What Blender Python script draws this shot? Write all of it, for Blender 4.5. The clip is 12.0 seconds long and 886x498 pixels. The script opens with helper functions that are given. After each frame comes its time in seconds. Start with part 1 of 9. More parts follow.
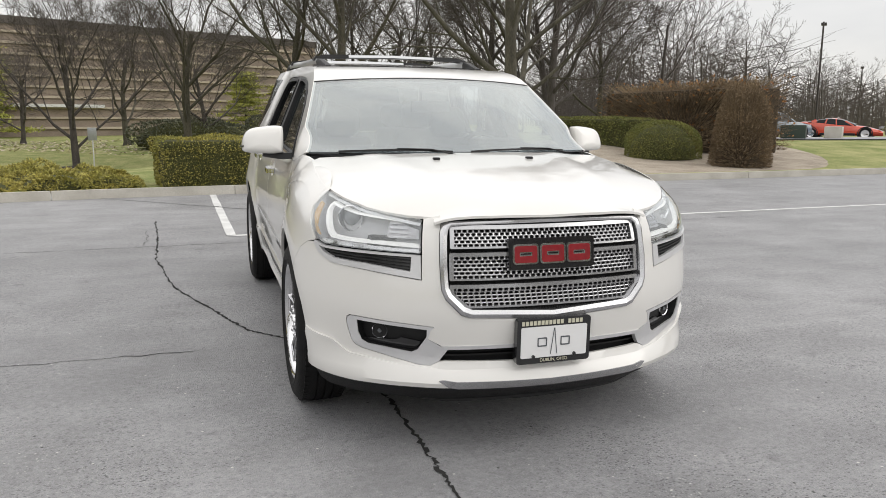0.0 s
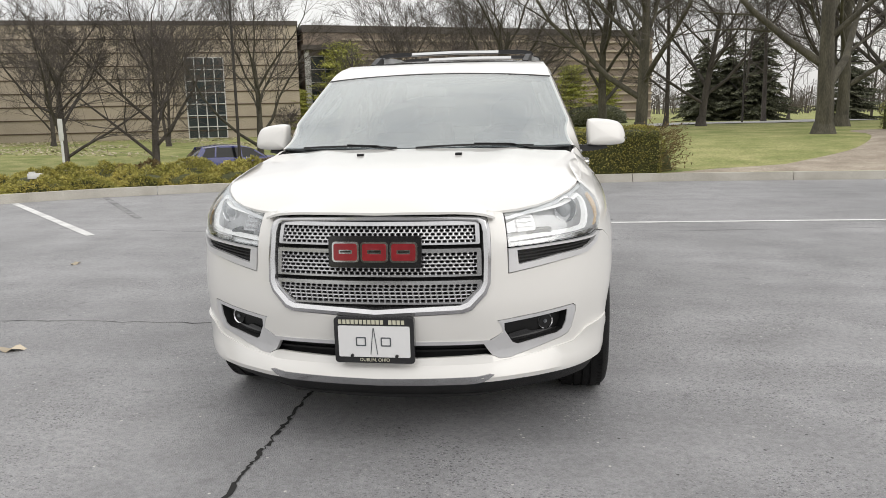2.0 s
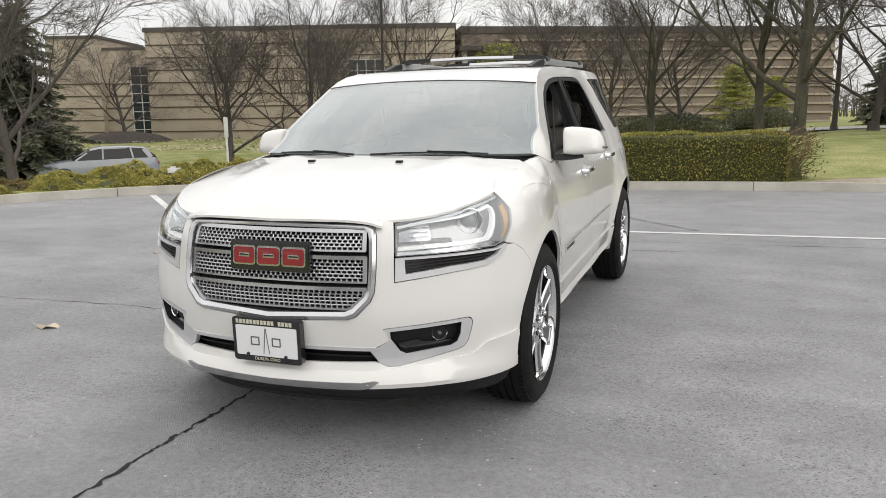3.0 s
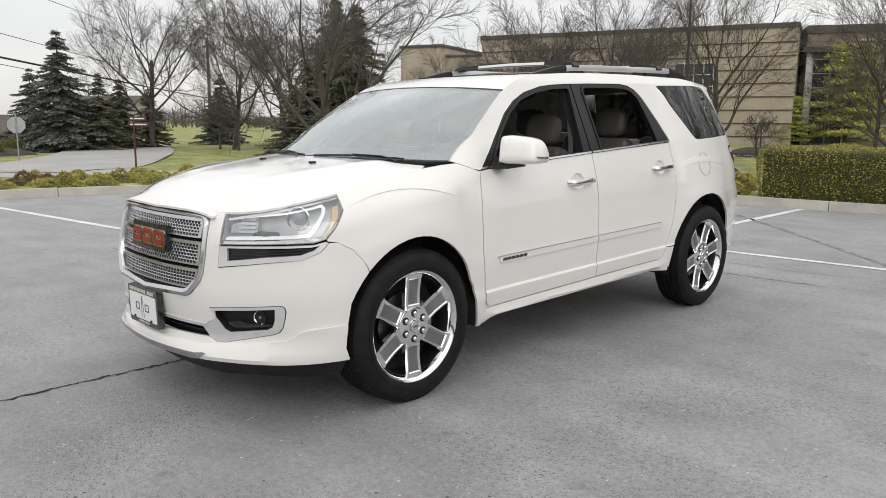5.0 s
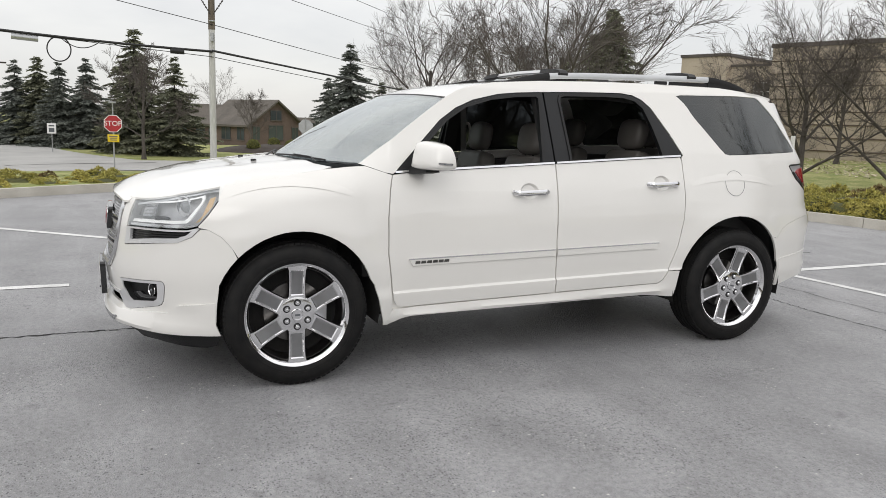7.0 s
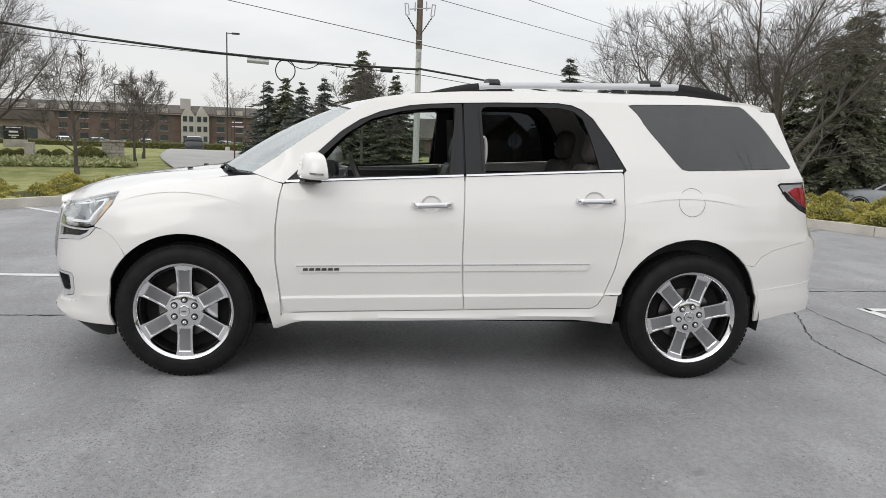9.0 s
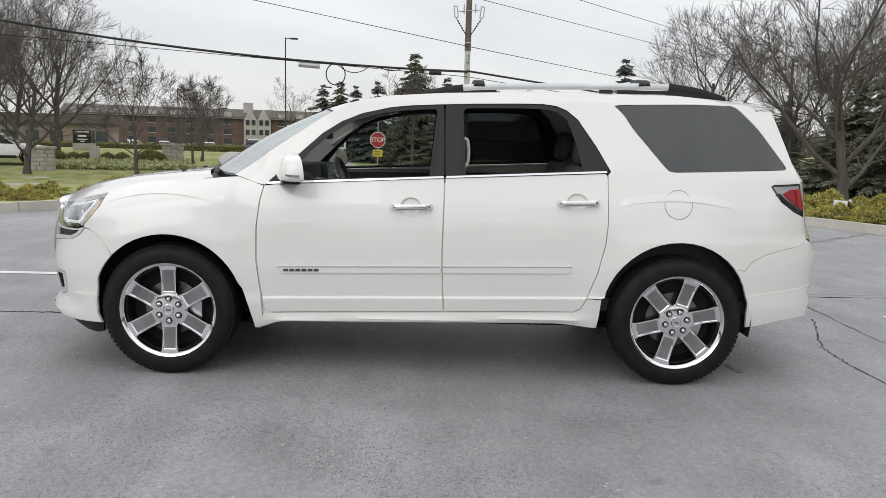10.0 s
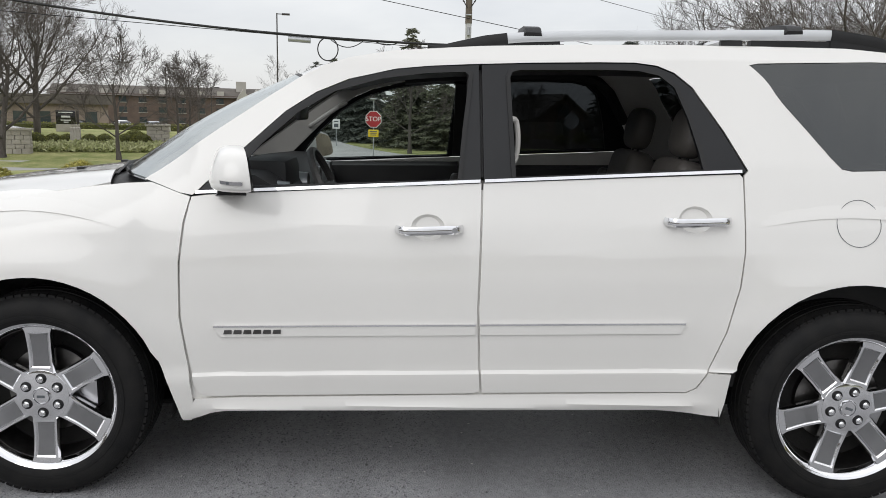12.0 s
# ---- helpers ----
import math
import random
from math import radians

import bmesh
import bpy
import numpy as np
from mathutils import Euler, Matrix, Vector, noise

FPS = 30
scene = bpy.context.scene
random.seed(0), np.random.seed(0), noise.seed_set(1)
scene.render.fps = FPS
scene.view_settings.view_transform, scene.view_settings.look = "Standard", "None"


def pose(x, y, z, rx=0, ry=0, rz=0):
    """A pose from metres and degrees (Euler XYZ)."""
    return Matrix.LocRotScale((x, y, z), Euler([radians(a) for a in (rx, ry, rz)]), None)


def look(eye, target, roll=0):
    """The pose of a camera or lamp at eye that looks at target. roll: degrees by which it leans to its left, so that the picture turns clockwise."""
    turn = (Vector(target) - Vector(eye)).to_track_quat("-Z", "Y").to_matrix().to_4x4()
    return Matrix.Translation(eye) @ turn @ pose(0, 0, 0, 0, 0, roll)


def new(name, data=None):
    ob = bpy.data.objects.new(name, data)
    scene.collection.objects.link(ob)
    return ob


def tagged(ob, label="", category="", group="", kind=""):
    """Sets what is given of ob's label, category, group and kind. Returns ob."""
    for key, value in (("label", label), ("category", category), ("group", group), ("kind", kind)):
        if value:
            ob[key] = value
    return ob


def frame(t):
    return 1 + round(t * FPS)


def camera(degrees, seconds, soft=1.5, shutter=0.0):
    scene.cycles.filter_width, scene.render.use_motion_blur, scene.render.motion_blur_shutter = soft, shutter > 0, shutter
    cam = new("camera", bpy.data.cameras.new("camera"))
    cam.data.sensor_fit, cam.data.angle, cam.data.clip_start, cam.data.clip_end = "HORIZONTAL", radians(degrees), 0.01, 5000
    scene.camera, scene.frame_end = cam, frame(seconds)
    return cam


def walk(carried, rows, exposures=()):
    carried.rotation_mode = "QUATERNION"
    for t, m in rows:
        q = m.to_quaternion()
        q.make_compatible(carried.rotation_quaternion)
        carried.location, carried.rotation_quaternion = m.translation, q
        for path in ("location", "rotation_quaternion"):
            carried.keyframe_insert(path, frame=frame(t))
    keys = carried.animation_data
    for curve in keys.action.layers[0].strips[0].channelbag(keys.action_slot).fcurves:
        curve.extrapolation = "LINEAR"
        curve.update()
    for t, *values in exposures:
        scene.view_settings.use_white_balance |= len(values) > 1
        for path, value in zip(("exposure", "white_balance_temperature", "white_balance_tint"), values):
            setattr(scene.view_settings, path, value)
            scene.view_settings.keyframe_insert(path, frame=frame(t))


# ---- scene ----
cam = camera(59.9, 12.0, soft=0.8)
PATH = [
    (0, (-1.351, -5.233, 1.376), (-0.757, -3.353, 1.041), 0.3),
    (0.5, (-0.868, -5.325, 1.361), (-0.485, -3.392, 1.02), 0.0),
    (1, (-0.355, -5.421, 1.363), (-0.197, -3.458, 1.016), -0.4),
    (1.5, (0.167, -5.459, 1.369), (0.1, -3.492, 1.018), -0.9),
    (2, (0.703, -5.38, 1.381), (0.421, -3.431, 1.032), -1.2),
    (2.5, (1.249, -5.31, 1.396), (0.763, -3.401, 1.05), -1.2),
    (3, (1.771, -5.125, 1.403), (1.085, -3.278, 1.061), -0.8),
    (3.2, (1.989, -5.05, 1.385), (1.219, -3.236, 1.047), -0.6),
    (4.8, (3.532, -4.189, 1.412), (2.187, -2.746, 1.084), 0.3),
    (5, (3.693, -4.044, 1.405), (2.292, -2.655, 1.077), 0.4),
    (5.5, (4.111, -3.704, 1.403), (2.586, -2.45, 1.084), 0.5),
    (6, (4.452, -3.33, 1.392), (2.815, -2.225, 1.081), 0.9),
    (6.5, (4.693, -2.896, 1.418), (2.965, -1.94, 1.101), 1.5),
    (7, (4.933, -2.417, 1.423), (3.124, -1.625, 1.105), 1.9),
    (7.2, (4.985, -2.213, 1.418), (3.148, -1.488, 1.101), 2.1),
    (8.8, (5.402, -0.583, 1.432), (3.436, -0.358, 1.139), 1.8),
    (9, (5.404, -0.453, 1.471), (3.436, -0.261, 1.169), 2.0),
    (9.5, (5.394, -0.158, 1.475), (3.419, -0.058, 1.176), 2.0),
    (10, (5.42, 0.021, 1.482), (3.444, 0.059, 1.181), 1.7),
    (10.5, (5.226, 0.033, 1.454), (3.25, 0.044, 1.146), 1.5),
    (11, (4.766, -0.035, 1.479), (2.792, -0.027, 1.157), 1.3),
    (11.5, (4.226, -0.049, 1.481), (2.255, -0.031, 1.144), 1.3),
    (12, (3.68, -0.101, 1.469), (1.713, -0.053, 1.115), 1.4),
]
walk(cam, [(t, look(eye, target, roll)) for t, eye, target, roll in PATH], exposures=[(0.0, 0.31, 6740, 10), (3.0, 0.32, 6740, 10), (5.0, 0.27, 6660, 10), (7.0, 0.24, 6630, 10), (9.0, 0.22, 6520, 10), (12.0, 0.19, 6430, 10)])

# ---- sky and sun: a bright overcast, brighter overhead than at the horizon ----
SUN_EL, SUN_AZ = 30.0, 118.0
world = bpy.data.worlds.new("overcast")
scene.world = world
world.use_nodes = True
wn, wl = world.node_tree.nodes, world.node_tree.links
wn.clear()
w_out = wn.new("ShaderNodeOutputWorld")
w_bg = wn.new("ShaderNodeBackground")
w_sky = wn.new("ShaderNodeTexSky")
w_sky.sky_type, w_sky.sun_disc = "NISHITA", False
w_sky.sun_elevation, w_sky.sun_rotation = radians(SUN_EL), radians(SUN_AZ)
w_co = wn.new("ShaderNodeTexCoord")
w_sep = wn.new("ShaderNodeSeparateXYZ")
w_map = wn.new("ShaderNodeMapping")
w_map.inputs["Scale"].default_value = (1.0, 1.0, 3.2)
w_noise = wn.new("ShaderNodeTexNoise")
w_noise.inputs["Scale"].default_value, w_noise.inputs["Detail"].default_value = 2.2, 6.0
w_noise.inputs["Roughness"].default_value = 0.55
w_ramp = wn.new("ShaderNodeValToRGB")
w_ramp.color_ramp.elements[0].position, w_ramp.color_ramp.elements[0].color = 0.36, (0.83, 0.84, 0.865, 1)
w_ramp.color_ramp.elements[1].position, w_ramp.color_ramp.elements[1].color = 0.62, (1.0, 1.0, 1.0, 1)
w_el = wn.new("ShaderNodeFloatCurve")
w_cv = w_el.mapping.curves[0]
w_cv.points[0].location, w_cv.points[1].location = (0.0, 0.31), (1.0, 0.62)
for w_x, w_y in ((0.10, 0.36), (0.25, 0.39), (0.50, 0.53)):
    w_cv.points.new(w_x, w_y)
w_el.mapping.update()
w_gain = wn.new("ShaderNodeMath")
w_gain.operation = "MULTIPLY"
w_gain.inputs[1].default_value = 2.0
w_mul = wn.new("ShaderNodeVectorMath")
w_mul.operation = "SCALE"
w_mix = wn.new("ShaderNodeMixRGB")
w_mix.inputs["Fac"].default_value = 0.01
wl.new(w_co.outputs["Generated"], w_sep.inputs[0])
wl.new(w_co.outputs["Generated"], w_map.inputs["Vector"])
wl.new(w_map.outputs["Vector"], w_noise.inputs["Vector"])
wl.new(w_noise.outputs["Fac"], w_ramp.inputs["Fac"])
wl.new(w_sep.outputs["Z"], w_el.inputs["Value"])
wl.new(w_ramp.outputs["Color"], w_mul.inputs[0])
wl.new(w_el.outputs["Value"], w_gain.inputs[0])
wl.new(w_gain.outputs["Value"], w_mul.inputs["Scale"])
wl.new(w_mul.outputs["Vector"], w_mix.inputs["Color1"])
wl.new(w_sky.outputs["Color"], w_mix.inputs["Color2"])
wl.new(w_mix.outputs["Color"], w_bg.inputs["Color"])
w_bg.inputs["Strength"].default_value = 1.0
wl.new(w_bg.outputs["Background"], w_out.inputs["Surface"])
sun = new("sun", bpy.data.lights.new("sun", "SUN"))
sun.data.energy, sun.data.angle, sun.data.color = 0.50, radians(40), (1.0, 0.985, 0.96)
sun.matrix_world = look((0, 0, 30), (-30 * math.cos(radians(SUN_EL)) * math.sin(radians(SUN_AZ)) + 0, -30 * math.cos(radians(SUN_EL)) * math.cos(radians(SUN_AZ)), 30 - 30 * math.sin(radians(SUN_EL))))


# ---- materials ----
def mat(name, c1, c2=None, scale=6.0, rough=0.5, metal=0.0, bump=0.0, bscale=60.0, fine=0.0, coat=0.0, spec=0.5, rvar=0.0, piece=0.0, stretch=(1, 1, 1)):
    """A surface with two scales of variation: broad patches from c1 to c2, a fine grain, and relief."""
    m = bpy.data.materials.new(name)
    m.use_nodes = True
    nt = m.node_tree
    n, l = nt.nodes, nt.links
    b = n["Principled BSDF"]
    b.inputs["Roughness"].default_value, b.inputs["Metallic"].default_value = rough, metal
    b.inputs["Specular IOR Level"].default_value = spec
    if coat:
        b.inputs["Coat Weight"].default_value, b.inputs["Coat Roughness"].default_value = coat, 0.03
    c2 = c2 or tuple(v * 0.9 for v in c1)
    co = n.new("ShaderNodeTexCoord")
    mp = n.new("ShaderNodeMapping")
    mp.inputs["Scale"].default_value = stretch
    l.new(co.outputs["Object"], mp.inputs["Vector"])
    big = n.new("ShaderNodeTexNoise")
    big.inputs["Scale"].default_value, big.inputs["Detail"].default_value = scale, 5.0
    l.new(mp.outputs["Vector"], big.inputs["Vector"])
    ramp = n.new("ShaderNodeValToRGB")
    ramp.color_ramp.elements[0].position, ramp.color_ramp.elements[0].color = 0.33, (*c1, 1)
    ramp.color_ramp.elements[1].position, ramp.color_ramp.elements[1].color = 0.67, (*c2, 1)
    l.new(big.outputs["Fac"], ramp.inputs["Fac"])
    last = ramp.outputs["Color"]
    small = n.new("ShaderNodeTexNoise")
    small.inputs["Scale"].default_value, small.inputs["Detail"].default_value = bscale, 3.0
    l.new(mp.outputs["Vector"], small.inputs["Vector"])
    if fine:
        rng = n.new("ShaderNodeMapRange")
        rng.inputs["From Min"].default_value, rng.inputs["From Max"].default_value = 0.3, 0.7
        rng.inputs["To Min"].default_value, rng.inputs["To Max"].default_value = 1 - fine, 1 + fine
        l.new(small.outputs["Fac"], rng.inputs["Value"])
        sc = n.new("ShaderNodeVectorMath")
        sc.operation = "SCALE"
        l.new(last, sc.inputs[0])
        l.new(rng.outputs["Result"], sc.inputs["Scale"])
        last = sc.outputs["Vector"]
    if piece:
        inf = n.new("ShaderNodeNewGeometry")
        rng = n.new("ShaderNodeMapRange")
        rng.inputs["To Min"].default_value, rng.inputs["To Max"].default_value = 1 - piece, 1 + piece
        l.new(inf.outputs["Random Per Island"], rng.inputs["Value"])
        sc = n.new("ShaderNodeVectorMath")
        sc.operation = "SCALE"
        l.new(last, sc.inputs[0])
        l.new(rng.outputs["Result"], sc.inputs["Scale"])
        last = sc.outputs["Vector"]
    l.new(last, b.inputs["Base Color"])
    if rvar:
        rng = n.new("ShaderNodeMapRange")
        rng.inputs["From Min"].default_value, rng.inputs["From Max"].default_value = 0.3, 0.7
        rng.inputs["To Min"].default_value, rng.inputs["To Max"].default_value = rough - rvar, rough + rvar
        l.new(big.outputs["Fac"], rng.inputs["Value"])
        l.new(rng.outputs["Result"], b.inputs["Roughness"])
    if bump:
        bp = n.new("ShaderNodeBump")
        bp.inputs["Strength"].default_value, bp.inputs["Distance"].default_value = bump, 0.01
        l.new(small.outputs["Fac"], bp.inputs["Height"])
        l.new(bp.outputs["Normal"], b.inputs["Normal"])
    return m


def glass(name, tint, gloss, rough=0.0):
    """A thin tinted pane: what is behind shows through the tint, and the sky is mirrored on it."""
    m = bpy.data.materials.new(name)
    m.use_nodes = True
    n, l = m.node_tree.nodes, m.node_tree.links
    n.clear()
    out, mix = n.new("ShaderNodeOutputMaterial"), n.new("ShaderNodeMixShader")
    tr, gl, fr = n.new("ShaderNodeBsdfTransparent"), n.new("ShaderNodeBsdfGlossy"), n.new("ShaderNodeLayerWeight")
    tr.inputs["Color"].default_value = (*tint, 1)
    gl.inputs["Roughness"].default_value = rough
    gl.inputs["Color"].default_value = (0.97, 1.0, 1.0, 1)
    fr.inputs["Blend"].default_value = 0.5
    pw = n.new("ShaderNodeMath")
    pw.operation = "POWER"
    pw.inputs[1].default_value = 4.0
    rg = n.new("ShaderNodeMapRange")
    rg.inputs["From Min"].default_value, rg.inputs["From Max"].default_value = 0.0, 1.0
    rg.inputs["To Min"].default_value, rg.inputs["To Max"].default_value = gloss, 1.0
    l.new(fr.outputs["Facing"], pw.inputs[0])
    l.new(pw.outputs["Value"], rg.inputs["Value"])
    l.new(rg.outputs["Result"], mix.inputs["Fac"])
    l.new(tr.outputs["BSDF"], mix.inputs[1])
    l.new(gl.outputs["BSDF"], mix.inputs[2])
    l.new(mix.outputs["Shader"], out.inputs["Surface"])
    return m


def glow(name, color, strength):
    m = mat(name, color, rough=0.3)
    b = m.node_tree.nodes["Principled BSDF"]
    b.inputs["Emission Color"].default_value, b.inputs["Emission Strength"].default_value = (*color, 1), strength
    return m


M = dict(
    paint=mat("pearl_white_paint", (0.765, 0.752, 0.722), (0.75, 0.737, 0.707), scale=3, rough=0.28, fine=0.012, bscale=900, coat=1.0),
    chrome=mat("chrome", (0.82, 0.82, 0.83), (0.76, 0.76, 0.77), scale=8, rough=0.07, metal=1.0),
    satin=mat("satin_silver", (0.55, 0.55, 0.56), (0.48, 0.48, 0.49), scale=9, rough=0.3, metal=1.0),
    rim=mat("rim_chrome", (0.82, 0.82, 0.83), (0.76, 0.76, 0.77), scale=8, rough=0.06, metal=1.0),
    spoke=mat("polished_alloy", (0.84, 0.84, 0.85), (0.78, 0.78, 0.79), scale=12, rough=0.10, metal=1.0, rvar=0.03),
    panel_silver=mat("satin_wheel_paint", (0.50, 0.50, 0.51), (0.45, 0.45, 0.46), scale=14, rough=0.34, metal=0.75),
    silver=mat("silver_paint", (0.62, 0.63, 0.64), (0.57, 0.58, 0.59), scale=5, rough=0.32, metal=0.6, coat=0.6),
    black=mat("black_plastic", (0.009, 0.009, 0.0095), (0.014, 0.014, 0.0145), scale=10, rough=0.5, spec=0.35, bump=0.15, bscale=500),
    mesh_silver=mat("mesh_silver", (0.53, 0.53, 0.54), (0.46, 0.46, 0.47), scale=9, rough=0.22, metal=0.9),
    bezel=mat("bezel_silver_paint", (0.70, 0.70, 0.71), (0.65, 0.65, 0.66), scale=9, rough=0.30, metal=0.35, coat=0.4),
    gloss=mat("gloss_black", (0.012, 0.012, 0.013), (0.018, 0.018, 0.019), scale=6, rough=0.14, coat=0.5),
    surround=mat("satin_chrome", (0.62, 0.62, 0.63), (0.56, 0.56, 0.57), scale=8, rough=0.2, metal=0.9),
    pillar=mat("pillar_black", (0.014, 0.0145, 0.016), (0.017, 0.0175, 0.019), scale=6, rough=0.34, spec=0.28),
    under=mat("underbody", (0.008, 0.008, 0.008), (0.014, 0.013, 0.012), scale=7, rough=0.9, bump=0.3, bscale=80),
    rubber=mat("tyre_rubber", (0.008, 0.008, 0.0085), (0.014, 0.0135, 0.013), scale=14, rough=0.6, spec=0.18, bump=0.2, bscale=300, fine=0.15),
    disc=mat("brake_disc", (0.16, 0.155, 0.15), (0.11, 0.105, 0.10), scale=30, rough=0.4, metal=1.0),
    lens=glass("lamp_lens", (0.95, 0.955, 0.96), 0.08),
    windshield=glass("windshield_glass", (0.62, 0.66, 0.67), 0.24),
    clear=glass("clear_side_glass", (0.84, 0.88, 0.87), 0.03),
    tinted=glass("tinted_glass", (0.18, 0.19, 0.20), 0.085),
    reflector=mat("lamp_reflector", (0.42, 0.42, 0.43), (0.30, 0.30, 0.31), scale=20, rough=0.12, metal=1.0),
    lamp_back=mat("lamp_housing_silver", (0.44, 0.44, 0.45), (0.36, 0.36, 0.37), scale=14, rough=0.30, metal=0.4),
    projector=mat("projector_glass", (0.20, 0.21, 0.22), (0.12, 0.13, 0.14), scale=20, rough=0.06, coat=0.5),
    drl=glow("daytime_light", (0.82, 0.82, 0.81), 0.24),
    amber=mat("amber_lens", (0.62, 0.40, 0.17), (0.55, 0.33, 0.12), scale=40, rough=0.12, coat=0.6),
    red=mat("red_lens", (0.34, 0.012, 0.016), (0.25, 0.008, 0.012), scale=40, rough=0.1, coat=0.8),
    badge_red=mat("badge_red", (0.27, 0.016, 0.022), (0.22, 0.013, 0.018), scale=30, rough=0.2, coat=0.5),
    plate_white=mat("plate_white", (0.82, 0.82, 0.82), (0.78, 0.78, 0.78), rough=0.4),
    gold=mat("gold_print", (0.62, 0.60, 0.47), rough=0.5),
    ink=mat("grey_print", (0.10, 0.11, 0.12), rough=0.5),
    leather=mat("taupe_leather", (0.135, 0.125, 0.115), (0.11, 0.10, 0.092), scale=8, rough=0.5, bump=0.15, bscale=220, fine=0.05),
    leather_dark=mat("dark_leather", (0.05, 0.048, 0.046), (0.065, 0.062, 0.06), scale=8, rough=0.5, bump=0.15, bscale=220),
    cabin=mat("dark_cabin_trim", (0.022, 0.022, 0.023), (0.032, 0.031, 0.031), scale=6, rough=0.6, bump=0.1, bscale=300),
    liner=mat("grey_headliner", (0.30, 0.29, 0.28), (0.25, 0.243, 0.235), scale=9, rough=0.9, bump=0.1, bscale=400),
    trim=mat("light_grey_trim", (0.62, 0.60, 0.57), (0.57, 0.55, 0.52), scale=9, rough=0.8, bump=0.1, bscale=400),
    wood=mat("dark_cabin_wood", (0.08, 0.035, 0.018), (0.05, 0.02, 0.011), scale=4, rough=0.25, coat=0.5, stretch=(1, 12, 12)),
)


# ---- mesh building ----
from mathutils.geometry import tessellate_polygon


def thing(name, label, category, at=(0, 0, 0), group="", kind="", turn=0.0):
    ob = new(name)
    ob.matrix_world = pose(*at, 0, 0, turn)
    return tagged(ob, label, category, group, kind)


def link_bm(name, bm, material, parent=None, label="", sharp=35.0, smooth=True):
    """A bmesh as one mesh object, under parent if there is one."""
    me = bpy.data.meshes.new(name)
    bm.to_mesh(me)
    bm.free()
    me.materials.append(material)
    if smooth:
        me.polygons.foreach_set("use_smooth", [True] * len(me.polygons))
        me.set_sharp_from_angle(angle=radians(sharp))
    ob = new(name, me)
    ob.parent = parent
    if label:
        tagged(ob, label)
    return ob


def part(name, bm, material, parent, label="", sharp=35.0, smooth=True):
    return link_bm(name, bm, material, parent, label, sharp, smooth)


def raw_mesh(name, verts, faces, material, parent=None, label="", smooth=False):
    me = bpy.data.meshes.new(name)
    me.from_pydata(verts, [], faces)
    me.materials.append(material)
    if smooth:
        me.polygons.foreach_set("use_smooth", [True] * len(me.polygons))
    ob = new(name, me)
    ob.parent = parent
    if label:
        tagged(ob, label)
    return ob


def box(bm, lo, hi, bevel=0.0, seg=2, m=None):
    r = bmesh.ops.create_cube(bm, size=1.0)
    vs = r["verts"]
    c = [(a + b) / 2 for a, b in zip(lo, hi)]
    s = [abs(b - a) for a, b in zip(lo, hi)]
    for v in vs:
        v.co = Vector((c[0] + v.co.x * s[0], c[1] + v.co.y * s[1], c[2] + v.co.z * s[2]))
    if bevel:
        es = list({e for v in vs for e in v.link_edges})
        out = bmesh.ops.bevel(bm, geom=es, offset=bevel, segments=seg, affect="EDGES", profile=0.6)
        vs = list({v for f in out["faces"] for v in f.verts} | {v for v in vs if v.is_valid})
    if m is not None:
        for v in vs:
            v.co = m @ v.co
    return bm


def boxes(*specs):
    bm = bmesh.new()
    for s in specs:
        box(bm, *s)
    return bm


def cyl(bm, p, q, r1, r2=None, seg=16, caps=True):
    """A round bar from p to q."""
    p, q = Vector(p), Vector(q)
    d = q - p
    m = Matrix.Translation((p + q) / 2) @ d.to_track_quat("Z", "Y").to_matrix().to_4x4()
    bmesh.ops.create_cone(bm, cap_ends=caps, segments=seg, radius1=r1, radius2=r1 if r2 is None else r2, depth=d.length, matrix=m)
    return bm


def lathe(bm, prof, seg=64, axis="x", at=(0, 0, 0), close=False):
    """Turns a profile of (radius, along) round an axis."""
    rings = []
    for r, a in prof:
        ring = []
        for k in range(seg):
            t = 2 * math.pi * k / seg
            u, v = r * math.cos(t), r * math.sin(t)
            co = {"x": (a, u, v), "y": (u, a, v), "z": (u, v, a)}[axis]
            ring.append(bm.verts.new((co[0] + at[0], co[1] + at[1], co[2] + at[2])))
        rings.append(ring)
    pairs = list(zip(rings, rings[1:])) + ([(rings[-1], rings[0])] if close else [])
    for a, b in pairs:
        for k in range(seg):
            bm.faces.new((a[k], a[(k + 1) % seg], b[(k + 1) % seg], b[k]))
    if not close:
        for ring in (rings[0], rings[-1]):
            if (ring[0].co - ring[seg // 2].co).length > 0.002:
                bm.faces.new(ring)
    bmesh.ops.recalc_face_normals(bm, faces=bm.faces)
    return bm


def sweep(bm, pts, section, up=(0, 0, 1), closed=False, scales=None):
    """Carries a closed section (list of (side, up)) along a line of points."""
    pts = [Vector(p) for p in pts]
    n = len(pts)
    rings = []
    for i, p in enumerate(pts):
        a = pts[i - 1] if (i or closed) else p
        b = pts[(i + 1) % n] if (i < n - 1 or closed) else p
        d = (b - a).normalized()
        s = d.cross(Vector(up))
        s = s.normalized() if s.length > 1e-6 else Vector((1, 0, 0))
        w = s.cross(d)
        k = scales[i] if scales else 1.0
        rings.append([bm.verts.new(p + s * x * k + w * y * k) for x, y in section])
    m = len(section)
    for i in range(n if closed else n - 1):
        A, B = rings[i], rings[(i + 1) % n]
        for j in range(m):
            bm.faces.new((A[j], A[(j + 1) % m], B[(j + 1) % m], B[j]))
    if not closed:
        bm.faces.new(rings[0]), bm.faces.new(rings[-1])
    bmesh.ops.recalc_face_normals(bm, faces=bm.faces)
    return bm


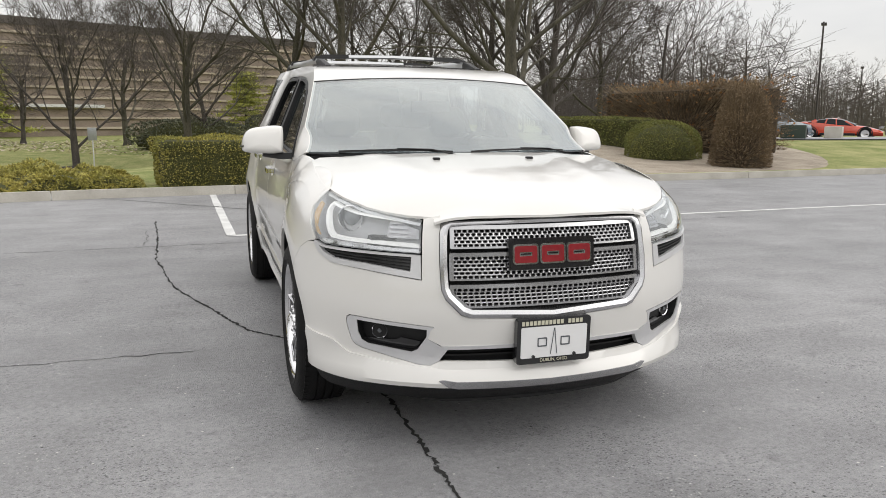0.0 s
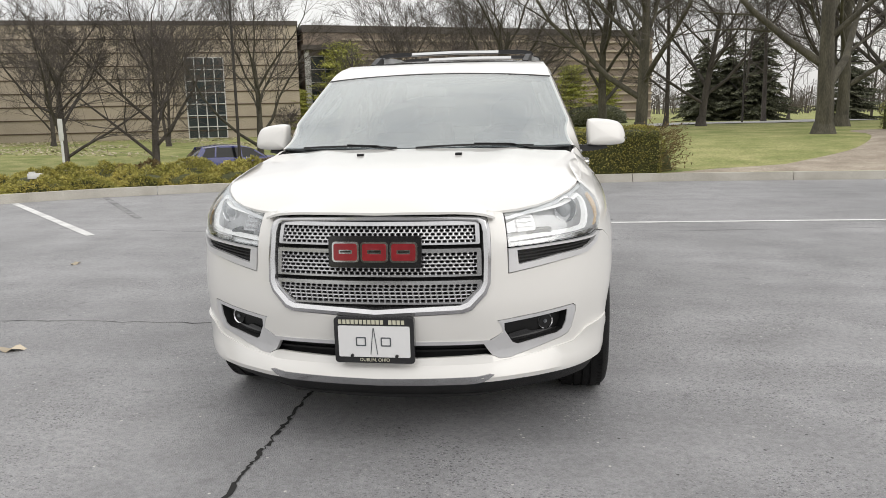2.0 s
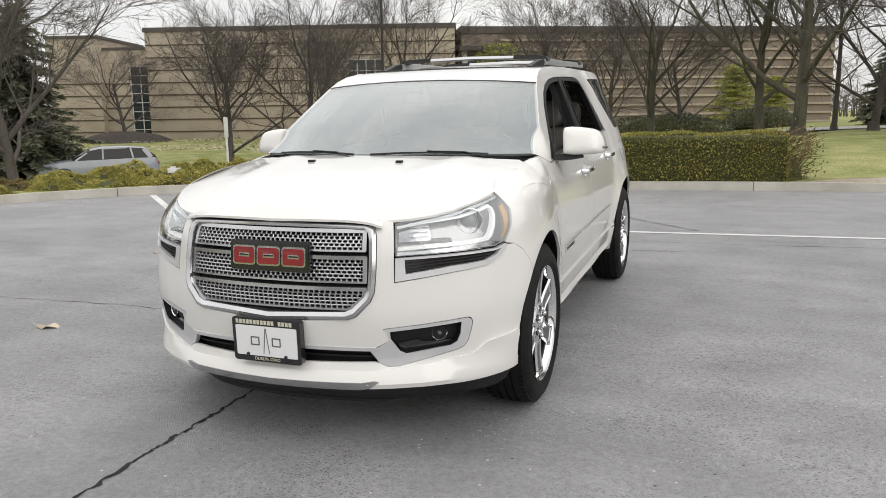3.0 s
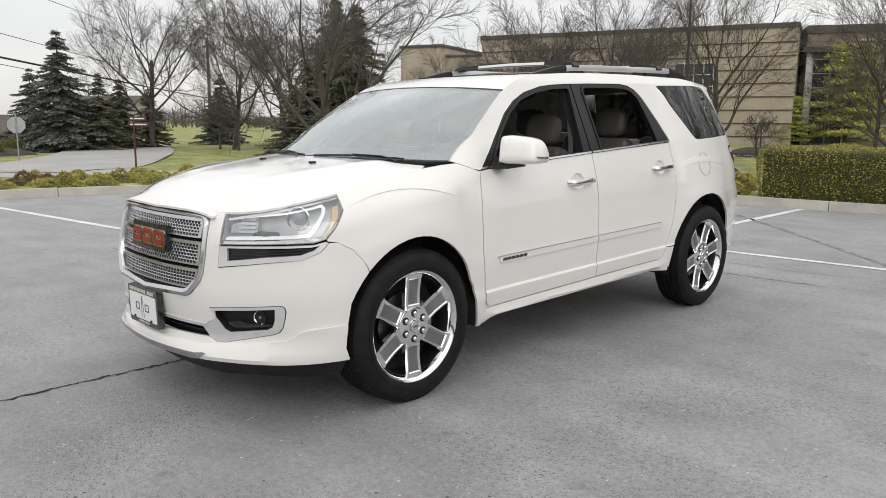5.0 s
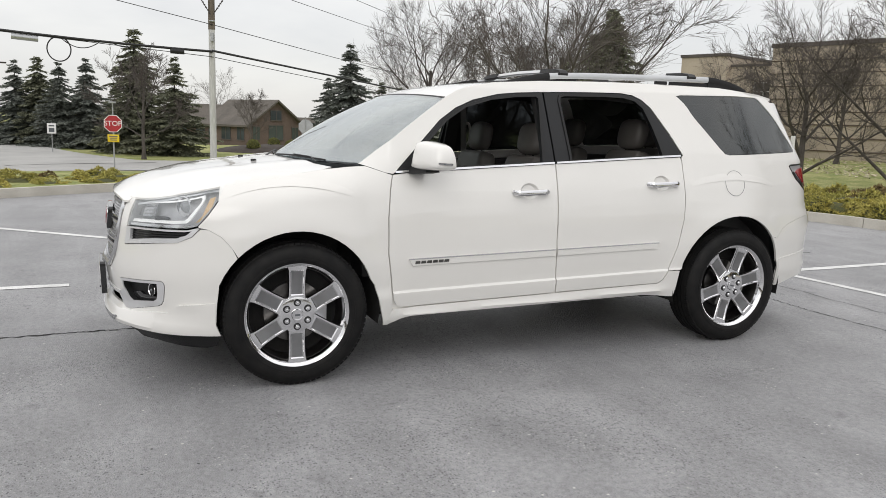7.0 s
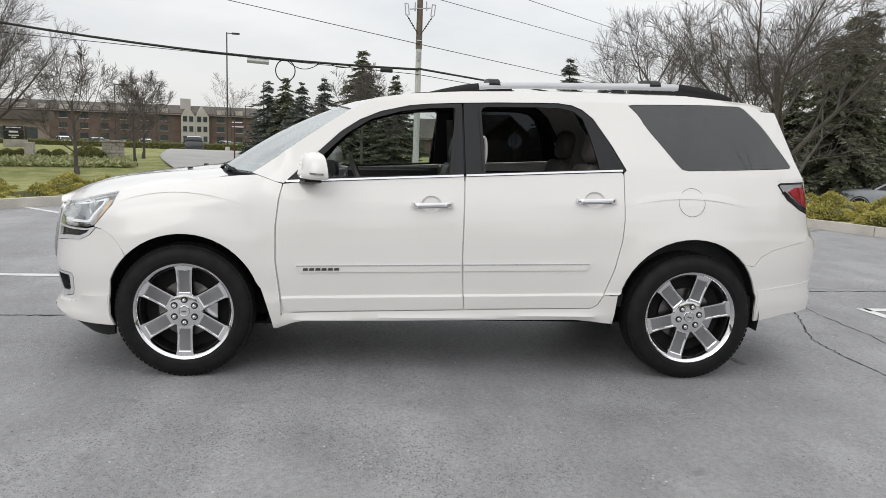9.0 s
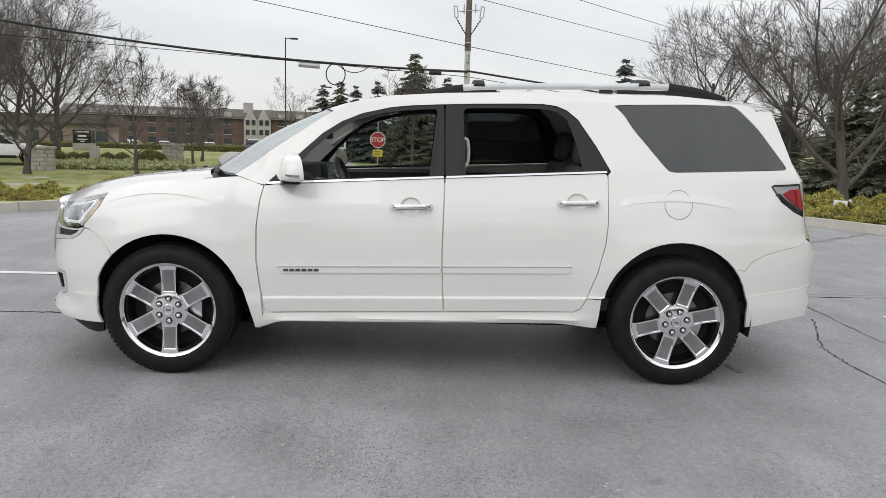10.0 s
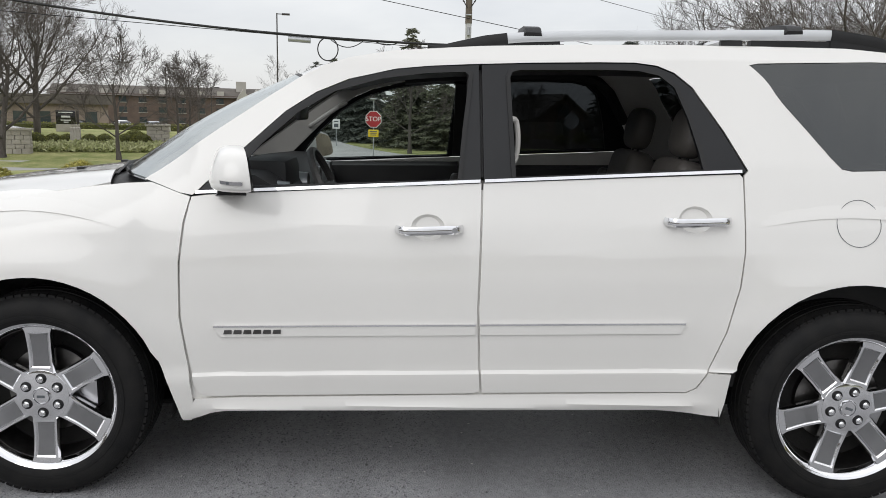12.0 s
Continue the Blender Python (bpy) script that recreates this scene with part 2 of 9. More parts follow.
def ring_section(r, k=8, sx=1.0, sy=1.0):
    return [(r * sx * math.cos(2 * math.pi * i / k), r * sy * math.sin(2 * math.pi * i / k)) for i in range(k)]


def smooth_line(pts, n=6):
    """Catmull-Rom through the points, n steps to a span."""
    pts = [np.array(p, float) for p in pts]
    out = []
    for i in range(len(pts) - 1):
        p0, p1, p2, p3 = pts[max(i - 1, 0)], pts[i], pts[i + 1], pts[min(i + 2, len(pts) - 1)]
        for k in range(n):
            t = k / n
            out.append(tuple(0.5 * (2 * p1 + (p2 - p0) * t + (2 * p0 - 5 * p1 + 4 * p2 - p3) * t * t + (3 * p1 - p0 - 3 * p2 + p3) * t ** 3)))
    return out + [tuple(pts[-1])]


def inset_poly(poly, d):
    """The polygon with every side moved inwards by d."""
    n = len(poly)
    area = sum(poly[i][0] * poly[(i + 1) % n][1] - poly[(i + 1) % n][0] * poly[i][1] for i in range(n))
    sgn = 1 if area > 0 else -1
    out = []
    for i in range(n):
        a, b, c = (np.array(poly[j % n], float) for j in (i - 1, i, i + 1))
        e1, e2 = b - a, c - b
        e1, e2 = e1 / (np.linalg.norm(e1) + 1e-9), e2 / (np.linalg.norm(e2) + 1e-9)
        n1, n2 = np.array((-e1[1], e1[0])) * sgn, np.array((-e2[1], e2[0])) * sgn
        k = n1 + n2
        k = k / max(0.35, float(k @ n1))
        out.append(tuple(b + k * d))
    return out


def flat_cells(poly, holes=(), cell=0.05, cuts=()):
    """A plane polygon, with holes, cut along a square grid: returns (points, faces)."""
    loop = [tuple(p) for p in poly]
    for hole in holes:
        h = [tuple(p) for p in hole]
        area = lambda q: sum(q[i][0] * q[(i + 1) % len(q)][1] - q[(i + 1) % len(q)][0] * q[i][1] for i in range(len(q)))
        if (area(loop) > 0) == (area(h) > 0):
            h = h[::-1]
        _, i, j = min((math.dist(p, q), i, j) for i, p in enumerate(loop) for j, q in enumerate(h))
        loop = loop[:i + 1] + h[j:] + h[:j + 1] + loop[i:]
    bm = bmesh.new()
    bm.faces.new([bm.verts.new((*p, 0)) for p in loop])
    xs, ys = [p[0] for p in loop], [p[1] for p in loop]
    for axis, lo, hi in ((0, min(xs), max(xs)), (1, min(ys), max(ys))):
        k = math.floor(lo / cell) + 1
        while k * cell < hi - 1e-6:
            co, no = [0, 0, 0], [0, 0, 0]
            co[axis], no[axis] = k * cell + 1.3e-5, 1
            bmesh.ops.bisect_plane(bm, geom=bm.verts[:] + bm.edges[:] + bm.faces[:], dist=1e-6, plane_co=co, plane_no=no)
            k += 1
    for (a, b), (na, nb) in cuts:
        bmesh.ops.bisect_plane(bm, geom=bm.verts[:] + bm.edges[:] + bm.faces[:], dist=1e-6, plane_co=(a, b, 0), plane_no=(na, nb, 0))
    bmesh.ops.remove_doubles(bm, verts=bm.verts, dist=1e-5)
    bm.verts.index_update()
    pts = [(v.co.x, v.co.y) for v in bm.verts]
    faces = [[v.index for v in f.verts] for f in bm.faces]
    bm.free()
    return pts, faces


def ring_cells(outer, inner, cell, cuts=()):
    """Strips between an outline and a hole in it."""
    loops = [[Vector((*p, 0)) for p in outer], [Vector((*p, 0)) for p in inner]]
    bm = bmesh.new()
    vs = [bm.verts.new(v) for lp in loops for v in lp]
    for t in tessellate_polygon(loops):
        try:
            bm.faces.new([vs[i] for i in t])
        except ValueError:
            pass
    allp = list(outer) + list(inner)
    for axis in (0, 1):
        lo, hi = min(p[axis] for p in allp), max(p[axis] for p in allp)
        k = math.floor(lo / cell) + 1
        while k * cell < hi - 1e-6:
            co, no = [0, 0, 0], [0, 0, 0]
            co[axis], no[axis] = k * cell + 1.3e-5, 1
            bmesh.ops.bisect_plane(bm, geom=bm.verts[:] + bm.edges[:] + bm.faces[:], dist=1e-6, plane_co=co, plane_no=no)
            k += 1
    for (a, b), (na, nb) in cuts:
        bmesh.ops.bisect_plane(bm, geom=bm.verts[:] + bm.edges[:] + bm.faces[:], dist=1e-6, plane_co=(a, b, 0), plane_no=(na, nb, 0))
    bm.verts.index_update()
    out = [(v.co.x, v.co.y) for v in bm.verts], [[v.index for v in f.verts] for f in bm.faces]
    bm.free()
    return out


def skin(bm, poly, surf, thick=0.012, holes=(), cell=0.05, side=1, depth=0.0, cuts=()):
    """A shell with its outline in a surface's own two coordinates. surf(a, b, d): the place d metres under the surface."""
    pts, faces = ring_cells(poly, holes[0], cell, cuts) if len(holes) == 1 else flat_cells(poly, holes, cell, cuts)
    top = [bm.verts.new(surf(a, b, depth)) for a, b in pts]
    low = [bm.verts.new(surf(a, b, depth + thick)) for a, b in pts]
    if side < 0:
        for v in top + low:
            v.co.x = -v.co.x
    rim, made = {}, []
    for f in faces:
        for i in range(len(f)):
            a, b = f[i], f[(i + 1) % len(f)]
            if (b, a) in rim:
                del rim[(b, a)]
            else:
                rim[(a, b)] = 1
        for vs in ([top[i] for i in f], [low[i] for i in reversed(f)]):
            try:
                made.append(bm.faces.new(vs))
            except ValueError:
                pass
    for a, b in rim:
        try:
            made.append(bm.faces.new((top[b], top[a], low[a], low[b])))
        except ValueError:
            pass
    bmesh.ops.recalc_face_normals(bm, faces=made)
    return bm


def skins(poly, surf, sides=(1, -1), **k):
    bm = bmesh.new()
    for s in sides:
        skin(bm, poly, surf, side=s, **k)
    if len(sides) == 2:
        # the halves meet in the middle without a wall between them
        bmesh.ops.delete(bm, geom=[f for f in bm.faces if all(abs(v.co.x) < 1e-5 for v in f.verts)], context="FACES_ONLY")
        bmesh.ops.remove_doubles(bm, verts=[v for v in bm.verts if abs(v.co.x) < 1e-5], dist=1e-5)
        bmesh.ops.recalc_face_normals(bm, faces=bm.faces)
    return bm


# ---- ground, parking lot, kerb, markings ----
KERB = smooth_line([(62, 14.5), (30, 11.9), (15.9, 10.75), (8.5, 10.15), (3.0, 9.95), (0.0, 9.5), (-3.0, 9.1), (-5.5, 8.5), (-8.0, 7.2), (-9.5, 5.7), (-10.4, 4.0), (-11.0, 2.2), (-11.4, 0.5),
                    (-11.2, -1.2), (-10.5, -2.8), (-9.5, -4.3), (-8.4, -5.8), (-7.3, -6.7), (-6.0, -8.2), (-5.2, -11.0), (-5.0, -16.0), (-5.0, -50.0)], 6)
LOT = KERB + [(62.0, -50.0)]
MID = (12.0, -9.0)


def step(a, b, x):
    t = max(0.0, min(1.0, (x - a) / (b - a)))
    return t * t * (3 - 2 * t)


def kerb_gap(x, y):
    """Distance from the kerb line."""
    best = 1e9
    for (ax, ay), (bx, by) in zip(KERB[::3], KERB[3::3]):
        dx, dy = bx - ax, by - ay
        t = max(0.0, min(1.0, ((x - ax) * dx + (y - ay) * dy) / (dx * dx + dy * dy)))
        best = min(best, math.hypot(x - ax - t * dx, y - ay - t * dy))
    return best


STREET_LINE = smooth_line([(-12, -62), (-20, -30), (-25.5, -12), (-28.5, 0), (-26.5, 10), (-20.5, 21), (-12.5, 28.5), (0, 34.5), (16, 42), (40, 60)], 3)


def street_gap(x, y):
    """Distance from the middle of the curving street."""
    best = 1e9
    for (ax, ay), (bx, by) in zip(STREET_LINE, STREET_LINE[1:]):
        dx, dy = bx - ax, by - ay
        t = max(0.0, min(1.0, ((x - ax) * dx + (y - ay) * dy) / (dx * dx + dy * dy)))
        best = min(best, math.hypot(x - ax - t * dx, y - ay - t * dy))
    return best


def land(x, y):
    """Height of the ground outside the lot: it rises to the east and falls to the streets in the west."""
    s = kerb_gap(x, y)
    east = step(-7.0, 5.0, x) * step(0.0, 8.0, y)
    far = step(20.0, 60.0, s)
    rise = 0.42 * step(0.5, 8.0, s) - 0.25 * far
    fall = -0.72 * step(1.5, 15.0, s) + 0.38 * far
    west = -2.1 * step(40.0, 105.0, -x) * step(42.0, 16.0, y)
    rise -= 0.40 * step(17.0, 30.0, x) * step(12.0, 22.0, s)
    west -= (0.50 * step(-5.0, -11.0, y) + 0.90 * step(7.0, 16.0, y)) * math.exp(-(street_gap(x, y) / 5.2) ** 2) * step(8.0, -6.0, x)
    return 0.13 + east * rise + (1 - east) * fall + west + 0.05 * noise.noise(Vector((x * 0.11, y * 0.11, 0))) * step(1.0, 8.0, s)


M.update(
    grass=mat("winter_grass", (0.185, 0.218, 0.076), (0.345, 0.335, 0.155), scale=1.1, rough=0.95, bump=0.8, bscale=26, fine=0.45, spec=0.1),
    concrete=mat("kerb_concrete", (0.56, 0.535, 0.48), (0.44, 0.415, 0.365), scale=2.2, rough=0.9, bump=0.35, bscale=70, fine=0.14),
    lane_paint=mat("road_paint", (0.74, 0.74, 0.73), (0.55, 0.55, 0.54), scale=3.0, rough=0.7, bump=0.3, bscale=120, fine=0.16),
    faded_paint=mat("faded_road_paint", (0.30, 0.30, 0.30), (0.13, 0.13, 0.135), scale=5.0, rough=0.8, bump=0.3, bscale=90, fine=0.35),
    crack=mat("asphalt_crack", (0.012, 0.012, 0.012), (0.022, 0.021, 0.02), scale=8, rough=1.0),
    mulch=mat("bark_mulch", (0.28, 0.235, 0.185), (0.41, 0.355, 0.285), scale=1.6, rough=1.0, bump=1.0, bscale=34, fine=0.45),
    dark_mulch=mat("dark_mulch", (0.042, 0.034, 0.029), (0.070, 0.058, 0.050), scale=3.0, rough=1.0, bump=1.0, bscale=34, fine=0.4),
    street=mat("street_concrete", (0.40, 0.395, 0.38), (0.33, 0.325, 0.315), scale=0.6, rough=0.9, bump=0.2, bscale=40, fine=0.1),
)


def asphalt():
    """Old sealed asphalt: grey binder in broad worn patches, dark pits where stones have gone, a few pale chips."""
    m = mat("sealed_asphalt", (0.265, 0.265, 0.272), (0.340, 0.339, 0.346), scale=0.45, rough=0.52, spec=0.40, bump=0.9, bscale=150, fine=0.10, rvar=0.10)
    n, l = m.node_tree.nodes, m.node_tree.links
    b = n["Principled BSDF"]
    last = b.inputs["Base Color"].links[0].from_socket
    co = n.new("ShaderNodeTexCoord")

    def tex(kind, scale, detail=4.0, rough=0.6, stretch=None):
        t = n.new(kind)
        t.inputs["Scale"].default_value = scale
        if kind == "ShaderNodeTexNoise":
            t.inputs["Detail"].default_value, t.inputs["Roughness"].default_value = detail, rough
        src = co.outputs["Object"]
        if stretch:
            mp = n.new("ShaderNodeMapping")
            mp.inputs["Scale"].default_value = stretch
            l.new(src, mp.inputs["Vector"])
            src = mp.outputs["Vector"]
        l.new(src, t.inputs["Vector"])
        return t

    def span(socket, a0, a1, b0, b1):
        r = n.new("ShaderNodeMapRange")
        for k, v in (("From Min", a0), ("From Max", a1), ("To Min", b0), ("To Max", b1)):
            r.inputs[k].default_value = v
        l.new(socket, r.inputs["Value"])
        return r.outputs["Result"]

    def times(p, q):
        r = n.new("ShaderNodeMath")
        r.operation = "MULTIPLY"
        l.new(p, r.inputs[0])
        l.new(q, r.inputs[1])
        return r.outputs["Value"]

    def over(socket, fac, color):
        r = n.new("ShaderNodeMixRGB")
        r.inputs["Color2"].default_value = (*color, 1)
        l.new(fac, r.inputs["Fac"])
        l.new(socket, r.inputs["Color1"])
        return r.outputs["Color"]

    def scaled(socket, k):
        r = n.new("ShaderNodeVectorMath")
        r.operation = "SCALE"
        l.new(socket, r.inputs[0])
        l.new(k, r.inputs["Scale"])
        return r.outputs["Vector"]

    # broad cloudy wear, long tyre streaks and hand-wide blotches
    last = scaled(last, span(tex("ShaderNodeTexNoise", 1.7, 6.0, 0.62).outputs["Fac"], 0.32, 0.68, 0.86, 1.13))
    last = scaled(last, span(tex("ShaderNodeTexNoise", 1.1, 5.0, 0.6, (0.35, 2.2, 1)).outputs["Fac"], 0.35, 0.65, 0.92, 1.07))
    last = scaled(last, span(tex("ShaderNodeTexNoise", 30.0, 7.0, 0.75).outputs["Fac"], 0.36, 0.64, 0.82, 1.17))
    # rough patches have lost their seal: pits and grit gather there
    rough_patch = span(tex("ShaderNodeTexNoise", 0.75, 6.0, 0.65).outputs["Fac"], 0.42, 0.60, 0.22, 1.0)
    warp = tex("ShaderNodeTexVoronoi", 58.0, stretch=(0.75, 1.2, 1))
    last = over(last, times(span(warp.outputs["Distance"], 0.20, 0.32, 0.85, 0.0), rough_patch), (0.060, 0.060, 0.064))
    fine_pit = tex("ShaderNodeTexVoronoi", 105.0)
    last = over(last, times(span(fine_pit.outputs["Distance"], 0.20, 0.34, 0.62, 0.0), rough_patch), (0.08, 0.08, 0.084))
    grit = tex("ShaderNodeTexVoronoi", 74.0)
    last = over(last, times(span(grit.outputs["Distance"], 0.14, 0.24, 0.75, 0.0), rough_patch), (0.52, 0.515, 0.50))
    chip = tex("ShaderNodeTexVoronoi", 9.0)
    last = over(last, span(chip.outputs["Distance"], 0.045, 0.062, 0.9, 0.0), (0.66, 0.65, 0.62))
    cluster = span(tex("ShaderNodeTexNoise", 1.3, 5.0, 0.7).outputs["Fac"], 0.56, 0.66, 0.0, 1.0)
    grains = tex("ShaderNodeTexVoronoi", 34.0)
    last = over(last, times(span(grains.outputs["Distance"], 0.13, 0.20, 0.85, 0.0), cluster), (0.66, 0.65, 0.62))
    speck = tex("ShaderNodeTexVoronoi", 6.5)
    last = over(last, span(speck.outputs["Distance"], 0.035, 0.050, 0.9, 0.0), (0.035, 0.034, 0.033))
    # a few old dark drips
    last = scaled(last, span(tex("ShaderNodeTexNoise", 5.5, 3.0, 0.5).outputs["Fac"], 0.24, 0.34, 0.72, 1.0))
    l.new(last, b.inputs["Base Color"])
    return m


M["asphalt"] = asphalt()
bm = bmesh.new()
bm.faces.new([bm.verts.new((x, y, 0.0)) for x, y in LOT])
bmesh.ops.recalc_face_normals(bm, faces=bm.faces)
if bm.faces[:][0].normal.z < 0:
    bmesh.ops.reverse_faces(bm, faces=bm.faces)
bmesh.ops.triangulate(bm, faces=bm.faces)
lot = tagged(link_bm("parking_lot", bm, M["asphalt"], smooth=False), "dark grey sealed asphalt parking lot with cracks and worn patches", "asphalt", kind="structure")

# the lawn reaches from the kerb to the horizon
OUT = [0.16, 0.5, 1, 1.6, 2.4, 3.4, 4.6, 6, 8, 10.5, 13, 16, 20, 25, 31, 40, 55, 80, 130, 260, 700, 3000]
loop = LOT
away = []
for (x, y) in loop:
    dx, dy = x - MID[0], y - MID[1]
    k = math.hypot(dx, dy)
    away.append((dx / k, dy / k))
verts, faces = [], []
for (x, y), (dx, dy) in zip(loop, away):
    for s in OUT:
        px, py = x + dx * s, y + dy * s
        verts.append((px, py, land(px, py)))
nr = len(OUT)
for i in range(len(loop)):
    j = (i + 1) % len(loop)
    for k in range(nr - 1):
        faces.append((i * nr + k, i * nr + k + 1, j * nr + k + 1, j * nr + k))
ground = raw_mesh("ground", verts, faces, M["grass"], smooth=True)
bm = bmesh.new()
bm.from_mesh(ground.data)
bmesh.ops.recalc_face_normals(bm, faces=bm.faces)
if sum(f.normal.z for f in bm.faces) < 0:
    bmesh.ops.reverse_faces(bm, faces=bm.faces)
bm.to_mesh(ground.data)
bm.free()
tagged(ground, "dull green winter lawn round the parking lot", "lawn", kind="structure")


def along(line, a, b):
    """The stretch of a line between two lengths along it."""
    d = [0.0]
    for p, q in zip(line, line[1:]):
        d.append(d[-1] + math.dist(p, q))
    at = lambda s: tuple(float(np.interp(s, d, [p[k] for p in line])) for k in range(2))
    return [at(a)] + [p for p, s in zip(line, d) if a < s < b] + [at(b)]


kerb = thing("kerb", "weathered pale concrete kerb round the parking lot", "kerb", kind="structure")
total = sum(math.dist(p, q) for p, q in zip(KERB, KERB[1:]))
s0, rng = 0.0, random.Random(3)
while s0 < total - 1:
    ln = 3.0
    seg = along(KERB, s0 + 0.006, min(total, s0 + ln - 0.006))
    bm = bmesh.new()
    sweep(bm, [(x, y, 0.0) for x, y in seg], [(-0.01, -0.1), (-0.01, 0.10), (-0.025, 0.140), (-0.05, 0.152), (-0.18, 0.155), (-0.18, -0.1)], up=(0, 0, 1))
    if rng.random() < 0.5:
        bmesh.ops.translate(bm, verts=bm.verts, vec=(0, 0, rng.uniform(-0.004, 0.004)))
    part("kerb_stone", bm, M["concrete"], kerb)
    s0 += ln


def ribbon(bm, pts, w, z, jitter=0.0, rng=random):
    L, R = [], []
    for i, p in enumerate(pts):
        a, b = pts[max(i - 1, 0)], pts[min(i + 1, len(pts) - 1)]
        dx, dy = b[0] - a[0], b[1] - a[1]
        k = math.hypot(dx, dy) or 1
        ww = w * (1 + jitter * (rng.random() - 0.5) * 2)
        L.append(bm.verts.new((p[0] - dy / k * ww / 2, p[1] + dx / k * ww / 2, z)))
        R.append(bm.verts.new((p[0] + dy / k * ww / 2, p[1] - dx / k * ww / 2, z)))
    for i in range(len(pts) - 1):
        bm.faces.new((R[i], R[i + 1], L[i + 1], L[i]))


for pts, w, m_, lab in (
        ([(-1.15, 9.15), (-1.03, 4.05)], 0.11, "lane_paint", "white painted parking line"),
        ([(-1.08, 4.04), (4.0, 4.42), (14.0, 4.95)], 0.10, "lane_paint", "white painted parking line"),
        ([(-8.4, 6.55), (-4.85, 3.15)], 0.11, "lane_paint", "white painted parking line"),
        ([(-7.45, 7.65), (-5.1, 4.7)], 0.10, "faded_paint", "worn white parking line"),
        ([(-11.05, -0.65), (-6.2, -0.07)], 0.11, "lane_paint", "white painted parking line"),
        ([(-7.8, -6.1), (-4.5, -2.2)], 0.11, "lane_paint", "white painted parking line"),
        ([(-2.07, -2.75), (-1.98, -6.5)], 0.11, "lane_paint", "white painted parking line"),
        ([(-3.1, 9.1), (-0.7, 6.75), (1.45, 4.5)], 0.07, "faded_paint", "worn white parking line"),
        ([(0.50, 2.03), (0.66, 2.06)], 0.05, "faded_paint", "small worn paint mark")):
    bm = bmesh.new()
    pts = [tuple(np.array(a) + (np.array(b) - np.array(a)) * k / 12) for a, b in zip(pts, pts[1:]) for k in range(12)] + [pts[-1]]
    ribbon(bm, pts, w, 0.004, 0.06, rng)
    tagged(link_bm("parking_line", bm, M[m_], smooth=False), lab, "road marking", kind="structure")


def crack_line(pts, w, n=9, amp=0.03):
    out = []
    for p, q in zip(pts, pts[1:]):
        for k in range(n):
            t = k / n
            out.append((p[0] + (q[0] - p[0]) * t + rng.uniform(-amp, amp), p[1] + (q[1] - p[1]) * t + rng.uniform(-amp, amp)))
    out.append(pts[-1])
    bm = bmesh.new()
    ribbon(bm, out, w, 0.003, 0.75, rng)
    tagged(link_bm("crack", bm, M["crack"], smooth=False), "dark open crack in the asphalt", "crack", kind="structure")


crack_line([(-1.95, 5.6), (-1.85, 4.2), (-1.8, 2.7), (-1.6, 1.3), (-1.3, 0.4), (-1.1, -0.2), (-0.85, -0.5), (-0.62, -1.2), (-0.5, -1.7), (-0.5, -2.3), (-0.5, -2.7), (-0.46, -3.4), (-0.5, -4.2)], 0.015, 24, 0.011)
crack_line([(-5.6, 3.7), (-3.3, 3.42), (-0.9, 3.5), (0.6, 3.45), (2.4, 3.6), (6.0, 4.0)], 0.007, 14, 0.02)
crack_line([(-0.9, 3.3), (0.0, 2.92), (0.5, 2.9), (1.4, 2.95)], 0.009, 20, 0.014)
crack_line([(-4.8, -0.75), (-2.9, -0.6), (-1.4, -0.58)], 0.006, 14, 0.02)
crack_line([(-1.95, 3.6), (-2.0, 4.8)], 0.006)


# ---- the white sport utility vehicle: nose at -y, its left side at +x ----
PLAN = smooth_line([(0, -2.455), (0.2, -2.446), (0.433, -2.405), (0.6, -2.325), (0.7, -2.262), (0.805, -2.176), (0.885, -2.07), (0.932, -1.965), (0.957, -1.85), (0.967, -1.7),
                    (0.967, -1.5), (0.948, -1.2), (0.927, -0.95), (0.925, 0), (0.927, 0.95), (0.946, 1.22), (0.962, 1.5), (0.952, 1.75), (0.92, 1.95), (0.89, 2.12), (0.84, 2.27),
                    (0.76, 2.385), (0.6, 2.47), (0.3, 2.53), (0, 2.55)], 8)
PX, PY = np.array([p[0] for p in PLAN]), np.array([p[1] for p in PLAN])
PU = np.concatenate([[0], np.cumsum(np.hypot(np.diff(PX), np.diff(PY)))])
NOSE_END, TAIL_START = int(np.argmax(PY > -1.5)), int(np.argmax(PY > 1.5))
END_U = float(PU[-1])


def uy(y):
    """Way along the outline at a place on the flank."""
    return float(np.interp(y, PY, PU))


def ux(x):
    """Way along the outline at a distance x from the middle of the nose."""
    return float(np.interp(x, PX[:NOSE_END], PU[:NOSE_END]))


def urx(x):
    """The same at the tail."""
    return float(np.interp(-x, -PX[TAIL_START:], PU[TAIL_START:]))


SIDE_Z = [0.18, 0.28, 0.40, 0.492, 0.506, 0.60, 0.68, 0.85, 0.95, 1.05, 1.15, 1.20, 1.27, 1.66, 1.78]
SIDE_D = [0.075, 0.045, 0.022, 0.006, 0.017, 0.006, 0.0, 0.002, 0.012, 0.030, 0.060, 0.075, 0.098, 0.262, 0.34]
NOSE_Z = [0.20, 0.255, 0.285, 0.31, 0.352, 0.372, 0.42, 0.50, 0.60, 0.70, 0.85, 0.95, 1.0, 1.10]
NOSE_D = [0.13, 0.055, 0.018, -0.004, 0.000, 0.026, 0.030, 0.012, 0.0, 0.008, 0.030, 0.052, 0.075, 0.125]
